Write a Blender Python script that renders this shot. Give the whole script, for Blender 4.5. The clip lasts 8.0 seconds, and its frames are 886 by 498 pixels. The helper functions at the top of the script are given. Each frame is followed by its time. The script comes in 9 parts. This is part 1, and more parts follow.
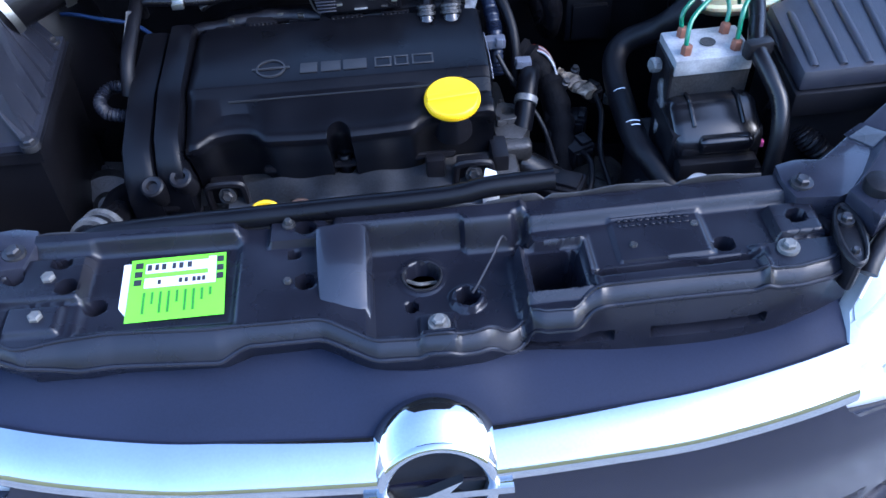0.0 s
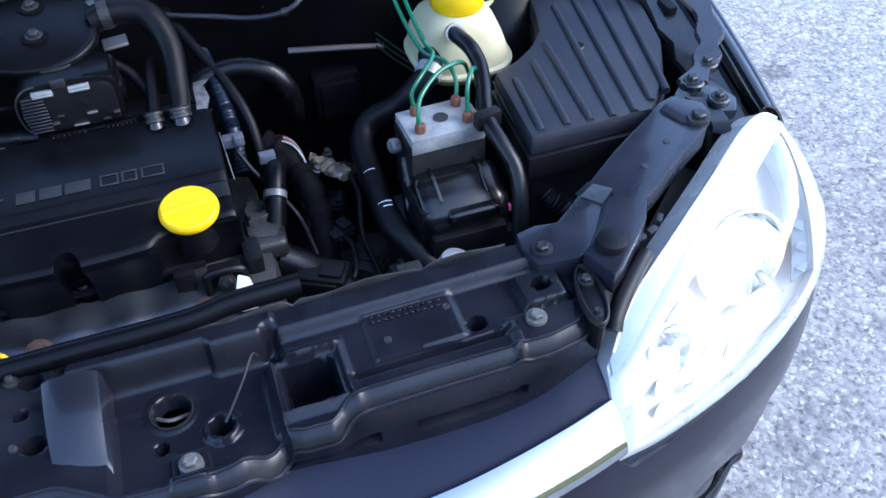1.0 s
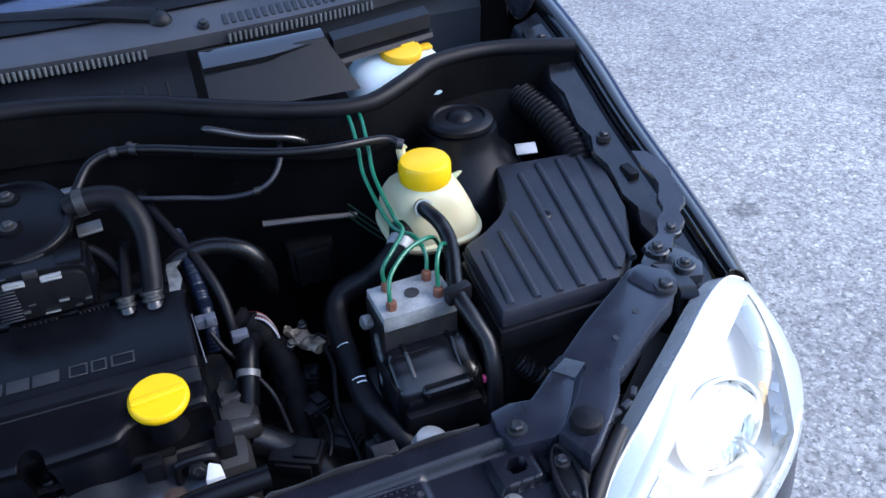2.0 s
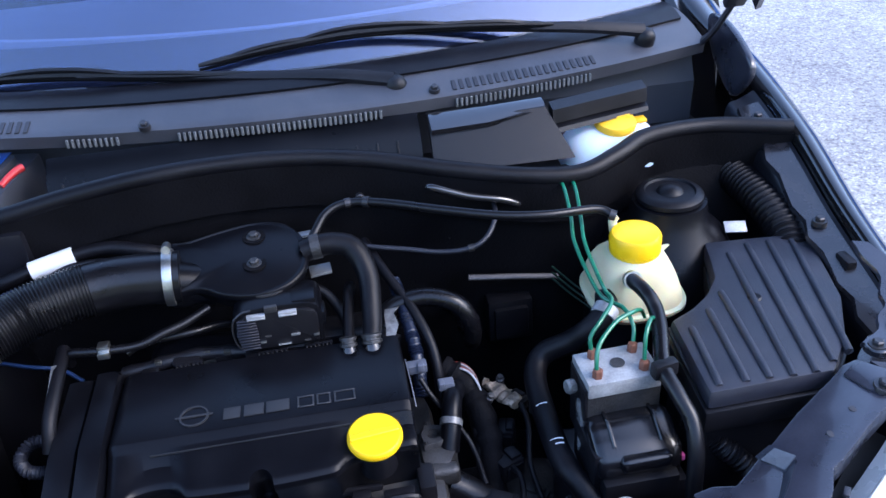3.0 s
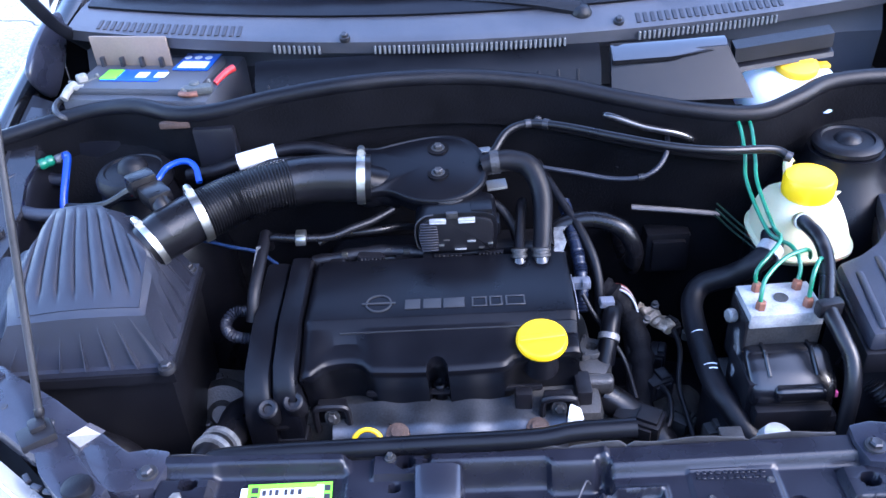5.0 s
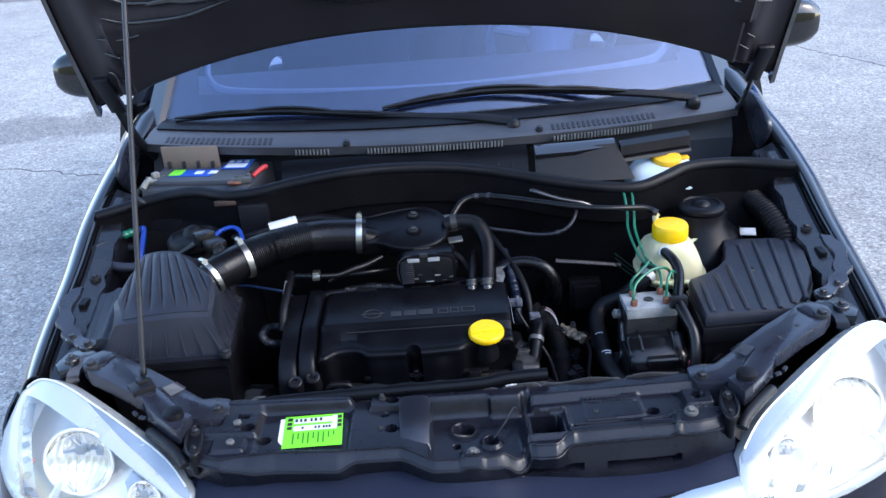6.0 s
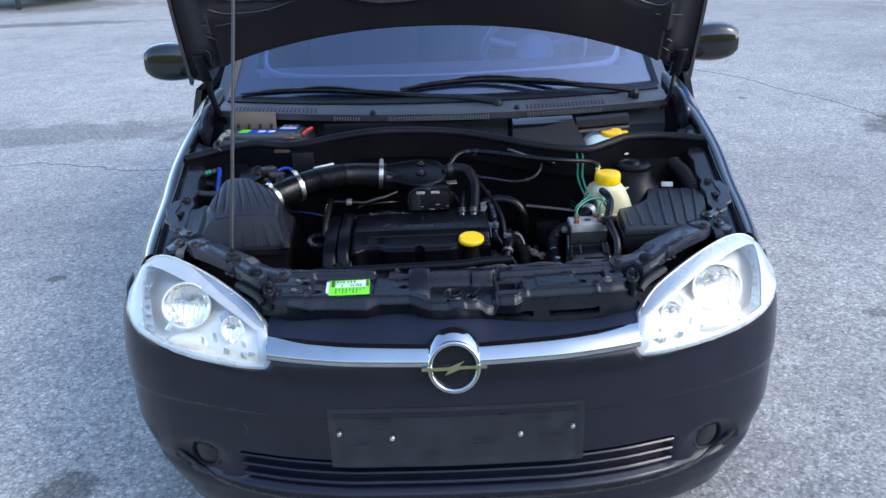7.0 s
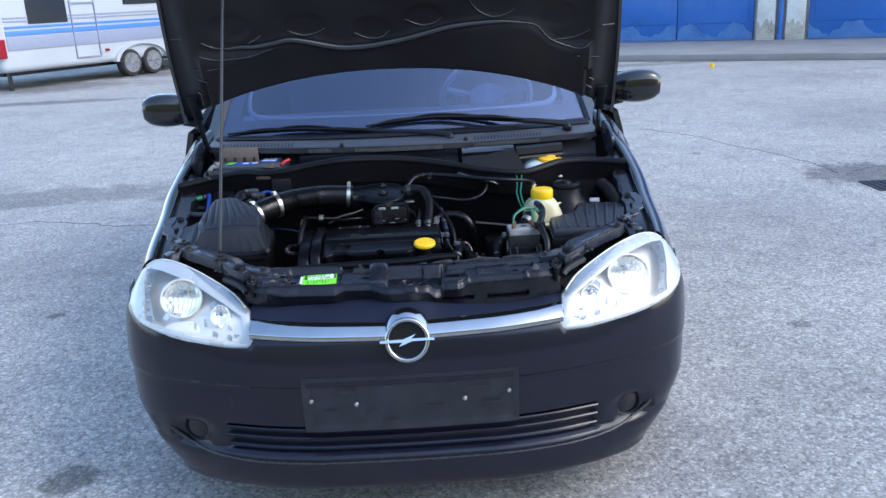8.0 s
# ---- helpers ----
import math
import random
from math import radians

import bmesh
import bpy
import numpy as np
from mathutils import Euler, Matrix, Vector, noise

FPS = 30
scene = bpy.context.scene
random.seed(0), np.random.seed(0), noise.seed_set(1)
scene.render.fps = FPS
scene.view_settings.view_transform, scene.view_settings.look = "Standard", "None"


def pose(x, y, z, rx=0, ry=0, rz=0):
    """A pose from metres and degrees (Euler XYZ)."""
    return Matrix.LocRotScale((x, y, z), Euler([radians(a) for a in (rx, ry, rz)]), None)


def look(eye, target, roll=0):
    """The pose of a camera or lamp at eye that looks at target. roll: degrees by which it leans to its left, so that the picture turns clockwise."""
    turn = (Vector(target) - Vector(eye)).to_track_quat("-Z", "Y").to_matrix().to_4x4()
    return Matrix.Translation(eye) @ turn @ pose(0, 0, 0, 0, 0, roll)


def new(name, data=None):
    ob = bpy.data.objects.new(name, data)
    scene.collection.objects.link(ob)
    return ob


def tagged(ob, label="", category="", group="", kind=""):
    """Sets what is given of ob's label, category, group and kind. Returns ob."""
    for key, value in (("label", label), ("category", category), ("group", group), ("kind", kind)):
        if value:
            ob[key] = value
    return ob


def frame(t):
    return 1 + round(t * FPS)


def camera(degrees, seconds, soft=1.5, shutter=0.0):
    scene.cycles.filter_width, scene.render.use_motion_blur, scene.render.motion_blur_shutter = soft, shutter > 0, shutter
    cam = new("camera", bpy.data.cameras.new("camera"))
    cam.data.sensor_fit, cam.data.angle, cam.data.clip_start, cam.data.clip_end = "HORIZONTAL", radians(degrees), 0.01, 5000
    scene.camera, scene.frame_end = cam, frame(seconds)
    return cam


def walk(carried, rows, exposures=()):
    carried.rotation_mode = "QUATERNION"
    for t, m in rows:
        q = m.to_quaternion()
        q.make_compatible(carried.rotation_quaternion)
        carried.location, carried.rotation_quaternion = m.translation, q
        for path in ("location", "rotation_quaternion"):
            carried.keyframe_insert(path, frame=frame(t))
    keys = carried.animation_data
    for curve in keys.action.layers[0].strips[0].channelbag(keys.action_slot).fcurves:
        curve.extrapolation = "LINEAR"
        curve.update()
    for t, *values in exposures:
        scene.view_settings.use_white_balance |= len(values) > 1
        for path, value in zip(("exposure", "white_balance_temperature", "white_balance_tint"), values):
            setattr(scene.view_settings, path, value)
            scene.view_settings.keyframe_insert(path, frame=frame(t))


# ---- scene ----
cam = camera(55.4, 8.0)
PATH = [
    (0, (0.001, -0.346, 1.232), (0.061, 1.025, -0.223), -3.4),
    (0.5, (0.055, -0.318, 1.235), (0.392, 1.021, -0.212), -0.9),
    (1, (0.098, -0.306, 1.248), (0.542, 1.059, -0.145), -1.6),
    (1.5, (0.12, -0.291, 1.257), (0.636, 1.142, -0.039), -1.9),
    (1.7, (0.127, -0.285, 1.27), (0.669, 1.187, 0.03), -2.1),
    (2.8, (0.096, -0.28, 1.322), (0.426, 1.391, 0.274), -4.3),
    (3, (0.061, -0.287, 1.335), (0.267, 1.399, 0.278), -4.5),
    (3.5, (-0.008, -0.3, 1.361), (-0.063, 1.409, 0.323), -5.0),
    (4, (-0.024, -0.305, 1.367), (-0.168, 1.389, 0.314), -5.4),
    (4.5, (-0.027, -0.312, 1.35), (-0.19, 1.235, 0.093), -4.8),
    (5, (-0.018, -0.355, 1.354), (-0.099, 1.272, 0.194), -4.4),
    (5.2, (-0.006, -0.418, 1.367), (-0.076, 1.258, 0.277), -4.1),
    (6.3, (0.003, -1.057, 1.419), (0.001, 0.774, 0.614), -4.2),
    (6.5, (-0.014, -1.192, 1.414), (-0.018, 0.638, 0.608), -3.6),
    (7, (-0.008, -1.493, 1.411), (-0.015, 0.363, 0.667), -2.2),
    (7.5, (0.041, -1.77, 1.362), (0.058, 0.111, 0.683), -2.8),
    (8, (0.064, -1.889, 1.345), (0.098, 0.026, 0.769), -2.9),
]
EXPOSURES = [(0, 2.78, 5400, 14), (0.5, 2.45, 5400, 11), (1.0, 2.35, 5800, 11), (1.5, 2.08, 6000, 11), (3.0, 2.52, 5900, 16), (3.5, 3.14, 5550, 16), (4.0, 2.80, 5600, 17), (4.5, 3.02, 5500, 18), (5.2, 3.56, 5750, 20), (6.3, 1.9, 6300, 8), (8, 1.83, 6300, 9)]
walk(cam, [(t, look(eye, target, roll)) for t, eye, target, roll in PATH], EXPOSURES)

# ---- light ----
world = bpy.data.worlds.new("open_sky")
scene.world = world
world.use_nodes = True
wn = world.node_tree.nodes
sky = wn.new("ShaderNodeTexSky")
sky.sky_type = "NISHITA"
sky.sun_disc = False
sky.sun_elevation = radians(40)
sky.sun_rotation = radians(118)
sky.air_density, sky.dust_density, sky.ozone_density = 1.0, 1.2, 1.2
wn["Background"].inputs["Strength"].default_value = 0.15
world.node_tree.links.new(sky.outputs["Color"], wn["Background"].inputs["Color"])
sun_data = bpy.data.lights.new("sun", "SUN")
sun_data.energy, sun_data.angle, sun_data.color = 0.25, radians(20), (1.0, 0.96, 0.9)
sun = new("sun", sun_data)
sun.matrix_world = look((3.4, -1.5, 4.2), (0.0, 0.3, 0.6))

# ---- helpers for meshes ----
HOME = {}


def thing(name, loc, label, category, group="", kind=""):
    ob = new(name)
    ob.empty_display_size = 0.05
    ob.location = loc
    HOME[ob.name] = Matrix.Translation(-Vector(loc))
    return tagged(ob, label, category, group, kind)


def make(name, bm, material, sharp=38, smooth=True):
    bmesh.ops.recalc_face_normals(bm, faces=bm.faces)
    me = bpy.data.meshes.new(name)
    bm.to_mesh(me)
    bm.free()
    if smooth:
        me.polygons.foreach_set("use_smooth", [True] * len(me.polygons))
        me.set_sharp_from_angle(angle=radians(sharp))
    me.materials.append(material)
    return new(name, me)


def part(name, bm, material, parent, label="", sharp=38):
    ob = make(name, bm, material, sharp)
    ob.parent = parent
    ob.matrix_parent_inverse = HOME.get(parent.name, Matrix())
    return tagged(ob, label)


def again(name, me, parent, m):
    """Another object on the same mesh, at the pose m in the world."""
    ob = new(name, me)
    ob.parent = parent
    ob.matrix_parent_inverse = HOME.get(parent.name, Matrix())
    ob.matrix_basis = m
    return ob


def curve(pts, steps=8, closed=False):
    """Points of a smooth line through pts."""
    p = [Vector(q) for q in pts]
    n = len(p)
    out = []
    for i in range(n if closed else n - 1):
        if closed:
            a, b, c, d = p[(i - 1) % n], p[i], p[(i + 1) % n], p[(i + 2) % n]
        else:
            b, c = p[i], p[i + 1]
            a = p[i - 1] if i else b * 2 - c
            d = p[i + 2] if i + 2 < n else c * 2 - b
        for k in range(steps):
            t = k / steps
            out.append(0.5 * (2 * b + (c - a) * t + (2 * a - 5 * b + 4 * c - d) * t * t + (3 * b - a - 3 * c + d) * t ** 3))
    if not closed:
        out.append(p[-1])
    return out


def loft(bm, rings, cap=True, closed=True):
    vs = [[bm.verts.new(q) for q in r] for r in rings]
    for a, b in zip(vs, vs[1:]):
        n = len(a)
        for i in range(n if closed else n - 1):
            j = (i + 1) % n
            bm.faces.new((a[i], a[j], b[j], b[i]))
    if cap and closed:
        bm.faces.new(vs[0][::-1])
        bm.faces.new(vs[-1])
    return vs


def tube(bm, pts, r, n=10, steps=8, rad=None, straight=False, flat=1.0):
    """A round rod or hose along pts. rad(s): radius along the length, s from 0 to 1."""
    c = [Vector(q) for q in pts] if straight else curve(pts, steps)
    tang = [(c[min(i + 1, len(c) - 1)] - c[max(i - 1, 0)]).normalized() for i in range(len(c))]
    side = tang[0].orthogonal().normalized()
    rings = []
    for i, (q, t) in enumerate(zip(c, tang)):
        side = (side - t * side.dot(t)).normalized()
        up = t.cross(side)
        rr = rad(i / (len(c) - 1)) if rad else r
        rings.append([q + rr * (math.cos(a) * side + flat * math.sin(a) * up) for a in (2 * math.pi * k / n for k in range(n))])
    loft(bm, rings)
    return bm


def along(z):
    return Vector(z).to_track_quat("Z", "Y").to_matrix().to_4x4()


def lathe(bm, prof, at=(0, 0, 0), axis=(0, 0, 1), n=32, squash=1.0):
    m = Matrix.Translation(at) @ along(axis)
    rings = [[m @ Vector((r * math.cos(2 * math.pi * k / n), squash * r * math.sin(2 * math.pi * k / n), h)) for k in range(n)] for r, h in prof]
    loft(bm, rings)
    return bm


def rbox(bm, at, size, bev=0.004, m=None, taper=1.0, seg=2):
    """A box with rounded edges round its middle at; taper: the top's size against the bottom's."""
    q = bmesh.ops.create_cube(bm, size=1.0)["verts"]
    for v in q:
        k = taper if v.co.z > 0 else 1.0
        v.co = Vector((v.co.x * size[0] * k, v.co.y * size[1] * k, v.co.z * size[2]))
    if bev:
        e = list({e for v in q for e in v.link_edges})
        done = bmesh.ops.bevel(bm, geom=e, offset=bev, segments=seg, affect="EDGES", profile=0.6)
        q = list(set(done["verts"]) | {v for v in q if v.is_valid})
    t = Matrix.Translation(at) @ (m or Matrix())
    for v in q:
        v.co = t @ v.co
    return q


def prism(bm, outline, z0, z1, bev=0.0, lean=0.0, m=None, seg=2):
    """An outline in x, y drawn up from z0 to z1; lean: how far its top draws in."""
    mid = sum((Vector((*p, 0)) for p in outline), Vector()) / len(outline)
    low = [bm.verts.new((*p, z0)) for p in outline]
    top = []
    for p in outline:
        d = mid - Vector((*p, 0))
        top.append(bm.verts.new(Vector((*p, z1)) + d.normalized() * lean))
    n = len(outline)
    faces = [bm.faces.new(low[::-1]), bm.faces.new(top)]
    for i in range(n):
        faces.append(bm.faces.new((low[i], low[(i + 1) % n], top[(i + 1) % n], top[i])))
    vs = set(low + top)
    if bev:
        bmesh.ops.recalc_face_normals(bm, faces=faces)
        done = bmesh.ops.bevel(bm, geom=list({e for f in faces for e in f.edges}), offset=bev, segments=seg, affect="EDGES", profile=0.6)
        vs = {v for v in vs if v.is_valid} | set(done["verts"])
    if m:
        for v in vs:
            v.co = m @ v.co
    return vs


def shell(bm, f, nu, nv, thick, keep=None):
    """A curved sheet f(u, v), u and v from 0 to 1, with thickness."""
    p = [[Vector(f(i / nu, j / nv)) for j in range(nv + 1)] for i in range(nu + 1)]
    q = []
    for i in range(nu + 1):
        row = []
        for j in range(nv + 1):
            du = p[min(i + 1, nu)][j] - p[max(i - 1, 0)][j]
            dv = p[i][min(j + 1, nv)] - p[i][max(j - 1, 0)]
            nrm = du.cross(dv)
            row.append(p[i][j] - (nrm.normalized() if nrm.length > 1e-12 else Vector((0, 0, 1))) * thick)
        q.append(row)
    a = [[bm.verts.new(x) for x in r] for r in p]
    b = [[bm.verts.new(x) for x in r] for r in q]
    used = {}
    for i in range(nu):
        for j in range(nv):
            if keep and not keep((i + 0.5) / nu, (j + 0.5) / nv):
                continue
            used[i, j] = True
            bm.faces.new((a[i][j], a[i + 1][j], a[i + 1][j + 1], a[i][j + 1]))
            bm.faces.new((b[i][j + 1], b[i + 1][j + 1], b[i + 1][j], b[i][j]))
    for i, j in used:
        for (di, dj), (c0, c1) in (((0, -1), ((0, 0), (1, 0))), ((1, 0), ((1, 0), (1, 1))), ((0, 1), ((1, 1), (0, 1))), ((-1, 0), ((0, 1), (0, 0)))):
            if (i + di, j + dj) not in used:
                v0, v1 = (i + c0[0], j + c0[1]), (i + c1[0], j + c1[1])
                bm.faces.new((a[v0[0]][v0[1]], b[v0[0]][v0[1]], b[v1[0]][v1[1]], a[v1[0]][v1[1]]))
    bmesh.ops.delete(bm, geom=[v for v in bm.verts if not v.link_faces], context="VERTS")
    return bm


def lerp(pairs, x):
    """Straight lines through (x, value) pairs, values numbers."""
    return float(np.interp(x, [p[0] for p in pairs], [p[1] for p in pairs]))


def ease(pairs, x):
    """A smooth line through (x, value) pairs."""
    xs = [p[0] for p in pairs]
    if x <= xs[0]:
        return pairs[0][1]
    if x >= xs[-1]:
        return pairs[-1][1]
    i = max(k for k in range(len(xs)) if xs[k] <= x)
    i = min(i, len(xs) - 2)
    def slope(k):
        lo, hi = max(k - 1, 0), min(k + 1, len(xs) - 1)
        return (pairs[hi][1] - pairs[lo][1]) / (xs[hi] - xs[lo])
    h = xs[i + 1] - xs[i]
    t = (x - xs[i]) / h
    return ((2 * t ** 3 - 3 * t * t + 1) * pairs[i][1] + (t ** 3 - 2 * t * t + t) * h * slope(i)
            + (3 * t * t - 2 * t ** 3) * pairs[i + 1][1] + (t ** 3 - t * t) * h * slope(i + 1))


# ---- materials ----
def mat(name, color, rough=0.5, metal=0.0, vary=0.15, fine=400.0, coarse=18.0, bump=0.0, coat=0.0, dust=0.0, **more):
    """A surface with grain and blotches at two scales; dust: how much pale dust lies on it in patches."""
    m = bpy.data.materials.new(name)
    m.use_nodes = True
    nt = m.node_tree
    nd, ln = nt.nodes, nt.links
    b = nd["Principled BSDF"]
    tc = nd.new("ShaderNodeTexCoord")
    big = nd.new("ShaderNodeTexNoise")
    big.inputs["Scale"].default_value, big.inputs["Detail"].default_value = coarse, 5
    small = nd.new("ShaderNodeTexNoise")
    small.inputs["Scale"].default_value, small.inputs["Detail"].default_value = fine, 3
    for x in (big, small):
        ln.new(tc.outputs["Object"], x.inputs["Vector"])
    ramp = nd.new("ShaderNodeMapRange")
    ramp.inputs["From Min"].default_value, ramp.inputs["From Max"].default_value = 0.3, 0.7
    ramp.inputs["To Min"].default_value, ramp.inputs["To Max"].default_value = 1 - vary, 1 + vary
    add = nd.new("ShaderNodeMath")
    add.operation = "MULTIPLY_ADD"
    add.inputs[1].default_value = 0.65
    half = nd.new("ShaderNodeMath")
    half.operation = "MULTIPLY"
    half.inputs[1].default_value = 0.35
    ln.new(small.outputs["Fac"], half.inputs[0])
    ln.new(big.outputs["Fac"], add.inputs[0])
    ln.new(half.outputs[0], add.inputs[2])
    ln.new(add.outputs[0], ramp.inputs["Value"])
    tint = nd.new("ShaderNodeVectorMath")
    tint.operation = "SCALE"
    tint.inputs[0].default_value = color
    ln.new(ramp.outputs[0], tint.inputs["Scale"])
    last = tint.outputs[0]
    if dust:
        mask = nd.new("ShaderNodeMapRange")
        mask.inputs["From Min"].default_value, mask.inputs["From Max"].default_value = 0.48, 0.75
        mask.inputs["To Max"].default_value = dust
        ln.new(big.outputs["Fac"], mask.inputs["Value"])
        mix = nd.new("ShaderNodeMix")
        mix.data_type = "RGBA"
        mix.inputs["B"].default_value = (0.16, 0.15, 0.13, 1)
        ln.new(mask.outputs[0], mix.inputs["Factor"])
        ln.new(last, mix.inputs["A"])
        last = mix.outputs["Result"]
    ln.new(last, b.inputs["Base Color"])
    rr = nd.new("ShaderNodeMapRange")
    rr.inputs["To Min"].default_value, rr.inputs["To Max"].default_value = max(rough * (1 - vary * 1.5), 0.01), min(rough * (1 + vary * 1.5), 1)
    ln.new(big.outputs["Fac"], rr.inputs["Value"])
    ln.new(rr.outputs[0], b.inputs["Roughness"])
    b.inputs["Metallic"].default_value = metal
    if coat:
        b.inputs["Coat Weight"].default_value, b.inputs["Coat Roughness"].default_value = coat, 0.06
    if bump:
        bp = nd.new("ShaderNodeBump")
        bp.inputs["Strength"].default_value, bp.inputs["Distance"].default_value = bump, 0.002
        ln.new(small.outputs["Fac"], bp.inputs["Height"])
        ln.new(bp.outputs["Normal"], b.inputs["Normal"])
    for k, v in more.items():
        b.inputs[k.replace("_", " ")].default_value = v
    return m


paint = mat("black_car_paint", (0.004, 0.0042, 0.005), 0.20, vary=0.25, coat=1.0, fine=900, coarse=9, Specular_IOR_Level=0.3)
bay_paint = mat("black_painted_sheet_metal", (0.0065, 0.007, 0.0105), 0.38, vary=0.3, coat=0.06, dust=0.008, Specular_IOR_Level=0.35)
bonnet_inner = mat("dark_painted_bonnet_panel", (0.024, 0.0215, 0.026), 0.42, vary=0.25, coarse=7, coat=0.05, Specular_IOR_Level=0.3)
# near-black matt: the shade deep in the bay is put into the colour
shade_black = mat("shade_dark_matt_black", (0.0036, 0.0036, 0.0048), 0.9, vary=0.4, fine=300, bump=0.4, Specular_IOR_Level=0.09)
# bay paint made paler and bluer: the sky's reflection is in the base
arm_paint = mat("sky_tinted_dusty_arm_paint", (0.0165, 0.018, 0.028), 0.3, vary=0.4, coat=0.35, coarse=25, dust=0.02)
glossy_black = mat("glossy_black_plastic", (0.0045, 0.0045, 0.006), 0.22, vary=0.3, fine=700, bump=0.05)
# paler, coated copy of the panel plastic: the ramp's sky sheen in colour
ramp_plastic = mat("sheen_panel_plastic", (0.013, 0.0145, 0.022), 0.27, vary=0.25, coat=0.25)
# pale base stands for the sky's glint on the arm's step
glint_paint = mat("sky_glint_paint", (0.075, 0.08, 0.09), 0.30, 0.1, vary=0.3, fine=300, coat=0.3)
# bluer, paler copy of the bumper paint: sky sheen put into the colour
nose_paint = mat("sky_sheen_nose_paint", (0.0130, 0.0172, 0.0345), 0.62, vary=0.2, coarse=8, Specular_IOR_Level=0.12)
carrier_plastic = mat("glossy_black_panel_plastic", (0.0080, 0.0086, 0.0138), 0.28, vary=0.35, fine=900, bump=0.08, dust=0.006, Specular_IOR_Level=0.38)
bumper_plastic = mat("dark_painted_bumper", (0.0066, 0.0072, 0.0162), 0.20, vary=0.2, fine=700, bump=0.02, Specular_IOR_Level=0.46)
plastic = mat("black_moulded_plastic", (0.0062, 0.0062, 0.0082), 0.36, vary=0.3, fine=1200, bump=0.2, dust=0.006, Specular_IOR_Level=0.3)
flange_paint = mat("glossy_black_flange_paint", (0.010, 0.0105, 0.014), 0.27, vary=0.5, coat=0.35, coarse=30, dust=0.03)
bead_paint = mat("polished_black_paint", (0.012, 0.012, 0.014), 0.16, vary=0.3, coat=1.0)
plastic_grey = mat("weathered_black_plastic", (0.0148, 0.0165, 0.0255), 0.38, vary=0.3, fine=1500, bump=0.3, dust=0.03)
cowl_plastic = mat("sun_bleached_cowl_plastic", (0.048, 0.049, 0.058), 0.38, vary=0.3, fine=1500, coarse=12, bump=0.25, dust=0.08)
satin = mat("satin_black_cover", (0.0030, 0.0032, 0.0048), 0.32, vary=0.3, fine=900, bump=0.08, dust=0.003, Specular_IOR_Level=0.18)
rubber = mat("black_rubber", (0.004, 0.004, 0.0058), 0.44, vary=0.3, fine=600, bump=0.2, dust=0.005, Specular_IOR_Level=0.22)
rubber_shiny = mat("black_rubber_hose", (0.0045, 0.0045, 0.006), 0.30, vary=0.3, fine=500, bump=0.10, dust=0.004, Specular_IOR_Level=0.34)
chrome = mat("chrome", (0.47, 0.485, 0.495), 0.06, 1.0, vary=0.08)
steel = mat("zinc_plated_steel", (0.55, 0.55, 0.53), 0.35, 1.0, vary=0.25, dust=0.1)
dark_steel = mat("blackened_steel", (0.05, 0.05, 0.055), 0.42, 0.7, vary=0.3)
alu = mat("cast_aluminium", (0.42, 0.43, 0.44), 0.5, 0.9, vary=0.3, fine=500, bump=0.3, dust=0.15)
bolt_zinc = mat("dull_zinc_bolt", (0.115, 0.115, 0.11), 0.6, 0.2, vary=0.3, coarse=200)
alu_dirty = mat("oily_cast_aluminium", (0.052, 0.052, 0.054), 0.46, 0.6, vary=0.4, fine=300, bump=0.4, dust=0.012)
copper = mat("rusty_copper_fitting", (0.20, 0.085, 0.055), 0.5, 0.5, vary=0.3)
yellow = mat("yellow_plastic", (0.86, 0.53, 0.0), 0.38, vary=0.06, fine=500, bump=0.05)
washer_yellow = mat("orange_yellow_plastic", (0.88, 0.50, 0.02), 0.42, vary=0.08)
tank = mat("milky_plastic", (0.60, 0.56, 0.36), 0.36, vary=0.08, coarse=10, Subsurface_Weight=0.25)
tank_blue = mat("pale_blue_milky_plastic", (0.60, 0.70, 0.76), 0.4, vary=0.08, Subsurface_Weight=0.2)
# darker copy of the pipe green for the pipes along the firewall
green_dark = mat("darker_green_pipe", (0.004, 0.022, 0.014), 0.5, vary=0.2)
green_pipe = mat("green_coated_pipe", (0.008, 0.14, 0.075), 0.3, vary=0.2, coat=0.4)
# darker copy of the blue for the thin hose behind the filter box
blue_dark = mat("darker_blue_hose", (0.004, 0.020, 0.075), 0.5, vary=0.2)
blue = mat("blue_plastic", (0.007, 0.042, 0.29), 0.35, vary=0.15)
blue_label = mat("blue_label_film", (0.01, 0.08, 0.45), 0.35, vary=0.1)
white = mat("white_label_film", (0.75, 0.77, 0.80), 0.45, vary=0.06)
green_label = mat("bright_green_label", (0.20, 0.78, 0.03), 0.45, vary=0.06)
ink = mat("dark_ink", (0.02, 0.02, 0.025), 0.6, vary=0.2)
ink_green = mat("dark_green_print", (0.03, 0.20, 0.02), 0.6, vary=0.2)
red = mat("red_plastic", (0.55, 0.03, 0.03), 0.4, vary=0.15)
pink = mat("pink_plastic", (0.5, 0.08, 0.25), 0.4, vary=0.15)
brown = mat("brown_cardboard_plastic", (0.20, 0.15, 0.115), 0.6, vary=0.15, fine=300)
battery_grey = mat("grey_battery_case", (0.058, 0.062, 0.072), 0.5, vary=0.2, fine=600, dust=0.08)
wire_red = mat("red_wire", (0.13, 0.014, 0.01), 0.5)
headlamp_silver = mat("silver_reflector", (0.93, 0.925, 0.88), 0.22, 0.85, vary=0.06)
fog_dark = mat("dim_fog_reflector", (0.05, 0.05, 0.055), 0.3, 0.6, vary=0.1)
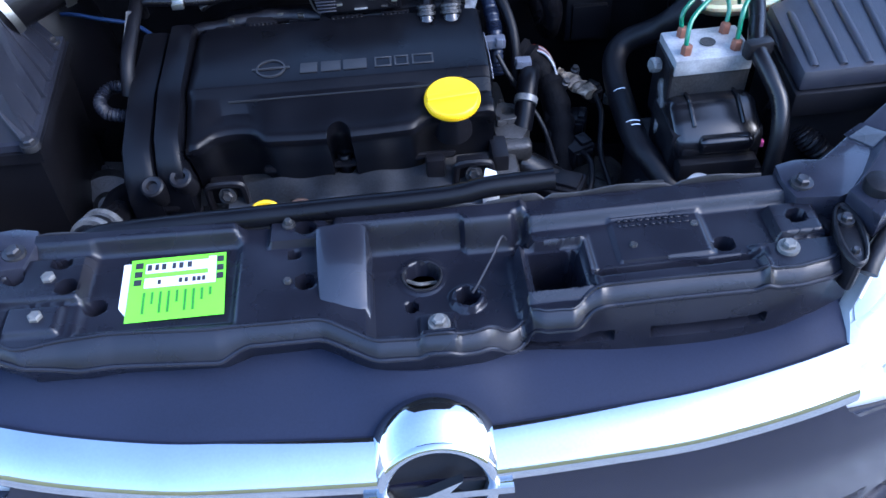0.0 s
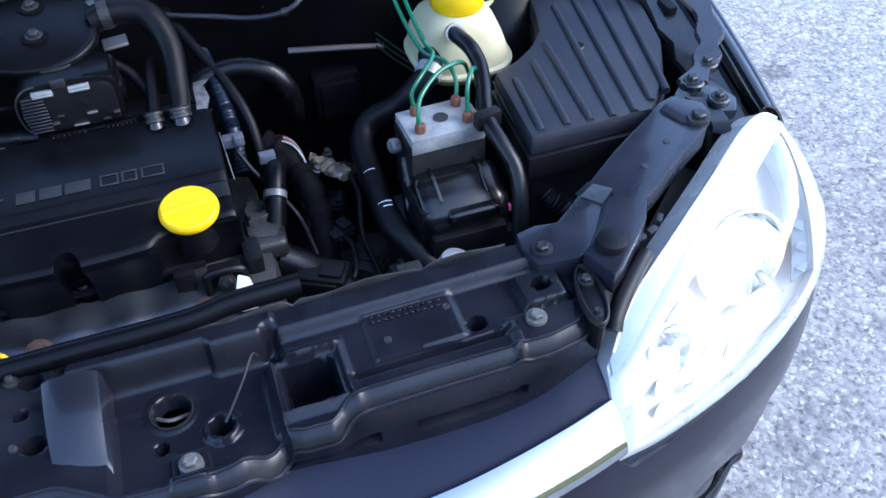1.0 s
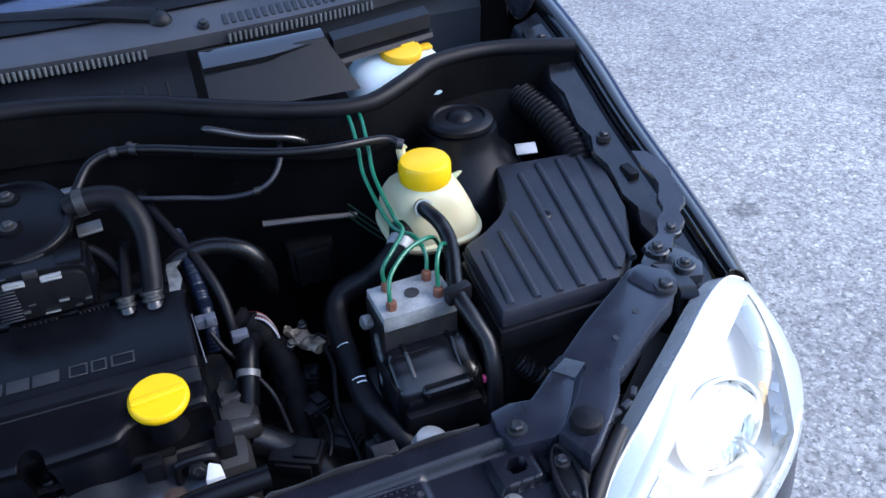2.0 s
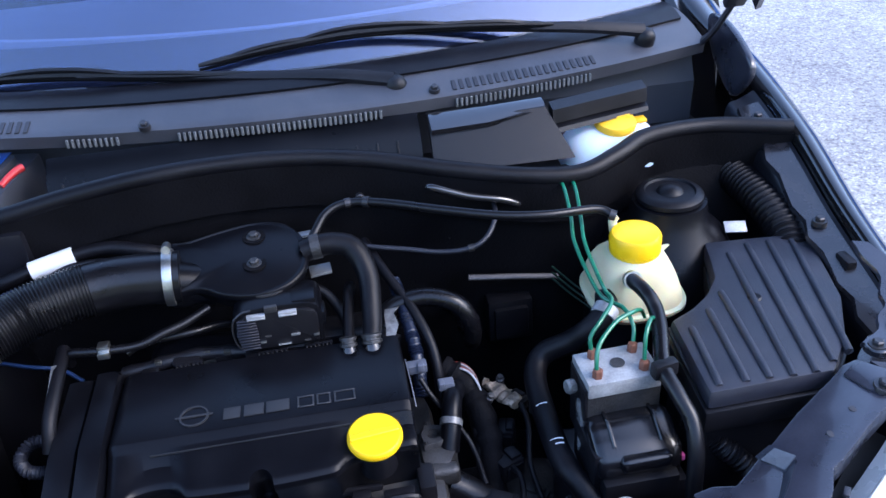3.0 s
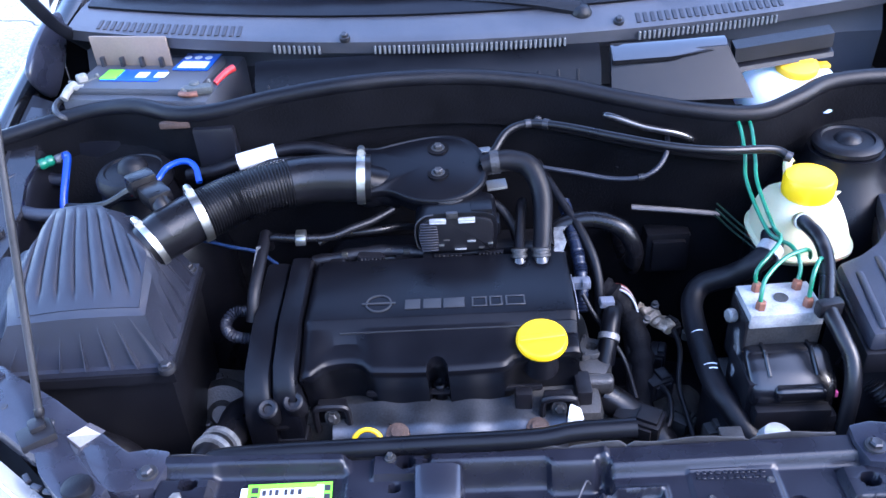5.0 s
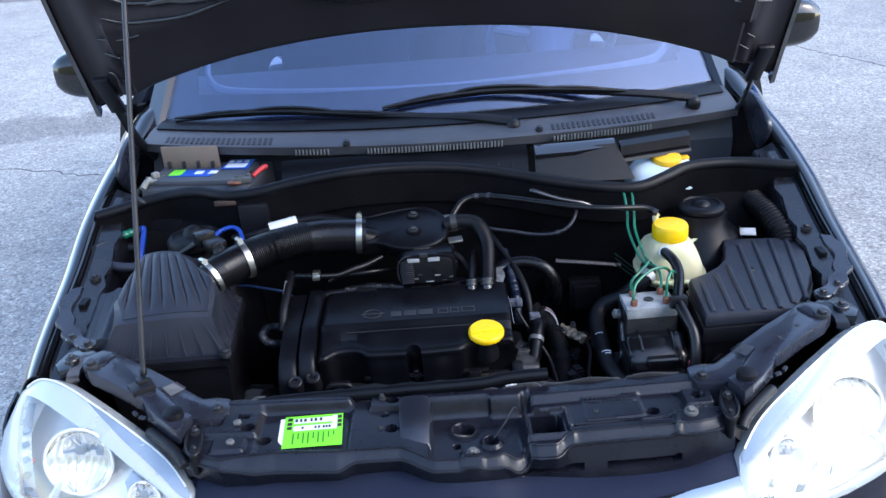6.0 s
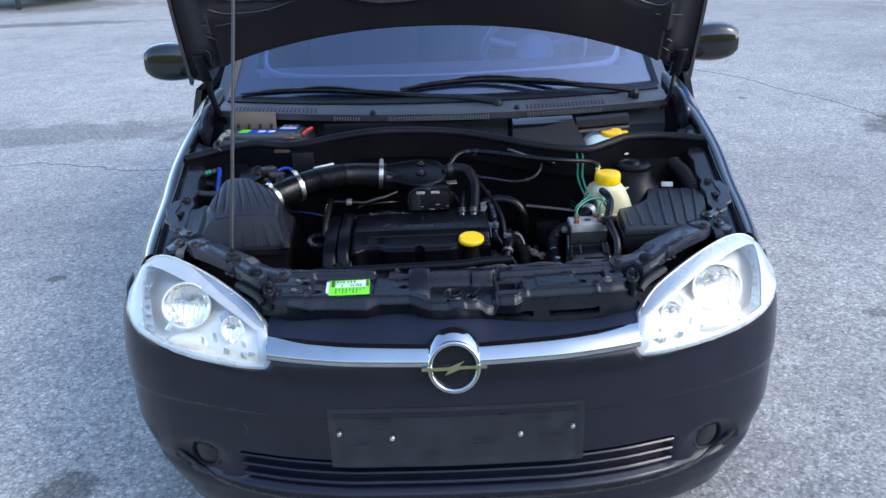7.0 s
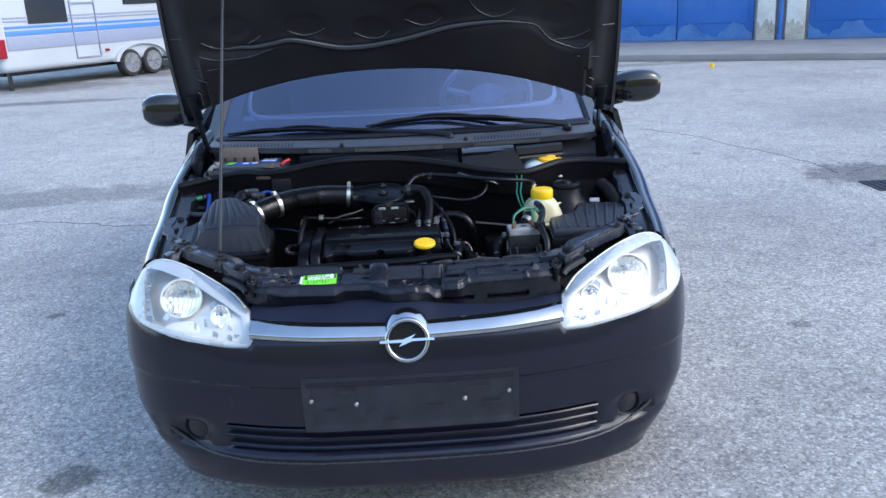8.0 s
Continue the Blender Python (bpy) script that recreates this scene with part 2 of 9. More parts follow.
plate_alu = mat("machined_aluminium", (0.36, 0.37, 0.38), 0.5, 0.4, vary=0.35, coarse=60)
lamp_rim = mat("pale_lamp_rim", (0.50, 0.535, 0.55), 0.28, 0.25, vary=0.08)
lamp_strip = mat("grey_lamp_strip", (0.36, 0.41, 0.45), 0.26, 0.6, vary=0.15)
headlamp_dim = mat("bluish_lamp_reflector", (0.66, 0.70, 0.73), 0.16, 0.85, vary=0.1)
lamp_dark = mat("dark_lamp_shade", (0.27, 0.30, 0.33), 0.3, 0.5, vary=0.15)
headlamp_grey = mat("pale_grey_lamp_housing", (0.84, 0.83, 0.78), 0.3, 0.25, vary=0.08)
amber = mat("orange_bulb", (0.75, 0.22, 0.04), 0.3)
grey_text = mat("grey_moulded_lettering", (0.017, 0.018, 0.021), 0.55, vary=0.15)
clamp_grey = mat("stained_bare_metal", (0.16, 0.165, 0.17), 0.5, 0.4, vary=0.6, coarse=90, fine=500)
conduit_blue = mat("blue_black_conduit", (0.005, 0.009, 0.024), 0.4, vary=0.3)
plug_grey = mat("pale_blue_grey_plastic", (0.10, 0.11, 0.14), 0.45, vary=0.25)
seat_cloth = mat("dark_grey_cloth", (0.03, 0.03, 0.035), 0.9, vary=0.2, fine=800)
# steering wheel's grey lightened: the glass's pale reflection is put into the colour
wheel_grey = mat("lightened_grey", (0.21, 0.225, 0.255), 0.5, vary=0.1)
dash_grey = mat("grey_dashboard_plastic", (0.055, 0.058, 0.07), 0.6, vary=0.1)
tyre = mat("tyre_rubber", (0.02, 0.02, 0.021), 0.75, vary=0.3, dust=0.15)
rust = mat("rust", (0.055, 0.034, 0.026), 0.8, vary=0.5, fine=250, bump=0.5)
heat_shield = mat("galvanised_heat_shield", (0.060, 0.066, 0.078), 0.40, 0.8, vary=0.4, coarse=24, dust=0.04)


def glass(name, color=(1, 1, 1), rough=0.0, ior=1.45):
    m = bpy.data.materials.new(name)
    m.use_nodes = True
    b = m.node_tree.nodes["Principled BSDF"]
    b.inputs["Base Color"].default_value = (*color, 1)
    b.inputs["Roughness"].default_value = rough
    b.inputs["IOR"].default_value = ior
    b.inputs["Transmission Weight"].default_value = 1.0
    return m


clear = glass("clear_lamp_plastic", (0.97, 0.985, 0.99), 0.015)
dull = glass("dull_lamp_plastic", (0.32, 0.32, 0.35), 0.3)
hose_glass = mat("smoky_clear_plastic", (0.02, 0.021, 0.025), 0.25, vary=0.3, coat=0.2)
tinted = glass("tinted_windscreen_glass", (0.42, 0.56, 0.95), 0.0, 1.84)


def asphalt_material():
    m = bpy.data.materials.new("worn_asphalt")
    m.use_nodes = True
    nt = m.node_tree
    nd, ln = nt.nodes, nt.links
    b = nd["Principled BSDF"]
    tc = nd.new("ShaderNodeTexCoord")

    def noise_at(scale, detail, rough=0.6):
        x = nd.new("ShaderNodeTexNoise")
        x.inputs["Scale"].default_value, x.inputs["Detail"].default_value, x.inputs["Roughness"].default_value = scale, detail, rough
        ln.new(tc.outputs["Object"], x.inputs["Vector"])
        return x

    def ramp(src, stops):
        r = nd.new("ShaderNodeValToRGB")
        r.color_ramp.elements[0].position, r.color_ramp.elements[0].color = stops[0][0], (*stops[0][1], 1)
        r.color_ramp.elements[1].position, r.color_ramp.elements[1].color = stops[-1][0], (*stops[-1][1], 1)
        for pos, col in stops[1:-1]:
            r.color_ramp.elements.new(pos).color = (*col, 1)
        ln.new(src, r.inputs["Fac"])
        return r.outputs["Color"]

    def mix(a, bb, fac, kind="MULTIPLY"):
        x = nd.new("ShaderNodeMix")
        x.data_type, x.blend_type = "RGBA", kind
        if isinstance(fac, float):
            x.inputs["Factor"].default_value = fac
        else:
            ln.new(fac, x.inputs["Factor"])
        ln.new(a, x.inputs["A"])
        ln.new(bb, x.inputs["B"])
        return x.outputs["Result"]

    def cells_at(scale, feature="F1"):
        x = nd.new("ShaderNodeTexVoronoi")
        x.feature = feature
        x.inputs["Scale"].default_value = scale
        jog = noise_at(scale * 0.6, 2)
        mv = nd.new("ShaderNodeVectorMath")
        mv.operation = "MULTIPLY_ADD"
        mv.inputs[1].default_value = (0.9 / scale, 0.9 / scale, 0)
        ln.new(jog.outputs["Color"], mv.inputs[0])
        ln.new(tc.outputs["Object"], mv.inputs[2])
        ln.new(mv.outputs[0], x.inputs["Vector"])
        return x

    # chippings of two sizes in a worn binder
    chips, small_chips = cells_at(62), cells_at(150)
    stones = noise_at(75, 6, 0.85)
    grain = noise_at(24, 4, 0.75)

    def red_of(x):
        sep = nd.new("ShaderNodeSeparateColor")
        ln.new(x.outputs["Color"], sep.inputs[0])
        return sep.outputs[0]

    tone = ramp(red_of(chips), [(0.0, (0.26, 0.26, 0.258)), (0.35, (0.345, 0.337, 0.320)), (0.8, (0.43, 0.418, 0.394)), (1.0, (0.62, 0.61, 0.585))])
    tone2 = ramp(red_of(small_chips), [(0.0, (0.13, 0.13, 0.13)), (0.3, (0.304, 0.297, 0.283)), (0.85, (0.466, 0.453, 0.428)), (1.0, (0.80, 0.785, 0.75))])
    pick = ramp(stones.outputs["Fac"], [(0.42, (0.0, 0.0, 0.0)), (0.56, (1.0, 1.0, 1.0)), (1.0, (1.0, 1.0, 1.0))])
    base = mix(tone, tone2, pick, "MIX")
    gaps = ramp(chips.outputs["Distance"], [(0.0, (1.0, 1.0, 1.0)), (0.5, (0.97, 0.97, 0.97)), (0.85, (0.62, 0.62, 0.63))])
    base = mix(base, gaps, 0.8)
    pits = ramp(grain.outputs["Fac"], [(0.28, (0.45, 0.45, 0.46)), (0.38, (0.95, 0.95, 0.95)), (0.6, (1.04, 1.04, 1.03))])
    c = mix(base, pits, 0.7)
    wear = ramp(noise_at(0.55, 5).outputs["Fac"], [(0.3, (0.72, 0.72, 0.74)), (0.5, (0.95, 0.95, 0.95)), (0.7, (1.08, 1.07, 1.05))])
    c = mix(c, wear, 1.0)
    blot = ramp(noise_at(5.0, 5).outputs["Fac"], [(0.3, (0.8, 0.8, 0.82)), (0.6, (1.04, 1.04, 1.03))])
    c = mix(c, blot, 0.8)
    # thin cracks, broken by large blotches
    warp = noise_at(1.5, 4)
    vec = nd.new("ShaderNodeVectorMath")
    vec.operation = "MULTIPLY_ADD"
    vec.inputs[1].default_value = (1.2, 1.2, 0)
    ln.new(warp.outputs["Color"], vec.inputs[0])
    ln.new(tc.outputs["Object"], vec.inputs[2])
    cells = nd.new("ShaderNodeTexVoronoi")
    cells.feature = "DISTANCE_TO_EDGE"
    cells.inputs["Scale"].default_value = 0.28
    ln.new(vec.outputs[0], cells.inputs["Vector"])
    crack = ramp(cells.outputs["Distance"], [(0.0, (0.4, 0.4, 0.4)), (0.006, (1.0, 1.0, 1.0)), (1.0, (1.0, 1.0, 1.0))])
    c = mix(c, crack, 0.3)

    def spot(x, y, rx, ry, dark):
        """A dark patch with a ragged edge round x, y on the ground: stains, and shade below the caravan."""
        nonlocal c
        mp = nd.new("ShaderNodeMapping")
        mp.vector_type = "TEXTURE"
        mp.inputs["Location"].default_value = (x, y, 0)
        mp.inputs["Scale"].default_value = (rx, ry, 1)
        ln.new(tc.outputs["Object"], mp.inputs["Vector"])
        ds = nd.new("ShaderNodeVectorMath")
        ds.operation = "LENGTH"
        ln.new(mp.outputs[0], ds.inputs[0])
        n = noise_at(6.0 / max(rx, ry) ** 0.6, 5)
        ad = nd.new("ShaderNodeMath")
        ad.operation = "MULTIPLY_ADD"
        ad.inputs[1].default_value = 1.5
        ln.new(n.outputs["Fac"], ad.inputs[0])
        ln.new(ds.outputs["Value"], ad.inputs[2])
        r = ramp(ad.outputs[0], [(0.0, (dark, dark, dark)), (0.8, (dark, dark, dark * 1.03)), (1.0, (1.0, 1.0, 1.0))])
        # the ramp ends at 1, so the sum is halved first
        hv = nd.new("ShaderNodeMath")
        hv.operation = "MULTIPLY"
        hv.inputs[1].default_value = 0.6
        ln.new(ad.outputs[0], hv.inputs[0])
        r.node.id_data.links.new(hv.outputs[0], r.node.inputs["Fac"])
        c = mix(c, r, 1.0)

    spot(-1.06, 0.38, 0.11, 0.10, 0.42)
    spot(-1.69, 1.85, 0.05, 0.05, 0.45)
    spot(-3.0, 4.55, 1.9, 0.42, 0.62)
    spot(-5.9, 11.9, 1.9, 0.35, 0.5)
    spot(3.15, 3.85, 0.5, 0.5, 0.45)
    # ground under the caravan, soil and the caravan's shade painted together
    spot(-7.5, 16.9, 4.5, 1.0, 0.55)
    spot(8.0, 13.2, 7.0, 0.5, 0.62)
    spot(1.55, 1.25, 0.06, 0.05, 0.5)
    # the same painted soil and shade at the caravan's near end
    spot(-7.6, 14.9, 2.6, 1.5, 0.55)
    spot(1.75, 0.62, 0.09, 0.03, 0.55)
    spot(2.3, 4.9, 0.05, 0.05, 0.5)
    ln.new(c, b.inputs["Base Color"])
    b.inputs["Roughness"].default_value = 0.85
    bp = nd.new("ShaderNodeBump")
    bp.inputs["Strength"].default_value, bp.inputs["Distance"].default_value = 0.5, 0.005
    hm = nd.new("ShaderNodeMath")
    hm.operation = "SUBTRACT"
    ln.new(grain.outputs["Fac"], hm.inputs[0])
    ln.new(chips.outputs["Distance"], hm.inputs[1])
    ln.new(hm.outputs[0], bp.inputs["Height"])
    ln.new(bp.outputs["Normal"], b.inputs["Normal"])
    return m


# ---- ground ----
bm = bmesh.new()
bmesh.ops.create_grid(bm, x_segments=40, y_segments=40, size=1500)
ground = make("ground", bm, asphalt_material())
tagged(ground, "worn pale grey asphalt yard with dark stains and cracks", "ground", kind="structure")

# ---- the car's outer shell ----
car = thing("car", (0, 1.7, 0), "small black hatchback parked with its bonnet propped open", "car")
PLAN = [(0.0, 0.0), (0.15, 0.003), (0.25, 0.008), (0.37, 0.028), (0.48, 0.060), (0.56, 0.090), (0.65, 0.135), (0.72, 0.195), (0.765, 0.285), (0.788, 0.40)]
plan_curve = curve([(-x * (1.0 if x < 0.6 else 1.012), y, 0) for x, y in PLAN[:0:-1]] + [(x, y, 0) for x, y in PLAN], 6)
# how far the bumper's face lies back at each height
BACK = [(0.13, 0.040), (0.145, 0.016), (0.18, 0.004), (0.21, 0.001), (0.228, 0.0), (0.24, 0.005), (0.255, 0.016), (0.30, 0.0165), (0.345, 0.0145), (0.40, 0.012), (0.426, 0.011), (0.432, 0.0085), (0.437, 0.001), (0.443, 0.0), (0.47, 0.0), (0.49, 0.0015), (0.508, 0.005), (0.53, 0.011), (0.552, 0.020), (0.572, 0.036), (0.585, 0.056), (0.592, 0.085)]


def plan_at(u):
    k = u * (len(plan_curve) - 1)
    i = min(int(k), len(plan_curve) - 2)
    p = plan_curve[i].lerp(plan_curve[i + 1], k - i)
    t = (plan_curve[min(i + 2, len(plan_curve) - 1)] - plan_curve[max(i - 1, 0)]).normalized()
    return p, Vector((-t.y, t.x, 0))


def side_of(x):
    """Where along the bumper's plan a given x lies."""
    xs = [q.x for q in plan_curve]
    return float(np.interp(x, xs, [i / (len(xs) - 1) for i in range(len(xs))]))


def bumper_at(u, z, out=0.0):
    p, n = plan_at(u)
    side = min(abs(p.x) / 0.788, 1)
    back = ease(BACK, z) * (1 - 0.75 * max(0, side - 0.55) / 0.45)
    # the lower corners draw in towards the ground
    draw = 1 - 0.13 * min(1, max(0, (0.33 - z) / 0.17)) ** 1.6 * max(0, side - 0.5) / 0.5
    return Vector((p.x * draw, p.y, z)) + n * (back - out)


def bumper_top(x):
    x = abs(x)
    return lerp([(0, 0.574), (0.385, 0.574), (0.392, 0.534), (0.45, 0.532), (0.55, 0.541), (0.64, 0.555), (0.70, 0.571), (0.735, 0.594), (0.788, 0.62)], x)


ZLEV = [0.13, 0.14, 0.15, 0.165, 0.18, 0.2, 0.215, 0.228, 0.24, 0.248, 0.256, 0.268, 0.28, 0.3, 0.315, 0.33, 0.345, 0.37, 0.40, 0.415, 0.426, 0.429, 0.432, 0.4345, 0.437, 0.44, 0.445, 0.46, 0.475, 0.49, 0.5, 0.51, 0.522, 0.535, 0.545, 0.555, 0.564, 0.572, 0.579, 0.585, 0.592]


def bumper_f(u, v):
    p, n = plan_at(u)
    zt = bumper_top(p.x)
    k = v * (len(ZLEV) - 1)
    i = min(int(k), len(ZLEV) - 2)
    z = ZLEV[i] + (ZLEV[i + 1] - ZLEV[i]) * (k - i)
    if z > 0.46:
        z = 0.46 + (z - 0.46) * (zt - 0.46) / (0.592 - 0.46)
    q = bumper_at(u, z)
    side = abs(q.x)
    # the mouth of the lower grille and the hollows of the fog lamps
    if side < 0.485 and 0.246 < z < 0.322:
        q.y += 0.015 * min(1, (0.485 - side) / 0.02)
    d = math.hypot((side - 0.575) / 0.072, (z - 0.287) / 0.046)
    if d < 1:
        q.y += 0.015 * min(1, (1 - d) * 1.4)
    return q


bm = bmesh.new()
shell(bm, bumper_f, 170, 2 * (len(ZLEV) - 1), 0.004)
part("bumper", bm, bumper_plastic, car, "dark grey-black painted bumper with a scuff", sharp=50)

# lower grille slats
for z in (0.262, 0.287, 0.311):
    bm = bmesh.new()
    rings = []
    for i in range(37):
        x = -0.485 + 0.97 * i / 36
        q = bumper_at(side_of(x), z)
        rings.append([q + Vector((0, dy, dz)) for dy, dz in ((0.002, 0.003), (-0.001, 0), (0.002, -0.003), (0.03, -0.004), (0.03, 0.004))])
    loft(bm, rings)
    part("grille_slat", bm, bumper_plastic, car)
# glossier, paler tube added where the lower lip's highlight runs
bm = bmesh.new()
tube(bm, [bumper_at(side_of(-0.655 + 1.31 * i / 60), 0.227 + 0.058 * abs(-1 + i / 30) ** 9, -0.001) for i in range(61)], 0.0042, 8, 2)
part("lip_bead", bm, flange_paint, car, "glossy tube added for the lower lip's highlight")

# empty number-plate holder
holder_z0, holder_z1 = 0.314, 0.462


def holder_f(u, v):
    x = -0.268 + 0.536 * u
    z = holder_z0 + (holder_z1 - holder_z0) * v
    q = bumper_at(side_of(x), min(z, 0.425), 0.013)
    q.z = z
    edge = min(u * 0.536, (1 - u) * 0.536, v * 0.148, (1 - v) * 0.148)
    q.y += 0.004 if edge > 0.008 else 0.0
    return q


bm = bmesh.new()
shell(bm, holder_f, 70, 20, 0.013)
holder = part("plate_holder", bm, plastic_grey, car, "empty black plastic number-plate holder")
for x, z, r in ((-0.244, 0.404, 0.0055), (-0.134, 0.392, 0.006), (0.133, 0.392, 0.006), (0.242, 0.404, 0.0055)):
    bm = bmesh.new()
    q = bumper_at(side_of(x), min(z, 0.425), 0.019)
    q.z = z
    lathe(bm, [(0.0005, 0.004), (r * 0.7, 0.0035), (r, 0.001), (r, -0.004)], q, (0, -1, 0), 14)
    part("screw", bm, steel, holder)
for x, z, w, h in ((-0.16, 0.425, 0.05, 0.004), (-0.2, 0.372, 0.03, 0.006), (-0.1, 0.365, 0.028, 0.004), (0.1, 0.432, 0.02, 0.006), (0.17, 0.418, 0.05, 0.004), (0.2, 0.375, 0.05, 0.005), (-0.05, 0.34, 0.04, 0.004), (0.06, 0.372, 0.05, 0.004)):
    bm = bmesh.new()
    q = bumper_at(side_of(x), min(z, 0.425), 0.018)
    q.z = z
    rbox(bm, q, (w, 0.004, h), 0.001)
    part("moulded_rib", bm, plastic_grey, holder)

# scratches in the bumper's paint
for pts in ([(-0.463, 0.398), (-0.458, 0.388), (-0.455, 0.376), (-0.466, 0.366)], [(-0.452, 0.366), (-0.443, 0.366), (-0.432, 0.371)], [(-0.56, 0.439), (-0.548, 0.4385), (-0.535, 0.438)], [(-0.49, 0.438), (-0.44, 0.437), (-0.40, 0.436)]):
    bm = bmesh.new()
    tube(bm, [bumper_at(side_of(x), z, 0.0004) for x, z in pts], 0.0011, 6, 6)
    part("scratch", bm, plastic_grey, car, "pale scratch in the bumper's paint")

# fog lamps
for s in (-1, 1):
    bm = bmesh.new()
    c = Vector((s * 0.563, 0.112, 0.296))
    ax = Vector((s * 0.28, -1, 0.05))
    lathe(bm, [(0.040, -0.03), (0.041, -0.004), (0.038, 0.001), (0.033, -0.002), (0.031, -0.02)], c, ax, 32)
    fog = part("fog_lamp", bm, satin, car, "round fog lamp with a clear lens")
    bm = bmesh.new()
    lathe(bm, [(0.004, -0.026), (0.018, -0.02), (0.028, -0.010), (0.030, -0.006), (0.031, -0.014), (0.02, -0.028)], c, ax, 28)
    part("reflector", bm, fog_dark, fog)
    bm = bmesh.new()
    lathe(bm, [(0.0005, 0.004), (0.018, 0.002), (0.031, -0.004), (0.031, -0.007), (0.018, -0.001), (0.0005, 0.001)], c, ax, 28)
    lens = part("lens", bm, dull, fog)
    lens.visible_shadow = False

# chrome grille bar, left and right of the badge
def bar_ring(x, wide):
    u = side_of(x)
    p, n = plan_at(u)
    z = 0.550 + 0.010 * (abs(x) / 0.39) ** 1.5
    q = bumper_at(u, z, 0.004)
    up = Vector((0, 0.033, 0.037)) * wide
    return [q + Vector((0, 0.012, -0.006)), q + Vector((0, 0.001, -0.005)), q + Vector((0, -0.0045, -0.001)), q + Vector((0, -0.0062, 0.003)), q + Vector((0, -0.0062, 0.007)), q + Vector((0, -0.0054, 0.0112)), q + Vector((0, -0.0030, 0.0145)), q + Vector((0, 0.0095, 0.0262)), q + Vector((0, 0.0215, 0.0335)), q + up, q + up + Vector((0, 0.006, -0.006)), q + Vector((0, 0.02, 0.0))]


for s in (-1, 1):
    bm = bmesh.new()
    loft(bm, [bar_ring(s * (0.045 + 0.348 * i / 24), 0.92 + 0.08 * i / 24) for i in range(25)])
    part("grille_bar", bm, chrome, car, "chrome bar across the nose")

# round badge: a plain ring with a bar across it
bm = bmesh.new()
c = Vector((0, 0.012, 0.548))
ax = Vector((0, -1, 0.30)).normalized()
m = Matrix.Translation(c) @ along(ax)
rings = []
for i in range(49):
    a = 2 * math.pi * i / 48
    o = Vector((math.cos(a), math.sin(a), 0))
    rings.append([m @ (o * (0.0495 + 0.0065 * math.cos(b)) + Vector((0, 0, 0.008 * math.sin(b)))) for b in (2 * math.pi * k / 12 for k in range(12))])
loft(bm, rings, cap=False)
badge = part("badge", bm, chrome, car, "chrome ring badge")
# the swelling hood over the badge runs back into the bumper's upper face
side = Vector((1, 0, 0))
upv = ax.cross(side)
upv = upv if upv.z > 0 else -upv
bm = bmesh.new()
dome = [[c + side * math.cos(a) * r + upv * math.sin(a) * r * k - ax * d for a in (math.pi * (0.02 + 0.96 * j / 28) for j in range(29))] for r, k, d in ((0.0545, 1.0, -0.004), (0.0575, 1.03, 0.0), (0.0605, 1.12, 0.007), (0.0630, 1.17, 0.014), (0.0640, 1.21, 0.021), (0.0640, 1.22, 0.029), (0.0625, 1.17, 0.040), (0.059, 1.05, 0.055))]
loft(bm, dome, cap=False, closed=False)
loft(bm, [[p - (p - c) * 0.03 for p in r] for r in dome], cap=False, closed=False)
part("badge_hood", bm, chrome, badge)
bm = bmesh.new()
lathe(bm, [(0.0005, -0.006), (0.046, -0.006), (0.046, -0.012), (0.0005, -0.012)], c, ax, 32)
part("badge_back", bm, plastic, badge)
bm = bmesh.new()
bolt_line = [(-0.066, 0.002), (-0.066, -0.0042), (-0.012, -0.0042), (-0.020, -0.014), (0.012, -0.002), (0.066, -0.002), (0.066, 0.0042), (0.010, 0.0042), (0.022, 0.015), (-0.010, 0.003)]
va = [bm.verts.new(c + side * a + upv * b + ax * (0.013 - 0.15 * b)) for a, b in bolt_line]
vb = [bm.verts.new(c + side * a + upv * b + ax * 0.001) for a, b in bolt_line]
bm.faces.new(va)
bm.faces.new(vb[::-1])
for i in range(len(va)):
    j = (i + 1) % len(va)
    bm.faces.new((va[i], vb[i], vb[j], va[j]))
part("badge_bar", bm, chrome, badge)

# ---- headlamps ----
LOW = [(0.37, 0.058, 0.530), (0.45, 0.070, 0.531), (0.55, 0.098, 0.540), (0.64, 0.140, 0.554), (0.70, 0.185, 0.571), (0.733, 0.235, 0.594), (0.742, 0.285, 0.622)]
TOP = [(0.396, 0.118, 0.604), (0.437, 0.160, 0.639), (0.50, 0.200, 0.671), (0.565, 0.243, 0.693), (0.628, 0.290, 0.701), (0.678, 0.320, 0.693), (0.718, 0.326, 0.668)]
low_c, top_c = curve(LOW, 6), curve(TOP, 6)


def lamp_at(u, v, s, inset=0.0, deep=0.0):
    """A place on the lamp's face: u from the nose to the wing, v from the lower to the upper edge."""
    u, v = inset + (1 - 2 * inset) * u, inset + (1 - 2 * inset) * v
    k = u * (len(low_c) - 1)
    i = min(int(k), len(low_c) - 2)
    a, b = low_c[i].lerp(low_c[i + 1], k - i), top_c[i].lerp(top_c[i + 1], k - i)
    q = a.lerp(b, v)
    nrm = Vector((0.35, -0.72, 0.60))
    q = q + nrm * (0.020 * math.sin(math.pi * v) * math.sin(math.pi * min(1, 0.12 + u * 0.88)) ** 0.7 - deep)
    return Vector((s * q.x, q.y, q.z))


def strip_v(u):
    """Where the grey strip along the bonnet begins on the lamp's face."""
    return ease([(0, 0.88), (0.08, 0.80), (0.26, 0.865), (0.42, 0.935), (0.58, 1.0), (1, 1.02)], u)


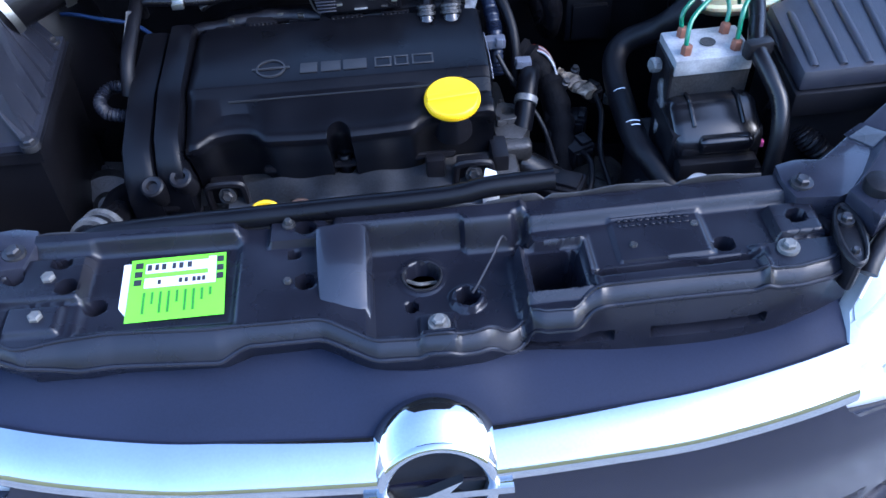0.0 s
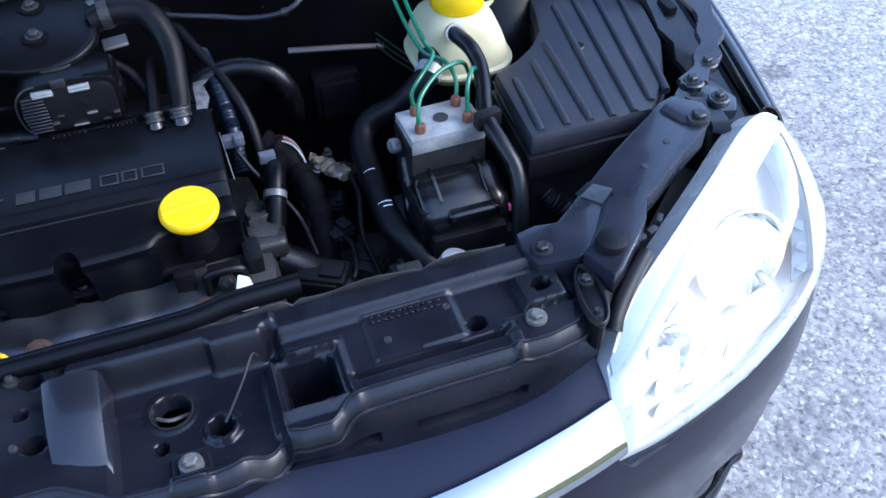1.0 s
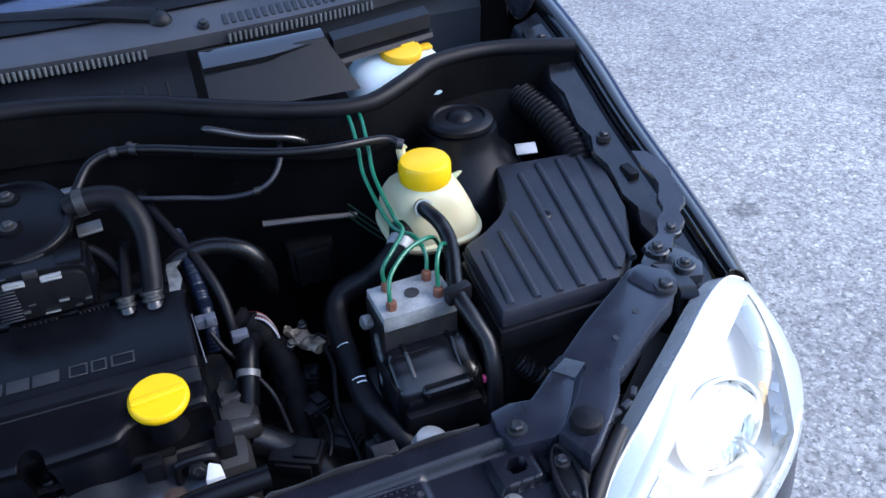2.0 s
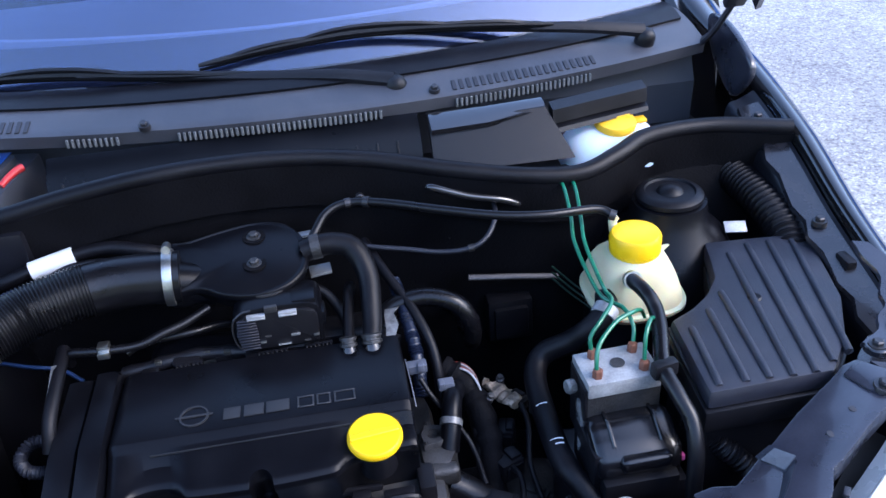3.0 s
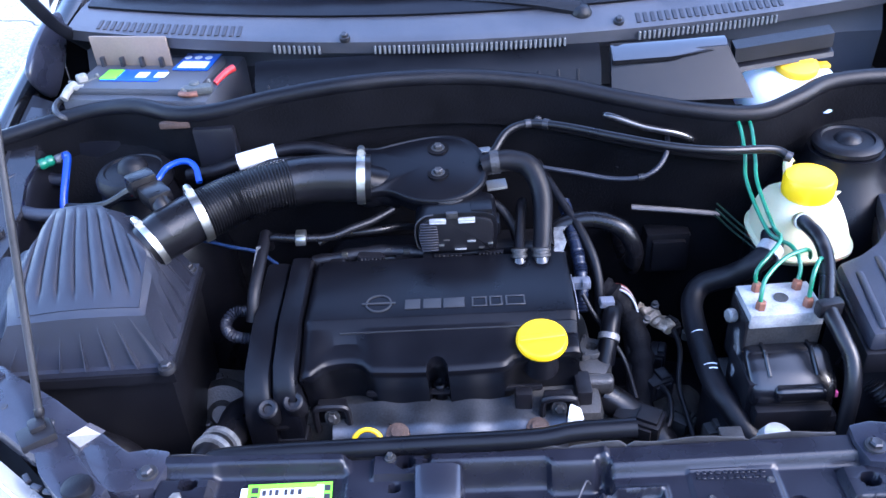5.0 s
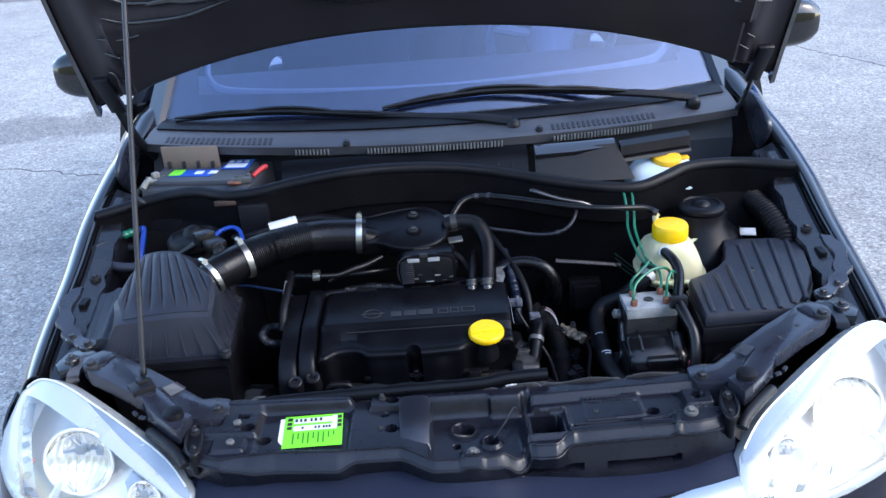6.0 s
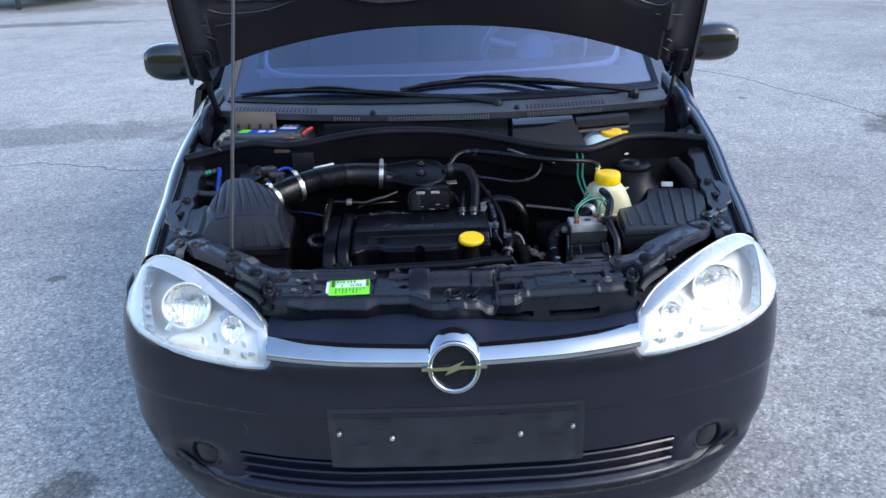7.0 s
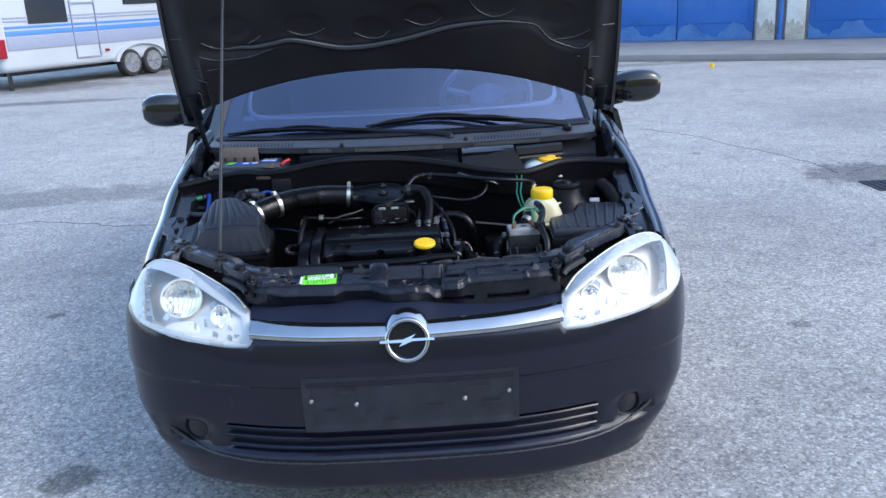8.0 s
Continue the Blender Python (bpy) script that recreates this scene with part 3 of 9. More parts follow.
def wing_u(v):
    """Where the clear part of the lens ends towards the wing."""
    return ease([(0, 0.60), (0.2, 0.65), (0.5, 0.76), (0.78, 0.85), (1, 0.86)], v)


def in_lens(u, v):
    """The place on the inner edge of the rim that faces a place on its outer edge."""
    k = min(1.0, v / min(1.0, strip_v(u) + 0.006))
    a = 0.075 + (wing_u(0.08 + 0.75 * k) - 0.075) * u
    top = min(strip_v(a) - 0.12, 0.80)
    return a, 0.085 + (top - 0.085) * k


for s in (-1, 1):
    # housing: a hollow behind the lens
    bm = bmesh.new()

    def tray(u, v):
        e = min(u, 1 - u, v, 1 - v)
        return lamp_at(u, v, s, 0.0, 0.004 + ease([(0, 0.006), (0.12, 0.010), (0.26, 0.020), (0.42, 0.042), (1, 0.042)], u) * min(1, max(0, (e - 0.05) / 0.08)))

    shell(bm, tray, 44, 26, 0.003 * s)
    lamp = part("headlamp", bm, headlamp_grey, car, "large clear headlamp with silver reflectors", sharp=60)
    bm = bmesh.new()
    shell(bm, lambda u, v: lamp_at(u, v, s), 40, 18, 0.002 * s)
    lens = part("lens", bm, clear, lamp, "clear domed lens", sharp=80)
    lens.visible_shadow = False
    bm = bmesh.new()
    shell(bm, lambda u, v: lamp_at(0.02 + 0.86 * u, min(0.985, strip_v(0.02 + 0.86 * u)) * (1 - v) + 0.985 * v, s, 0.0, -0.001), 36, 6, 0.002 * s)
    part("inner_strip", bm, lamp_strip, lamp, "grey strip along the bonnet side")
    bm = bmesh.new()
    outer = [(k / 40, 0.0) for k in range(40)] + [(1.0, k / 16) for k in range(16)] + [(1 - k / 40, 1.0) for k in range(40)] + [(0.0, 1 - k / 16) for k in range(16)]
    outer = [(u, v * min(1.0, strip_v(u) + 0.006)) for u, v in outer]
    inner = [in_lens(u, v) for u, v in outer]
    rows = [[lamp_at(*q, s, 0.0, -0.0005) for q in outer]]
    for k, d in ((0.35, -0.0030), (0.75, -0.0028), (1.0, -0.0010), (1.0, 0.009)):
        rows.append([lamp_at(o[0] + (i[0] - o[0]) * k, o[1] + (i[1] - o[1]) * k, s, 0.0, d) for o, i in zip(outer, inner)])
    loft(bm, rows, cap=False)
    part("lens_rim", bm, lamp_rim, lamp, "pale rim round the lens", sharp=50)
    # the rim's flank down to the bumper
    bm = bmesh.new()
    ring = [(k / 30, 0) for k in range(31)] + [(1, k / 14) for k in range(1, 15)] + [(1 - k / 30, 1) for k in range(1, 31)] + [(0, 1 - k / 14) for k in range(1, 14)]
    loft(bm, [[lamp_at(u, v, s, 0.0, d) for u, v in ring] for d in (-0.001, 0.008, 0.022)], cap=False)
    part("rim_flank", bm, lamp_rim, lamp)
    bm = bmesh.new()
    tube(bm, [lamp_at(0.04 + 0.90 * k / 24, 0.993, s, 0.0, -0.0025) for k in range(25)], 0.0017, 8, 3)
    part("edge_bead", bm, headlamp_grey, lamp, "pale bead along the strip")
    face = Vector((s * 0.12, -0.9, 0.38)).normalized()
    sx = Vector((0, 0, 1)).cross(face).normalized()
    sy = face.cross(sx)

    def fluted(c, r, deep, flutes, rows, squash):
        """A hollow reflector of upright flutes, r wide, round c."""
        bm = bmesh.new()

        def f(u, v):
            a, b = (2 * u - 1), (2 * v - 1)
            wide = math.sqrt(max(0.0, 1 - b * b * 0.94))
            x, y = a * r * wide, b * r * squash
            q = (x * x + y * y) / (r * r)
            step = abs(math.sin(flutes * math.pi * u)) * 0.0035 + 0.0015 * (int(v * rows) % 2)
            return c + sx * x + sy * y + face * (-deep + deep * q * 0.9 + step)

        shell(bm, f, flutes * 4, rows * 3, 0.0015 * s)
        return bm

    for u, v, r, deep, flutes, tiers, squash, mt in ((0.455, 0.55, 0.055, 0.024, 9, 5, 0.90, headlamp_silver), (0.225, 0.50, 0.025, 0.010, 4, 3, 1.1, headlamp_silver)):
        c = lamp_at(u, v, s, 0, 0.016)
        bowl = part("reflector_bowl", fluted(c, r, deep, flutes, tiers, squash), mt, lamp, sharp=14)
        bm = bmesh.new()
        loft(bm, [[c + sx * math.cos(a) * (r + 0.0025 * math.cos(b)) + sy * math.sin(a) * squash * (r + 0.0025 * math.cos(b)) + face * 0.0025 * math.sin(b) for b in (2 * math.pi * j / 8 for j in range(8))] for a in (2 * math.pi * i / 40 for i in range(41))], cap=False)
        part("bowl_rim", bm, headlamp_grey, bowl)
        hub = c + sy * r * 0.30 - face * deep * 0.5
        bm = bmesh.new()
        size = 0.4 + 0.6 * r / 0.055
        lathe(bm, [(q * size, h * size) for q, h in ((0.0006, 0.010), (0.007, 0.009), (0.0085, 0.004), (0.0085, -0.012), (0.011, -0.014), (0.011, -0.018))], hub, face, 18)
        part("bulb_cap", bm, lamp_dark, bowl, "dark bulb shade")
        for a in (0.1, 2.3, 3.3):
            bm = bmesh.new()
            d = sx * math.cos(a) + sy * math.sin(a)
            tube(bm, [hub + d * 0.008, hub + d * r * 0.34 + face * 0.004, hub + d * r * 0.62], 0.0024 * size, 6, 3, flat=0.4)
            part("bulb_stay", bm, lamp_dark, bowl)
    # small upright facets in the lower nose of the reflector
    for k, (u, v, w, h) in enumerate(((0.12, 0.24, 0.020, 0.011), (0.165, 0.19, 0.016, 0.014), (0.165, 0.36, 0.016, 0.012), (0.235, 0.20, 0.014, 0.016), (0.285, 0.33, 0.010, 0.022), (0.33, 0.24, 0.012, 0.018), (0.40, 0.70, 0.012, 0.012), (0.52, 0.66, 0.014, 0.012), (0.50, 0.44, 0.010, 0.014))):
        bm = bmesh.new()
        rbox(bm, lamp_at(u, v, s, 0, 0.013), (w, 0.002, h), 0.0006, m=Matrix.Rotation(s * (0.25 + 0.3 * (k % 3)), 4, "Z") @ Matrix.Rotation(0.2 * (k % 2), 4, "Y"), seg=1)
        part("reflector_facet", bm, lamp_strip if k > 5 else headlamp_dim, lamp)
    # grey panel between the two bowls
    bm = bmesh.new()
    loft(bm, [[lamp_at(u, v, s, 0, d) for u, v in ((0.205, 0.66), (0.275, 0.70), (0.285, 0.60), (0.268, 0.52))] for d in (0.010, 0.012)])
    part("reflector_panel", bm, lamp_strip, lamp)
    # smooth mound below the main bulb
    bm = bmesh.new()
    q = lamp_at(0.415, 0.13, s, 0, 0.035)
    lathe(bm, [(0.060, -0.012), (0.059, -0.002), (0.051, 0.007), (0.034, 0.013), (0.014, 0.016), (0.0006, 0.0165)], q, face, 30, squash=0.46)
    part("lower_dome", bm, headlamp_grey, lamp, sharp=60)
    # upright fin beside the mound
    bm = bmesh.new()
    loft(bm, [[lamp_at(u + du, v, s, 0, d) for du, d in ((-0.006, 0.020), (0.006, 0.020), (0.004, 0.008), (-0.004, 0.008))] for u, v in ((0.50, 0.20), (0.488, 0.30), (0.47, 0.42))])
    part("reflector_fin", bm, headlamp_dim, lamp, sharp=30)
    # indicator chamber at the wing
    c = lamp_at(0.690, 0.24, s, 0, 0.018)
    bm = bmesh.new()
    lathe(bm, [(0.0006, 0.010), (0.006, 0.008), (0.008, 0.0), (0.007, -0.012), (0.005, -0.02)], c, face, 16)
    part("indicator_bulb", bm, amber, lamp, "orange indicator bulb")
    bm = bmesh.new()
    shell(bm, lambda u, v: lamp_at(wing_u(0.10 + 0.62 * v) - 0.008 - (0.045 - 0.03 * v) * (1 - u), 0.10 + 0.62 * v, s, 0, 0.007 + 0.012 * (1 - u)), 4, 16, 0.002 * s)
    chamber = part("chamber_wall", bm, lamp_dark, lamp)
    for k in range(5):
        bm = bmesh.new()
        v0 = 0.13 + 0.09 * k
        shell(bm, lambda u, v: lamp_at(wing_u(v0) - 0.010 - 0.030 * (1 - u), v0 + 0.03 * v, s, 0, 0.006 + 0.008 * v), 2, 2, 0.0015 * s)
        part("chamber_slat", bm, lamp_dark if k % 2 else lamp_strip, chamber)

# ledge of the bumper under each lamp, and the corner between lamp and nose
for s in (-1, 1):
    bm = bmesh.new()
    rings = []
    for i in range(29):
        k = i / 28 * (len(low_c) - 1)
        j = min(int(k), len(low_c) - 2)
        q = low_c[j].lerp(low_c[j + 1], k - j)
        e = bumper_at(side_of(min(q.x + 0.004, 0.787)), q.z + 0.001)
        a = Vector((e.x, e.y + 0.001, e.z))
        if a.y > q.y:
            a.y = q.y - 0.001
        b = Vector((q.x - 0.012, q.y + 0.030, q.z - 0.001))
        rings.append([Vector((s * v.x, v.y, v.z)) for v in (a, a.lerp(b, 0.5) + Vector((0, 0, -0.001)), b, b + Vector((0, 0, -0.012)), a + Vector((0, 0.004, -0.014)))])
    loft(bm, rings)
    part("lamp_ledge", bm, bumper_plastic, car)

# ---- front wings ----
GAP = [(0.30, 0.682, 0.690), (0.45, 0.697, 0.722), (0.61, 0.708, 0.757), (0.75, 0.712, 0.806), (0.90, 0.706, 0.85), (1.02, 0.686, 0.885), (1.12, 0.668, 0.925)]
OUT = [(0.30, 0.742), (0.36, 0.766), (0.45, 0.780), (0.60, 0.793), (0.80, 0.802), (1.0, 0.806), (1.25, 0.81)]


def gap(y):
    return ease([(g[0], g[1]) for g in GAP], y), ease([(g[0], g[2]) for g in GAP], y)


def wing_f(s):
    def f(u, v):
        y = 0.325 + (1.20 - 0.325) * u
        gx, gz = gap(y)
        xo = ease(OUT, y)
        zl = 0.20
        if abs(y - 0.76) < 0.325:
            zl = 0.28 + math.sqrt(0.325 ** 2 - (y - 0.76) ** 2)
        zl = max(zl, 0.62 - (y - 0.325) * 2.2 if y < 0.5 else zl)
        x = ease([(0, gx - 0.002), (0.05, gx), (0.16, gx + 0.34 * (xo - gx)), (0.34, gx + 0.72 * (xo - gx)), (0.55, xo), (1, xo - 0.012)], v)
        z = ease([(0, gz - 0.022), (0.05, gz), (0.16, gz - 0.012), (0.34, gz - 0.07), (0.55, gz - 0.17), (1, zl)], v)
        return Vector((s * x, y, z))
    return f


for s in (-1, 1):
    bm = bmesh.new()
    shell(bm, wing_f(s), 46, 30, 0.0025 * s)
    part("front_wing", bm, paint, car, "glossy black front wing", sharp=70)

# ---- open bonnet ----
BE = Vector((0, -0.615, 0.789))
BN = Vector((0, 0.789, 0.615))


def bonnet_at(x, s, off=0.0):
    """A place on the open bonnet: x across, s metres up from the hinges' line, off metres towards its outside."""
    o = Vector((0, 0.842, 0.986)) + BN * (-0.0)
    crown = 0.030 * (1 - (x / 0.69) ** 2) + 0.045 * (1 - ((s - 0.40) / 0.55) ** 2)
    twist = -0.036 * x * max(0, 1 - s)
    return o + Vector((x, 0, 0)) + BE * (s + twist) + BN * (crown + off - 0.02)


def bonnet_s(x, v):
    q = min(abs(x) / 0.69, 1)
    s0 = 0.156 * (1 - q ** 2.2)
    s1 = 0.98 - 0.20 * q ** 2.5
    return s0 + (s1 - s0) * v


def bonnet_w(v):
    return ease([(0, 0.690), (0.35, 0.672), (0.7, 0.630), (1, 0.560)], v)


bonnet_thing = part("bonnet", shell(bmesh.new(), lambda u, v: bonnet_at((2 * u - 1) * bonnet_w(v), bonnet_s((2 * u - 1) * bonnet_w(v), v), 0.0), 48, 40, 0.002), paint, car, "open glossy black bonnet held up by a prop", sharp=60)
CREASE = [(-0.58, 0.275), (-0.53, 0.258), (-0.47, 0.262), (-0.41, 0.285), (-0.361, 0.300), (-0.31, 0.310), (-0.263, 0.301), (-0.20, 0.282), (-0.151, 0.272), (-0.084, 0.274), (-0.033, 0.282), (0.035, 0.297), (0.102, 0.318), (0.168, 0.337), (0.251, 0.349), (0.316, 0.353), (0.39, 0.347), (0.43, 0.318), (0.47, 0.280), (0.522, 0.262), (0.58, 0.275)]
DENTS = [(-0.255, 0.345), (-0.066, 0.325), (0.087, 0.362), (0.285, 0.41), (-0.47, 0.36), (0.47, 0.37), (-0.47, 0.56), (-0.2, 0.60), (0.2, 0.60), (0.47, 0.56)]


def liner_off(x, s, u, v):
    """How far the bonnet's inner panel stands off its skin."""
    e = min(u, 1 - u) * 1.3
    off = 0.010 + 0.016 * min(1, max(0, (e - 0.03) / 0.05))
    line = lerp(CREASE, x)
    t = (s - line) / 0.03
    off += 0.016 / (1 + math.exp(6 * t)) if abs(x) < 0.58 else 0.0
    for cx, cs in DENTS:
        d = math.hypot((x - cx) / 0.052, (s - cs) / 0.042)
        if d < 1.15:
            off -= 0.004 * min(1, max(0, (1.15 - d) / 0.25))
    off += 0.012 * math.exp(-(((abs(x) - 0.60) / 0.03) ** 2))
    return off


def liner_f(u, v):
    w = bonnet_w(v) - 0.010
    x = (2 * u - 1) * w
    v2 = 0.012 + 0.976 * v
    s = bonnet_s(x, v2)
    edge = min(v, 1 - v)
    return bonnet_at(x, s, -0.004 - liner_off(x, s, u, v) * min(1, edge / 0.03 + 0.1))


bm = bmesh.new()
shell(bm, liner_f, 130, 96, 0.0015)
part("inner_panel", bm, bonnet_inner, bonnet_thing, "black pressed-steel inner panel with swages", sharp=60)


def pressed_bead(name, pts, r, rad=None, label=""):
    """A pressed edge on the inner panel through (x, s) places: a glossy tube added for its highlight."""
    bm = bmesh.new()
    tube(bm, [bonnet_at(x, s, -0.004 - liner_off(x, s - 0.004, 0.5, 0.5)) for x, s in pts], r, 10, 6, rad=rad)
    part(name, bm, bead_paint, bonnet_thing, label)


pressed_bead("crease_bead", [(-0.494, 0.283), (-0.45, 0.287), (-0.41, 0.290), (-0.361, 0.300), (-0.31, 0.310), (-0.263, 0.301), (-0.20, 0.282), (-0.151, 0.272), (-0.084, 0.274), (-0.033, 0.282), (0.035, 0.297), (0.102, 0.318), (0.168, 0.337), (0.251, 0.349), (0.316, 0.353), (0.39, 0.347)], 0.011, lambda s: 0.004 + 0.009 * math.sin(math.pi * min(1, s * 1.02)) ** 0.5, "pressed bead across the inner panel")
for pts in ([(0.38, 0.349), (0.416, 0.334), (0.443, 0.304), (0.47, 0.282), (0.522, 0.262), (0.556, 0.263), (0.584, 0.284)], [(0.461, 0.288), (0.511, 0.286), (0.544, 0.297), (0.574, 0.322)], [(-0.574, 0.275), (-0.542, 0.258), (-0.502, 0.255), (-0.435, 0.261), (-0.382, 0.278), (-0.34, 0.293)], [(-0.561, 0.313), (-0.542, 0.297), (-0.52, 0.287), (-0.463, 0.283)], [(-0.311, 0.335), (-0.269, 0.315), (-0.228, 0.319), (-0.198, 0.338)], [(-0.118, 0.315), (-0.082, 0.293), (-0.041, 0.295), (-0.014, 0.318)], [(0.033, 0.357), (0.078, 0.333), (0.119, 0.341), (0.139, 0.360)], [(0.214, 0.425), (0.242, 0.384), (0.283, 0.364), (0.324, 0.371), (0.35, 0.390)], [(-0.427, 0.299), (-0.400, 0.313), (-0.386, 0.326)]):
    pressed_bead("swage_rim", pts, 0.003, lambda s: 0.0014 + 0.0028 * math.sin(math.pi * s) ** 0.6)
for pts in ([(-0.599, 0.223), (-0.559, 0.222), (-0.524, 0.227)], [(-0.599, 0.188), (-0.573, 0.182)], [(-0.640, 0.335), (-0.602, 0.341)], [(0.604, 0.343), (0.640, 0.340)], [(0.542, 0.233), (0.611, 0.228)], [(-0.612, 0.14), (-0.600, 0.125), (-0.602, 0.10)], [(-0.592, 0.120), (-0.585, 0.105)], [(0.588, 0.150), (0.604, 0.142)], [(0.582, 0.120), (0.600, 0.112)]):
    pressed_bead("swage_mark", pts, 0.0024)
for s in (-1, 1):
    bm = bmesh.new()
    loft(bm, [[bonnet_at(s * (bonnet_w(v) - d), bonnet_s(s * bonnet_w(v), v), o) for d, o in ((0, 0), (0.002, -0.018), (0.012, -0.022), (0.012, -0.004))] for v in (i / 24 for i in range(25))])
    part("edge_flange", bm, paint, bonnet_thing)
    for k, (a, b) in enumerate(((0.50, 0.10), (0.53, 0.16), (0.50, 0.21))):
        bm = bmesh.new()
        q = bonnet_at(s * a, b + 0.05, -0.034)
        rbox(bm, q, (0.045, 0.006, 0.004), 0.0015, m=Matrix.Rotation(s * 0.15, 4, "Z"))
        part("inner_rib", bm, bonnet_inner, bonnet_thing)
    # hinge
    bm = bmesh.new()
    foot = Vector((s * 0.655, 1.0, 0.845))
    top = bonnet_at(s * 0.635, 0.03, -0.03)
    tube(bm, [foot, foot.lerp(top, 0.45) + Vector((s * 0.004, -0.01, 0)), top], 0.010, 8, 6, flat=0.5)
    rbox(bm, top + BE * 0.04, (0.03, 0.012, 0.10), 0.003, m=Matrix.Rotation(radians(38), 4, "X"))
    part("bonnet_hinge", bm, bay_paint, car, "black steel bonnet hinge")

bm = bmesh.new()
foot = Vector((-0.487, 0.262, 0.716))
tip = Vector((-0.447, 0.520, 1.440))
tube(bm, [foot + Vector((0.012, 0.002, -0.006)), foot, foot.lerp(tip, 0.04), foot.lerp(tip, 0.5), tip], 0.0042, 10, 6)
prop = part("bonnet_prop", bm, dark_steel, car, "thin black bonnet prop rod")
bm = bmesh.new()
lathe(bm, [(0.0045, 0), (0.0055, 0.002), (0.0055, 0.008), (0.0045, 0.010)], foot.lerp(tip, 0.008), tip - foot, 12)
part("prop_grip", bm, plastic, prop)

# ---- windscreen, pillars, roof, sides ----
def ws_at(u, v, off=0.0):
    x = 2 * u - 1
    a = Vector((0.645 * x, 1.075 - 0.165 * (1 - x * x), 0.893 + 0.012 * (1 - x * x)))
    b = Vector((0.535 * x, 1.72 - 0.10 * (1 - x * x), 1.365 + 0.03 * (1 - x * x)))
    return a.lerp(b, v) + Vector((0, -0.55, 0.82)) * (0.03 * math.sin(math.pi * v) + off)


bm = bmesh.new()
shell(bm, lambda u, v: ws_at(u, v), 40, 24, 0.005)
screen = part("windscreen", bm, tinted, car, "tinted windscreen mirroring the blue sky", sharp=80)
screen.visible_shadow = False
bm = bmesh.new()
shell(bm, lambda u, v: ws_at(u, v, -0.007), 90, 80, 0.001, keep=lambda u, v: u < 0.045 or u > 0.955 or v < 0.115 or v > 0.95 or (min(u, 1 - u) - 0.045) * 1.25 + (v - 0.115) * 0.62 < 0.022)
part("screen_border", bm, ink, screen, "black band printed round the glass")
# pale tube running just inside the glass's black border
bm = bmesh.new()
tube(bm, [ws_at(u, v, -0.022) for u, v in ((0.050, 0.62), (0.052, 0.42), (0.056, 0.24), (0.075, 0.165), (0.13, 0.135), (0.30, 0.125), (0.50, 0.120), (0.70, 0.125), (0.87, 0.135), (0.925, 0.165), (0.944, 0.24), (0.948, 0.42), (0.950, 0.62))], 0.018, 8, 8, rad=lambda s: 0.010 + 0.006 * abs(2 * s - 1) ** 2, flat=0.5)
part("screen_band", bm, wheel_grey, car, "pale band behind the foot and sides of the glass")
for s in (-1, 1):
    bm = bmesh.new()
    rings = []
    for i in range(17):
        v = -0.05 + 1.05 * i / 16
        q = ws_at(0.5 + 0.5 * s, max(v, 0)) + (ws_at(0.5 + 0.5 * s, 0.1) - ws_at(0.5 + 0.5 * s, 0)) * (10 * min(v, 0))
        rings.append([q + Vector((s * dx, dy, dz)) for dx, dy, dz in ((0.0, -0.004, 0.002), (0.012, -0.002, 0.012), (0.05, 0.03, 0.012), (0.062, 0.07, -0.01), (0.05, 0.08, -0.03), (0.0, 0.02, -0.02))])
    loft(bm, rings)
    part("pillar", bm, paint, car)


def belt(y):
    return ease([(1.20, 0.905), (2.2, 0.93), (3.0, 0.965), (3.7, 0.93)], y)


def side_x(y):
    return ease([(1.20, 0.818), (2.0, 0.823), (3.0, 0.80), (3.5, 0.74), (3.78, 0.60)], y)


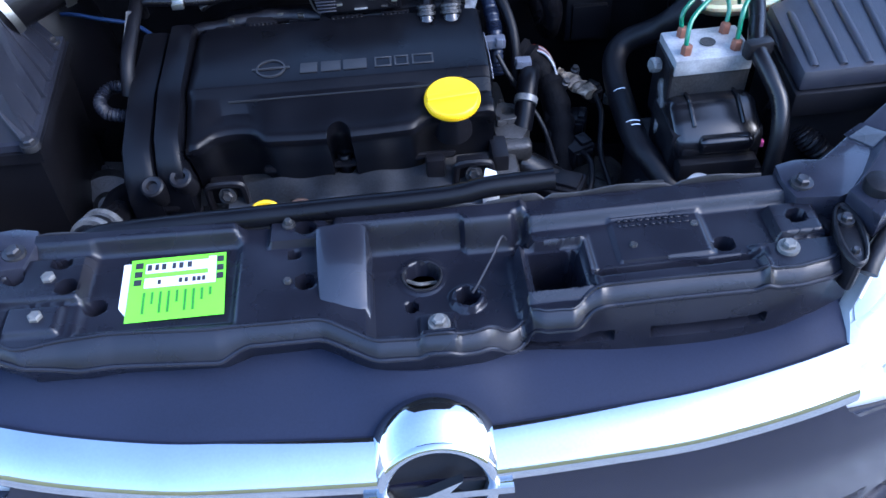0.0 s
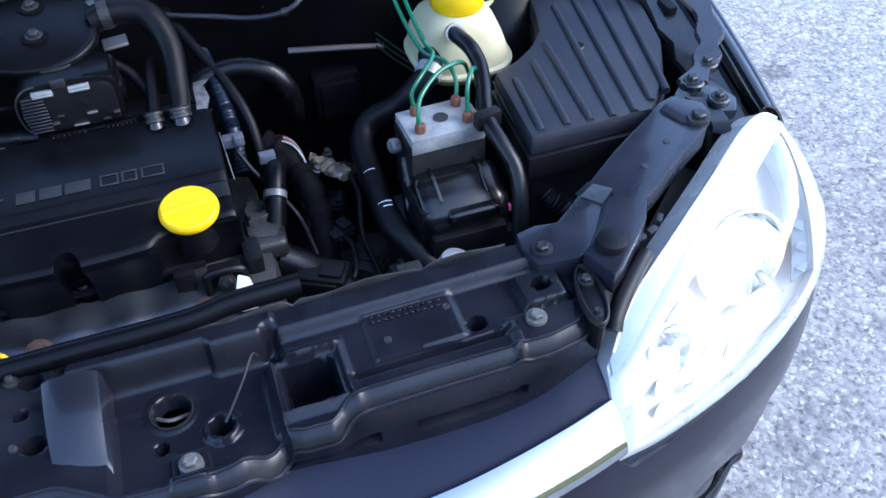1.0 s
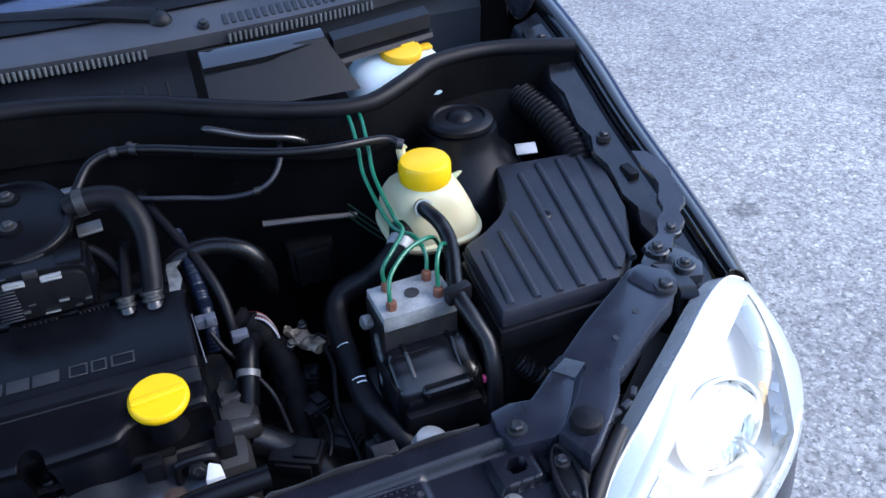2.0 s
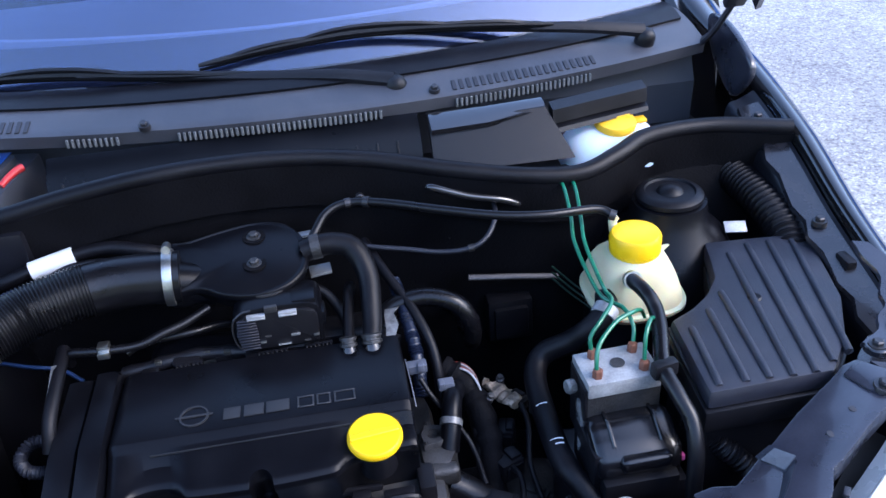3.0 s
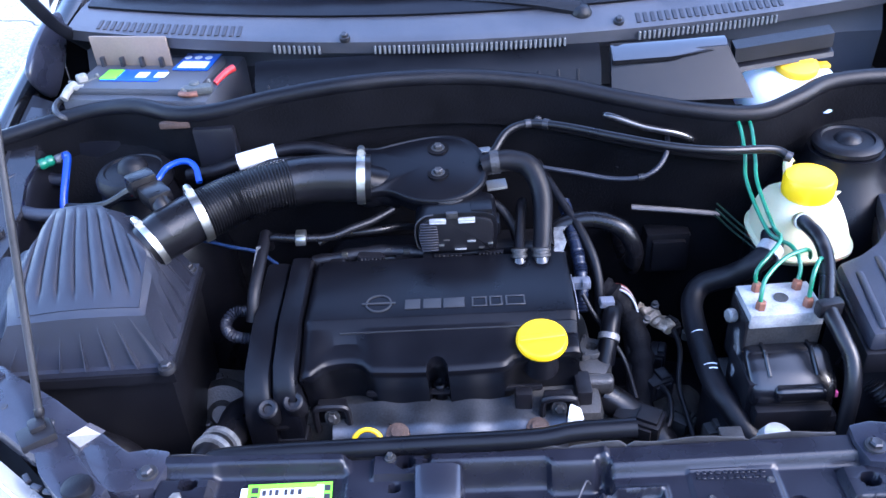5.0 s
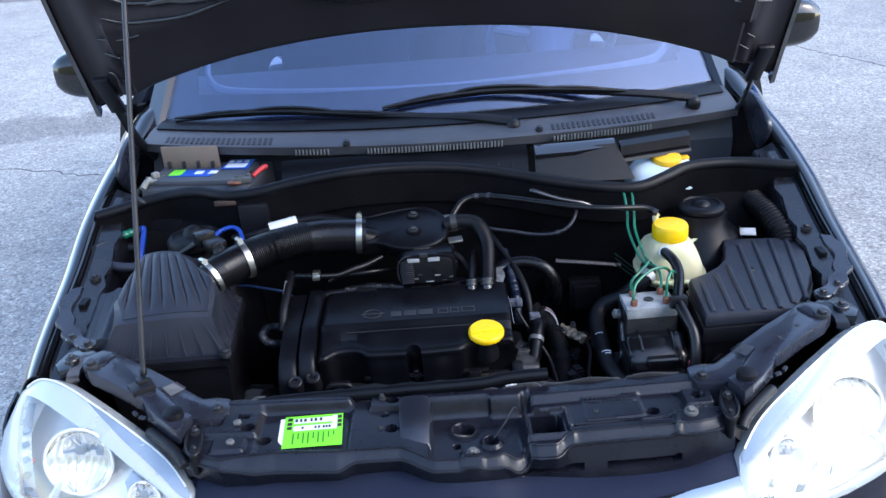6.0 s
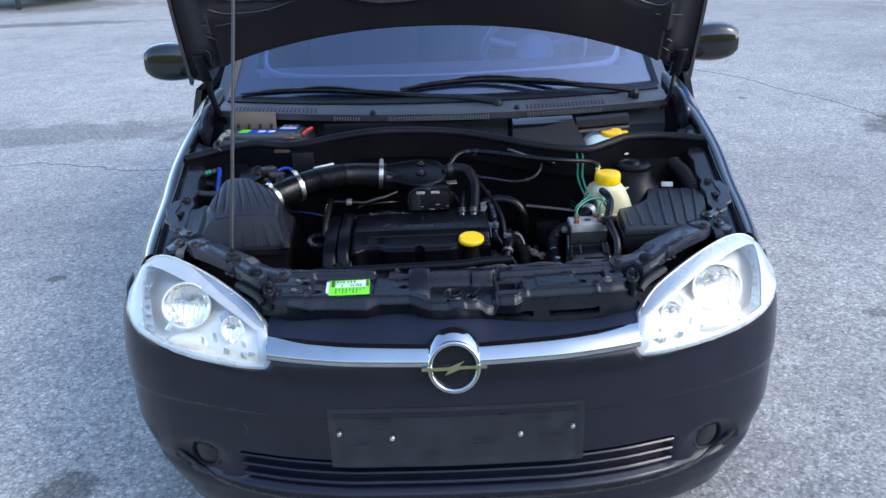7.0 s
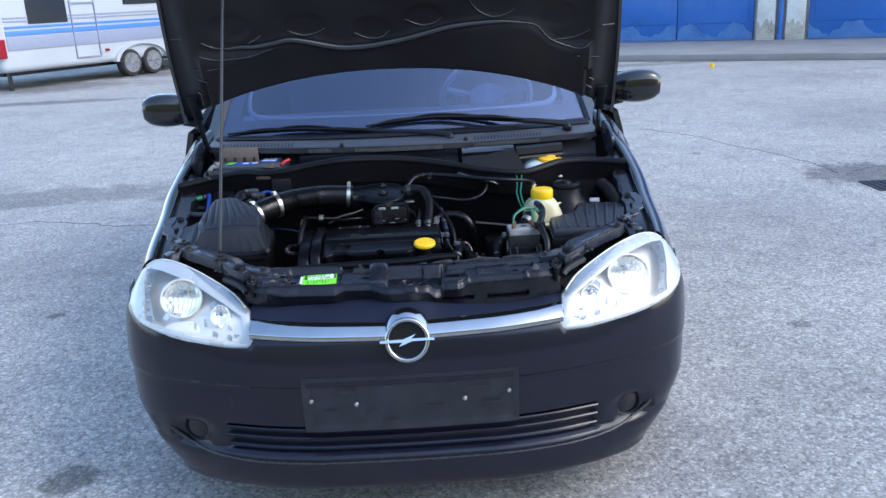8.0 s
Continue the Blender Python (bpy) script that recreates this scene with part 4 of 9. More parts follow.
for s in (-1, 1):
    for name, y0, y1, label in (("door", 1.205, 2.42, "glossy black front door"), ("rear_wing", 2.425, 3.70, "glossy black rear wing")):
        bm = bmesh.new()

        def f(u, v):
            y = y0 + (y1 - y0) * u
            xo = side_x(y)
            zl = 0.20
            if abs(y - 3.25) < 0.325:
                zl = 0.28 + math.sqrt(0.325 ** 2 - (y - 3.25) ** 2)
            z = zl + (belt(y) - zl) * v
            return Vector((s * (xo - 0.055 * max(0, (z - 0.62) / 0.3) ** 1.6 - 0.03 * max(0, (0.4 - z) / 0.2) ** 2), y, z))

        shell(bm, f, 30, 20, -0.02 * s)
        part(name, bm, paint, car, label, sharp=60)
    bm = bmesh.new()

    def f(u, v):
        y = 1.24 + (3.45 - 1.24) * u
        z0 = belt(y)
        z1 = ease([(1.24, 0.925), (1.72, 1.33), (2.3, 1.375), (3.0, 1.34), (3.45, 1.20)], y)
        k = v
        return Vector((s * ((side_x(y) - 0.055) * (1 - k) + 0.60 * k), y, z0 + (z1 - z0) * k))

    shell(bm, f, 30, 8, -0.005 * s)
    pane = part("side_window", bm, tinted, car, "tinted side window")
    pane.visible_shadow = False
    # mirror
    bm = bmesh.new()
    c = Vector((s * 0.872, 1.30, 0.985))
    rings = []
    for i in range(13):
        k = i / 12
        x = -0.092 + 0.184 * k
        r = max(0.12, math.sin(math.pi * (0.05 + 0.92 * k)) ** 0.26)
        rings.append([c + Vector((s * x, 0.052 * r * math.copysign(abs(math.cos(a)) ** 0.7, math.cos(a)) - 0.02 * k + 0.03, 0.066 * r * (0.84 + 0.16 * k) * math.copysign(abs(math.sin(a)) ** 0.7, math.sin(a)) - 0.006 * (1 - k))) for a in (2 * math.pi * j / 20 for j in range(20))])
    loft(bm, rings)
    mirror = part("door_mirror", bm, paint, car, "glossy black door mirror")
    bm = bmesh.new()
    tube(bm, [c + Vector((-s * 0.14, 0.03, -0.075)), c + Vector((-s * 0.09, 0.035, -0.055)), c + Vector((-s * 0.04, 0.04, -0.045))], 0.022, 12, 5)
    part("mirror_foot", bm, plastic, mirror)
    bm = bmesh.new()
    rbox(bm, c + Vector((0, 0.078, 0.0)), (0.15, 0.004, 0.10), 0.0015)
    part("mirror_glass", bm, chrome, mirror)
    bm = bmesh.new()
    loft(bm, [[Vector((s * (side_x(1.21) - 0.055 + 0.01), 1.235, 0.915)), Vector((s * 0.77, 1.235, 0.915)), Vector((s * 0.71, 1.40, 1.04)), Vector((s * 0.70, 1.40, 0.925))], [Vector((s * 0.74, 1.235, 0.915)), Vector((s * 0.745, 1.235, 0.915)), Vector((s * 0.69, 1.40, 1.04)), Vector((s * 0.68, 1.40, 0.925))]])
    part("mirror_base", bm, plastic, mirror)


def roof_f(u, v):
    x = 2 * u - 1
    y = 1.62 + 0.10 * x * x + (3.45 - 1.62) * v
    z = ease([(1.62, 1.392), (2.3, 1.435), (3.0, 1.40), (3.45, 1.30)], y) - 0.035 * x * x - 0.02 * abs(x) ** 6
    return Vector((x * ease([(0, 0.545), (0.3, 0.60), (1, 0.56)], v), y, z))


part("roof", shell(bmesh.new(), roof_f, 24, 24, 0.02), paint, car, "glossy black roof", sharp=60)


def tail_f(u, v):
    x = 2 * u - 1
    z = 0.22 + 1.09 * v
    y = ease([(0.22, 3.74), (0.5, 3.79), (0.9, 3.74), (1.1, 3.62), (1.31, 3.44)], z) - 0.10 * x * x
    return Vector((x * ease([(0.22, 0.74), (0.6, 0.76), (0.95, 0.70), (1.31, 0.56)], z), y, z))


part("tailgate", shell(bmesh.new(), tail_f, 24, 20, 0.02), paint, car, "black tailgate", sharp=60)
bm = bmesh.new()
rbox(bm, (0, 2.3, 0.24), (1.46, 2.5, 0.06), 0.02)
part("underbody", bm, plastic, car)

# wheels
for s in (-1, 1):
    for y in (0.76, 3.25):
        c = (s * 0.735, y, 0.285)
        bm = bmesh.new()
        lathe(bm, [(0.19, -0.085), (0.255, -0.092), (0.28, -0.075), (0.285, -0.03), (0.285, 0.03), (0.28, 0.075), (0.255, 0.092), (0.19, 0.085), (0.185, 0.0)], c, (s, 0, 0), 40)
        wheel = part("wheel", bm, tyre, car, "black tyre on a silver wheel")
        bm = bmesh.new()
        lathe(bm, [(0.02, 0.06), (0.05, 0.065), (0.08, 0.05), (0.15, 0.055), (0.185, 0.08), (0.19, 0.075), (0.186, 0.02), (0.02, 0.02)], c, (s, 0, 0), 32)
        part("rim", bm, alu, wheel)

# cabin
bm = bmesh.new()
loft(bm, [[Vector((x, y, z)) for y, z in ((0.98, 0.80), (1.02, 0.882), (1.20, 0.915), (1.42, 0.93), (1.52, 0.90), (1.55, 0.75), (1.45, 0.55), (1.0, 0.55))] for x in (-0.66, -0.4, 0.0, 0.4, 0.66)])
part("dashboard", bm, dash_grey, car, "grey plastic dashboard", sharp=30)
bm = bmesh.new()
c = Vector((0.335, 1.60, 0.93))
ax = Vector((0, 0.85, 0.5)).normalized()
mm = Matrix.Translation(c) @ along(ax)
rings = []
for i in range(41):
    a = 2 * math.pi * i / 40
    o = Vector((math.cos(a), math.sin(a), 0))
    rings.append([mm @ (o * (0.178 + 0.014 * math.cos(b)) + Vector((0, 0, 0.014 * math.sin(b)))) for b in (2 * math.pi * k / 8 for k in range(8))])
loft(bm, rings, cap=False)
lathe(bm, [(0.0005, 0.03), (0.05, 0.028), (0.075, 0.0), (0.06, -0.03), (0.03, -0.12)], c, ax, 24)
for a in (0.3, math.pi - 0.3, math.pi * 1.5):
    tube(bm, [mm @ Vector((0.05 * math.cos(a), 0.05 * math.sin(a), 0)), mm @ Vector((0.178 * math.cos(a), 0.178 * math.sin(a), 0))], 0.014, 8, 2)
part("steering_wheel", bm, wheel_grey, car, "grey steering wheel behind the windscreen")
for x in (-0.34, 0.34):
    bm = bmesh.new()
    rbox(bm, (x, 2.05, 0.50), (0.50, 0.52, 0.16), 0.05, seg=3)
    seat = part("seat", bm, seat_cloth, car, "dark cloth front seat")
    bm = bmesh.new()
    rbox(bm, (x, 2.36, 0.80), (0.48, 0.14, 0.62), 0.06, m=Matrix.Rotation(radians(-14), 4, "X"), seg=3)
    part("backrest", bm, seat_cloth, seat)
    bm = bmesh.new()
    rbox(bm, (x, 2.46, 1.19), (0.26, 0.10, 0.17), 0.04, seg=3)
    part("headrest", bm, seat_cloth, seat)
bm = bmesh.new()
rbox(bm, (0, 2.95, 0.72), (1.2, 0.16, 0.62), 0.06, m=Matrix.Rotation(radians(-16), 4, "X"), seg=3)
part("rear_bench", bm, seat_cloth, car)
bm = bmesh.new()
rbox(bm, (0, 2.35, 0.33), (1.46, 2.6, 0.03), 0.01)
part("cabin_floor", bm, seat_cloth, car)

# ---- engine bay shell ----
SEAL = [(-0.712, 0.750, 0.808), (-0.60, 0.790, 0.822), (-0.51, 0.772, 0.838), (-0.44, 0.738, 0.838), (-0.38, 0.730, 0.842), (-0.30, 0.740, 0.853), (-0.20, 0.748, 0.863), (-0.10, 0.765, 0.860), (0.0, 0.772, 0.852), (0.10, 0.765, 0.839), (0.20, 0.738, 0.823), (0.30, 0.716, 0.809), (0.38, 0.712, 0.803), (0.44, 0.735, 0.811), (0.50, 0.768, 0.818), (0.60, 0.777, 0.816), (0.708, 0.750, 0.810)]
bm = bmesh.new()
rbox(bm, (0, 0.50, 0.275), (1.30, 0.72, 0.03), 0.01)
part("bay_floor", bm, bay_paint, car)
for s in (-1, 1):
    bm = bmesh.new()

    def f(u, v):
        y = 0.24 + 0.62 * u
        gx, gz = gap(y)
        x = ease([(0, gx - 0.006), (0.10, gx - 0.03), (0.22, gx - 0.045), (0.34, gx - 0.050), (1, gx - 0.09)], v)
        z = ease([(0, gz - 0.018), (0.10, gz - 0.030), (0.22, gz - 0.036), (0.34, gz - 0.07), (1, 0.28)], v)
        z -= 0.10 * min(1, max(0, (0.352 - y) / 0.03))
        return Vector((s * x, y, z))

    shell(bm, f, 40, 26, -0.002 * s)
    part("inner_wing", bm, bay_paint, car, "black painted inner wing")
    bm = bmesh.new()
    lathe(bm, [(0.118, -0.42), (0.112, -0.15), (0.100, -0.085), (0.078, -0.045), (0.056, -0.022), (0.051, 0.004), (0.030, 0.006)], (s * 0.503, 0.690, 0.748), (0, 0, 1), 36)
    tower = part("strut_tower", bm, satin, car, "painted suspension strut tower")
    bm = bmesh.new()
    k = 1.0 if s < 0 else 0.86
    lathe(bm, [(r * k, h) for r, h in ([(0.050, 0.004), (0.054, 0.009), (0.054, 0.020), (0.049, 0.027), (0.041, 0.029), (0.039, 0.027), (0.022, 0.030), (0.018, 0.040), (0.008, 0.046), (0.0006, 0.047)] if s < 0 else [(0.050, 0.004), (0.054, 0.007), (0.054, 0.013), (0.049, 0.017), (0.041, 0.018), (0.039, 0.015), (0.022, 0.016), (0.018, 0.021), (0.008, 0.024), (0.0006, 0.025)])], (s * 0.503, 0.690, 0.748), (0, 0, 1), 36)
    part("strut_cap", bm, rubber, tower, "round black rubber strut cap")
bm = bmesh.new()


def wall_f(u, v):
    x = -0.66 + 1.32 * u
    bow = 0.765 + 0.03 * math.cos(x * 5) - 0.02 * abs(x)
    top = ease([(p[0], p[1]) for p in SEAL], x), ease([(p[0], p[2]) for p in SEAL], x) - 0.05
    return Vector((x, bow + (top[0] - bow) * v ** 3, 0.27 + (top[1] - 0.27) * v))


shell(bm, wall_f, 40, 20, 0.003)
part("firewall", bm, shade_black, car, "black firewall behind the engine", sharp=60)
bm = bmesh.new()
rbox(bm, (0, 0.245, 0.44), (0.74, 0.03, 0.34), 0.006)
part("radiator", bm, plastic, car, "dark radiator behind the grille")
for s in (-1, 1):
    bm = bmesh.new()
    rbox(bm, (s * 0.50, 0.262, 0.44), (0.27, 0.012, 0.36), 0.004)
    part("side_baffle", bm, plastic, car)
# plenum tray under the windscreen
bm = bmesh.new()
loft(bm, [[Vector((x, y, z)) for y, z in ((0.790, 0.775), (0.795, 0.735), (1.08, 0.725), (1.10, 0.86), (1.12, 0.86), (1.12, 0.715), (0.782, 0.72), (0.780, 0.775))] for x in (-0.67, -0.3, 0.0, 0.3, 0.67)])
part("plenum_tray", bm, bay_paint, car)

# ---- lock carrier across the front of the bay ----
def box_bump(x, y, x0, x1, y0, y1, soft=0.005):
    """1 inside a box in x, y, falling to 0 over a soft edge."""
    d = min(x - x0, x1 - x, y - y0, y1 - y)
    t = min(1, max(0, d / soft + 0.5))
    return t * t * (3 - 2 * t)


def disc(x, y, cx, cy, r, soft=0.003):
    t = min(1, max(0, (r - math.hypot(x - cx, y - cy)) / soft + 0.5))
    return t * t * (3 - 2 * t)


LIP = [(-0.41, 0.142), (-0.346, 0.114), (-0.311, 0.121), (-0.268, 0.125), (-0.18, 0.121), (-0.17, 0.122), (-0.088, 0.123), (-0.041, 0.099), (0.024, 0.097), (0.048, 0.100), (0.079, 0.110), (0.093, 0.120), (0.104, 0.114), (0.133, 0.113), (0.148, 0.126), (0.167, 0.130), (0.228, 0.130), (0.337, 0.127), (0.365, 0.132), (0.40, 0.150)]


def carrier_z(x, y):
    z = 0.652 + 0.010 * abs(x) / 0.4
    z += 0.006 * box_bump(x, y, -0.45, -0.066, 0.10, 0.30, 0.040)
    z -= 0.018 * box_bump(x, y, -0.046, 0.092, 0.106, 0.26, 0.008)
    # the pocket's rear wall slopes up to the rail
    k = min(1, max(0, (y - 0.212 + 0.008 * box_bump(x, y, 0.045, 0.094, 0.1, 0.3, 0.006)) / 0.020))
    w = box_bump(x, y, -0.078, 0.106, 0.19, 0.30, 0.007)
    z = z * (1 - w) + w * (0.636 + 0.032 * k * k * (3 - 2 * k))
    z -= 0.006 * box_bump(x, y, -0.300, -0.166, 0.128, 0.228, 0.008)
    z += 0.008 * box_bump(x, y, -0.392, -0.302, 0.163, 0.214, 0.006)
    z += 0.006 * box_bump(x, y, -0.362, -0.315, 0.128, 0.158, 0.005)
    z += 0.008 * box_bump(x, y, -0.137, -0.083, 0.212, 0.240, 0.004)
    z += 0.011 * box_bump(x, y, 0.330, 0.374, 0.163, 0.203, 0.006)
    z += 0.007 * box_bump(x, y, 0.305, 0.40, 0.125, 0.160, 0.006)
    z += 0.008 * box_bump(x, y, 0.088, 0.158, 0.126, 0.194, 0.010) - 0.011 * box_bump(x, y, 0.098, 0.154, 0.132, 0.188, 0.005)
    z += 0.006 * box_bump(x, y, 0.158, 0.310, 0.125, 0.143, 0.006)
    z -= 0.008 * box_bump(x, y, 0.159, 0.312, 0.143, 0.152, 0.004)
    z += 0.003 * box_bump(x, y, 0.184, 0.270, 0.158, 0.212, 0.002)
    z += 0.012 * box_bump(x, y, -0.40, -0.165, 0.225, 0.30, 0.010)
    z += 0.012 * box_bump(x, y, 0.105, 0.375, 0.214, 0.30, 0.012)
    z += 0.005 * box_bump(x, y, -0.003, 0.029, 0.09, 0.134, 0.003)
    # openings
    z -= 0.07 * box_bump(x, y, 0.105, 0.147, 0.140, 0.181, 0.002)
    z -= 0.05 * disc(x, y, 0.003, 0.183, 0.015, 0.002)
    z += 0.002 * (disc(x, y, 0.003, 0.183, 0.023) - disc(x, y, 0.003, 0.183, 0.0165, 0.002))
    z -= 0.03 * disc(x, y, 0.043, 0.150, 0.009, 0.002)
    z += 0.006 * (disc(x, y, 0.043, 0.150, 0.016) - disc(x, y, 0.043, 0.150, 0.010, 0.002))
    for cx, cy, r in ((0.283, 0.168, 0.008), (0.353, 0.184, 0.008), (-0.364, 0.191, 0.008), (-0.103, 0.230, 0.008), (-0.103, 0.168, 0.008), (-0.114, 0.202, 0.005), (-0.009, 0.148, 0.005), (-0.315, 0.176, 0.008), (-0.29, 0.160, 0.008), (-0.325, 0.208, 0.009)):
        z -= 0.03 * disc(x, y, cx, cy, r, 0.002)
    return z


NOSE = [(-0.41, 0.150, 0.628), (-0.36, 0.133, 0.624), (-0.15, 0.123, 0.624), (-0.10, 0.121, 0.624), (-0.043, 0.092, 0.621), (0.046, 0.089, 0.620), (0.088, 0.108, 0.607), (0.187, 0.103, 0.600), (0.314, 0.107, 0.602), (0.40, 0.132, 0.614)]


def nose_edge(x):
    """Where the sloping nose shelf meets the panel's front face."""
    return ease([(p[0], p[1]) for p in NOSE], x), ease([(p[0], p[2]) for p in NOSE], x)


def carrier_f(u, v):
    x = -0.405 + 0.80 * u
    lip = lerp(LIP, x)
    if v < 0.28:
        k = v / 0.28
        ny, nz = nose_edge(x)
        zt = carrier_z(x, lip)
        # the face leans out to a ridge below the upper edge, then falls back to the shelf
        out = lerp([(-0.35, 0.010), (-0.30, 0.020), (-0.176, 0.021), (-0.155, 0.013), (0.0, 0.012), (0.08, 0.014), (0.36, 0.012)], x)
        ry, rz = lip - out, zt - out * 1.05
        if k < 0.55:
            j = k / 0.55
            y, z = min(ny + 0.003, ry + 0.012) * (1 - j) + ry * j, (nz - 0.006) * (1 - j) + rz * j
            if 0.24 < j < 0.44 and (0.082 < x < 0.172 or 0.206 < x < 0.312):
                y += 0.020
        else:
            j = (k - 0.55) / 0.45
            y, z = ry + (lip - ry) * j, rz + (zt - rz) * (1 - (1 - j) ** 1.6)
        return Vector((x, y, z))
    if v > 0.95:
        k = (v - 0.95) / 0.05
        return Vector((x, 0.240 + 0.004 * k, carrier_z(x, 0.239) - 0.05 * k))
    k = (v - 0.28) / 0.67
    y = lip + (0.240 - lip) * k
    return Vector((x, y, carrier_z(x, y)))


bm = bmesh.new()
shell(bm, carrier_f, 320, 110, 0.002)
carrier = part("lock_carrier", bm, carrier_plastic, car, "black moulded panel over the bonnet lock", sharp=50)


def bolt(parent, p, r=0.009, material=None, axis=(0, 0, 1), name="bolt"):
    bm = bmesh.new()
    lathe(bm, [(r * 1.25, -0.006), (r * 1.25, 0.0), (r * 1.2, 0.0012), (r * 0.9, 0.0014)], p, axis, 20)
    lathe(bm, [(r * 0.82, 0.001), (r * 0.82, 0.005), (r * 0.6, 0.0065), (r * 0.3, 0.0062)], p, axis, 6)
    return part(name, bm, material or steel, parent)


for p in ((-0.333, 0.188, 0.672), (-0.335, 0.144, 0.670), (0.014, 0.118, 0.646), (0.333, 0.148, 0.670)):
    bolt(carrier, p, 0.0080, bolt_zinc)
for p in ((-0.119, 0.234, 0.674), (-0.119, 0.169, 0.662), (0.20, 0.176, 0.660), (0.262, 0.195, 0.661)):
    bolt(carrier, (p[0], p[1], p[2] - 0.004), 0.005, alu_dirty)
bm = bmesh.new()
lathe(bm, [(0.0165, -0.012), (0.0165, 0.004), (0.018, 0.007), (0.0190, 0.007), (0.0202, 0.004), (0.0202, -0.012)], (0.003, 0.183, 0.631), (0, 0, 1), 28)
part("lock_ring", bm, dark_steel, carrier, "metal ring of the bonnet lock")
bm = bmesh.new()
tube(bm, [(-0.012, 0.188, 0.625), (0.0, 0.180, 0.628), (0.016, 0.186, 0.622)], 0.002, 6)
part("lock_spring", bm, bolt_zinc, carrier)
bm = bmesh.new()
tube(bm, [(0.047, 0.147, 0.647), (0.055, 0.160, 0.648), (0.070, 0.186, 0.651), (0.081, 0.205, 0.656), (0.086, 0.207, 0.650)], 0.0012, 6)
part("spring_wire", bm, dark_steel, carrier)
bm = bmesh.new()
tube(bm, [(-0.340, 0.238, 0.643), (-0.315, 0.243, 0.659), (-0.285, 0.247, 0.667), (-0.093, 0.249, 0.671), (0.030, 0.250, 0.673), (0.075, 0.254, 0.677), (0.139, 0.256, 0.678)], 0.0105, 12, 8)
part("edge_tube", bm, satin, carrier, "long black tube along the rear edge")
edge_line = []
for i in range(90):
    x = -0.36 + 0.70 * i / 89
    z = 0.668 + 0.008 * abs(x) / 0.4
    notch = max(0, 1 - min(abs(x - a) for a in (-0.268, -0.115, 0.062, 0.128, 0.252)) / 0.006)
    edge_line.append((x, 0.2425, z + 0.0022 * math.sin(x * 70) - 0.007 * notch))
bm = bmesh.new()
loft(bm, [[Vector((x, y + dy, z + dz)) for dy, dz in ((-0.0012, 0.0), (0.0, 0.0016), (0.0012, 0.0), (0.0012, -0.018), (-0.0012, -0.018))] for x, y, z in edge_line])
part("edge_trim", bm, dark_steel, carrier, "bare wavy rear edge of the panel")

# crisp ridges along the front lip, and the smooth ramp beside the lock
for v, r in ((0.28, 0.0020), (0.156, 0.0024)):
    bm = bmesh.new()
    tube(bm, [carrier_f(0.015 + 0.97 * i / 90, v) + Vector((0, -0.0004, 0.0)) for i in range(91)], r, 8, 2)
    part("lip_ridge", bm, carrier_plastic, carrier)
bm = bmesh.new()
ramp = [[Vector((-0.0685 + 0.0255 * kx * (1 - 0.12 * t * t), 0.213 - 0.088 * t, 0.640 + (0.004 + 0.007 * min(1, (1 - t) * 6) + 0.033 * (1 - t) + 0.005 * math.sin(math.pi * t)) * kz)) for kx, kz in ((-1.0, 0.0), (-0.97, 0.70), (-0.88, 0.92), (-0.6, 1.0), (0.0, 1.02), (0.6, 1.0), (0.88, 0.90), (0.97, 0.70), (1.0, 0.0))] for t in (i / 14 for i in range(15))]
loft(bm, ramp, cap=True, closed=True)
part("ramp", bm, ramp_plastic, carrier, "smooth glossy ramp beside the lock", sharp=35)

# small raised marks on the plate
random.seed(21)
for y in (0.2065, 0.200):
    x = 0.191
    while x < 0.258:
        w = random.uniform(0.0024, 0.0052)
        bm = bmesh.new()
        rbox(bm, (x + w / 2, y, 0.6620), (w, 0.0034, 0.0012), 0.0003, seg=1)
        part("raised_mark", bm, carrier_plastic, carrier)
        x += w + random.uniform(0.0016, 0.004)

# green sticker
sticker = thing("sticker", (-0.22, 0.17, 0.655), "bright green paper sticker with handwriting on the panel", "sticker")
SX, SY = Vector((0.088, 0.0, 0.001)), Vector((0.004, -0.076, -0.002))
SO = Vector((-0.266, 0.213, 0.6605))


def on_sticker(a, b, z=0.0):
    return SO + SX * a + SY * b + Vector((0, 0, z))


def patch(a0, b0, a1, b1, z, material, name, label=""):
    bm = bmesh.new()
    loft(bm, [[on_sticker(a, b, h) for a, b in ((a0, b0), (a1, b0), (a1, b1), (a0, b1))] for h in (z, z + 0.0004)])
    return part(name, bm, material, sticker, label)


patch(0.0, 0.0, 1.0, 0.97, 0.0, green_label, "sheet")
patch(-0.08, 0.05, 0.06, 0.92, -0.0006, white, "white_edge")
patch(0.16, 0.09, 0.82, 0.24, 0.0006, white, "white_field")
patch(0.16, 0.32, 0.82, 0.47, 0.0006, white, "white_field")
patch(0.82, 0.05, 0.90, 0.47, 0.0006, white, "white_field")
for a, w in ((0.18, 0.06), (0.26, 0.05), (0.33, 0.06), (0.44, 0.05), (0.51, 0.06), (0.60, 0.06)):
    patch(a, 0.11, a + w * 0.75, 0.20, 0.0012, ink, "ink_mark")
for a in (0.30, 0.52, 0.58, 0.66, 0.71, 0.76):
    patch(a, 0.36, a + 0.035, 0.43, 0.0012, ink, "ink_mark")
for b in (0.06, 0.20, 0.33):
    patch(0.05, b, 0.13, b + 0.09, 0.0008, ink, "ink_mark")
    patch(0.91, b, 0.98, b + 0.09, 0.0008, ink, "ink_mark")
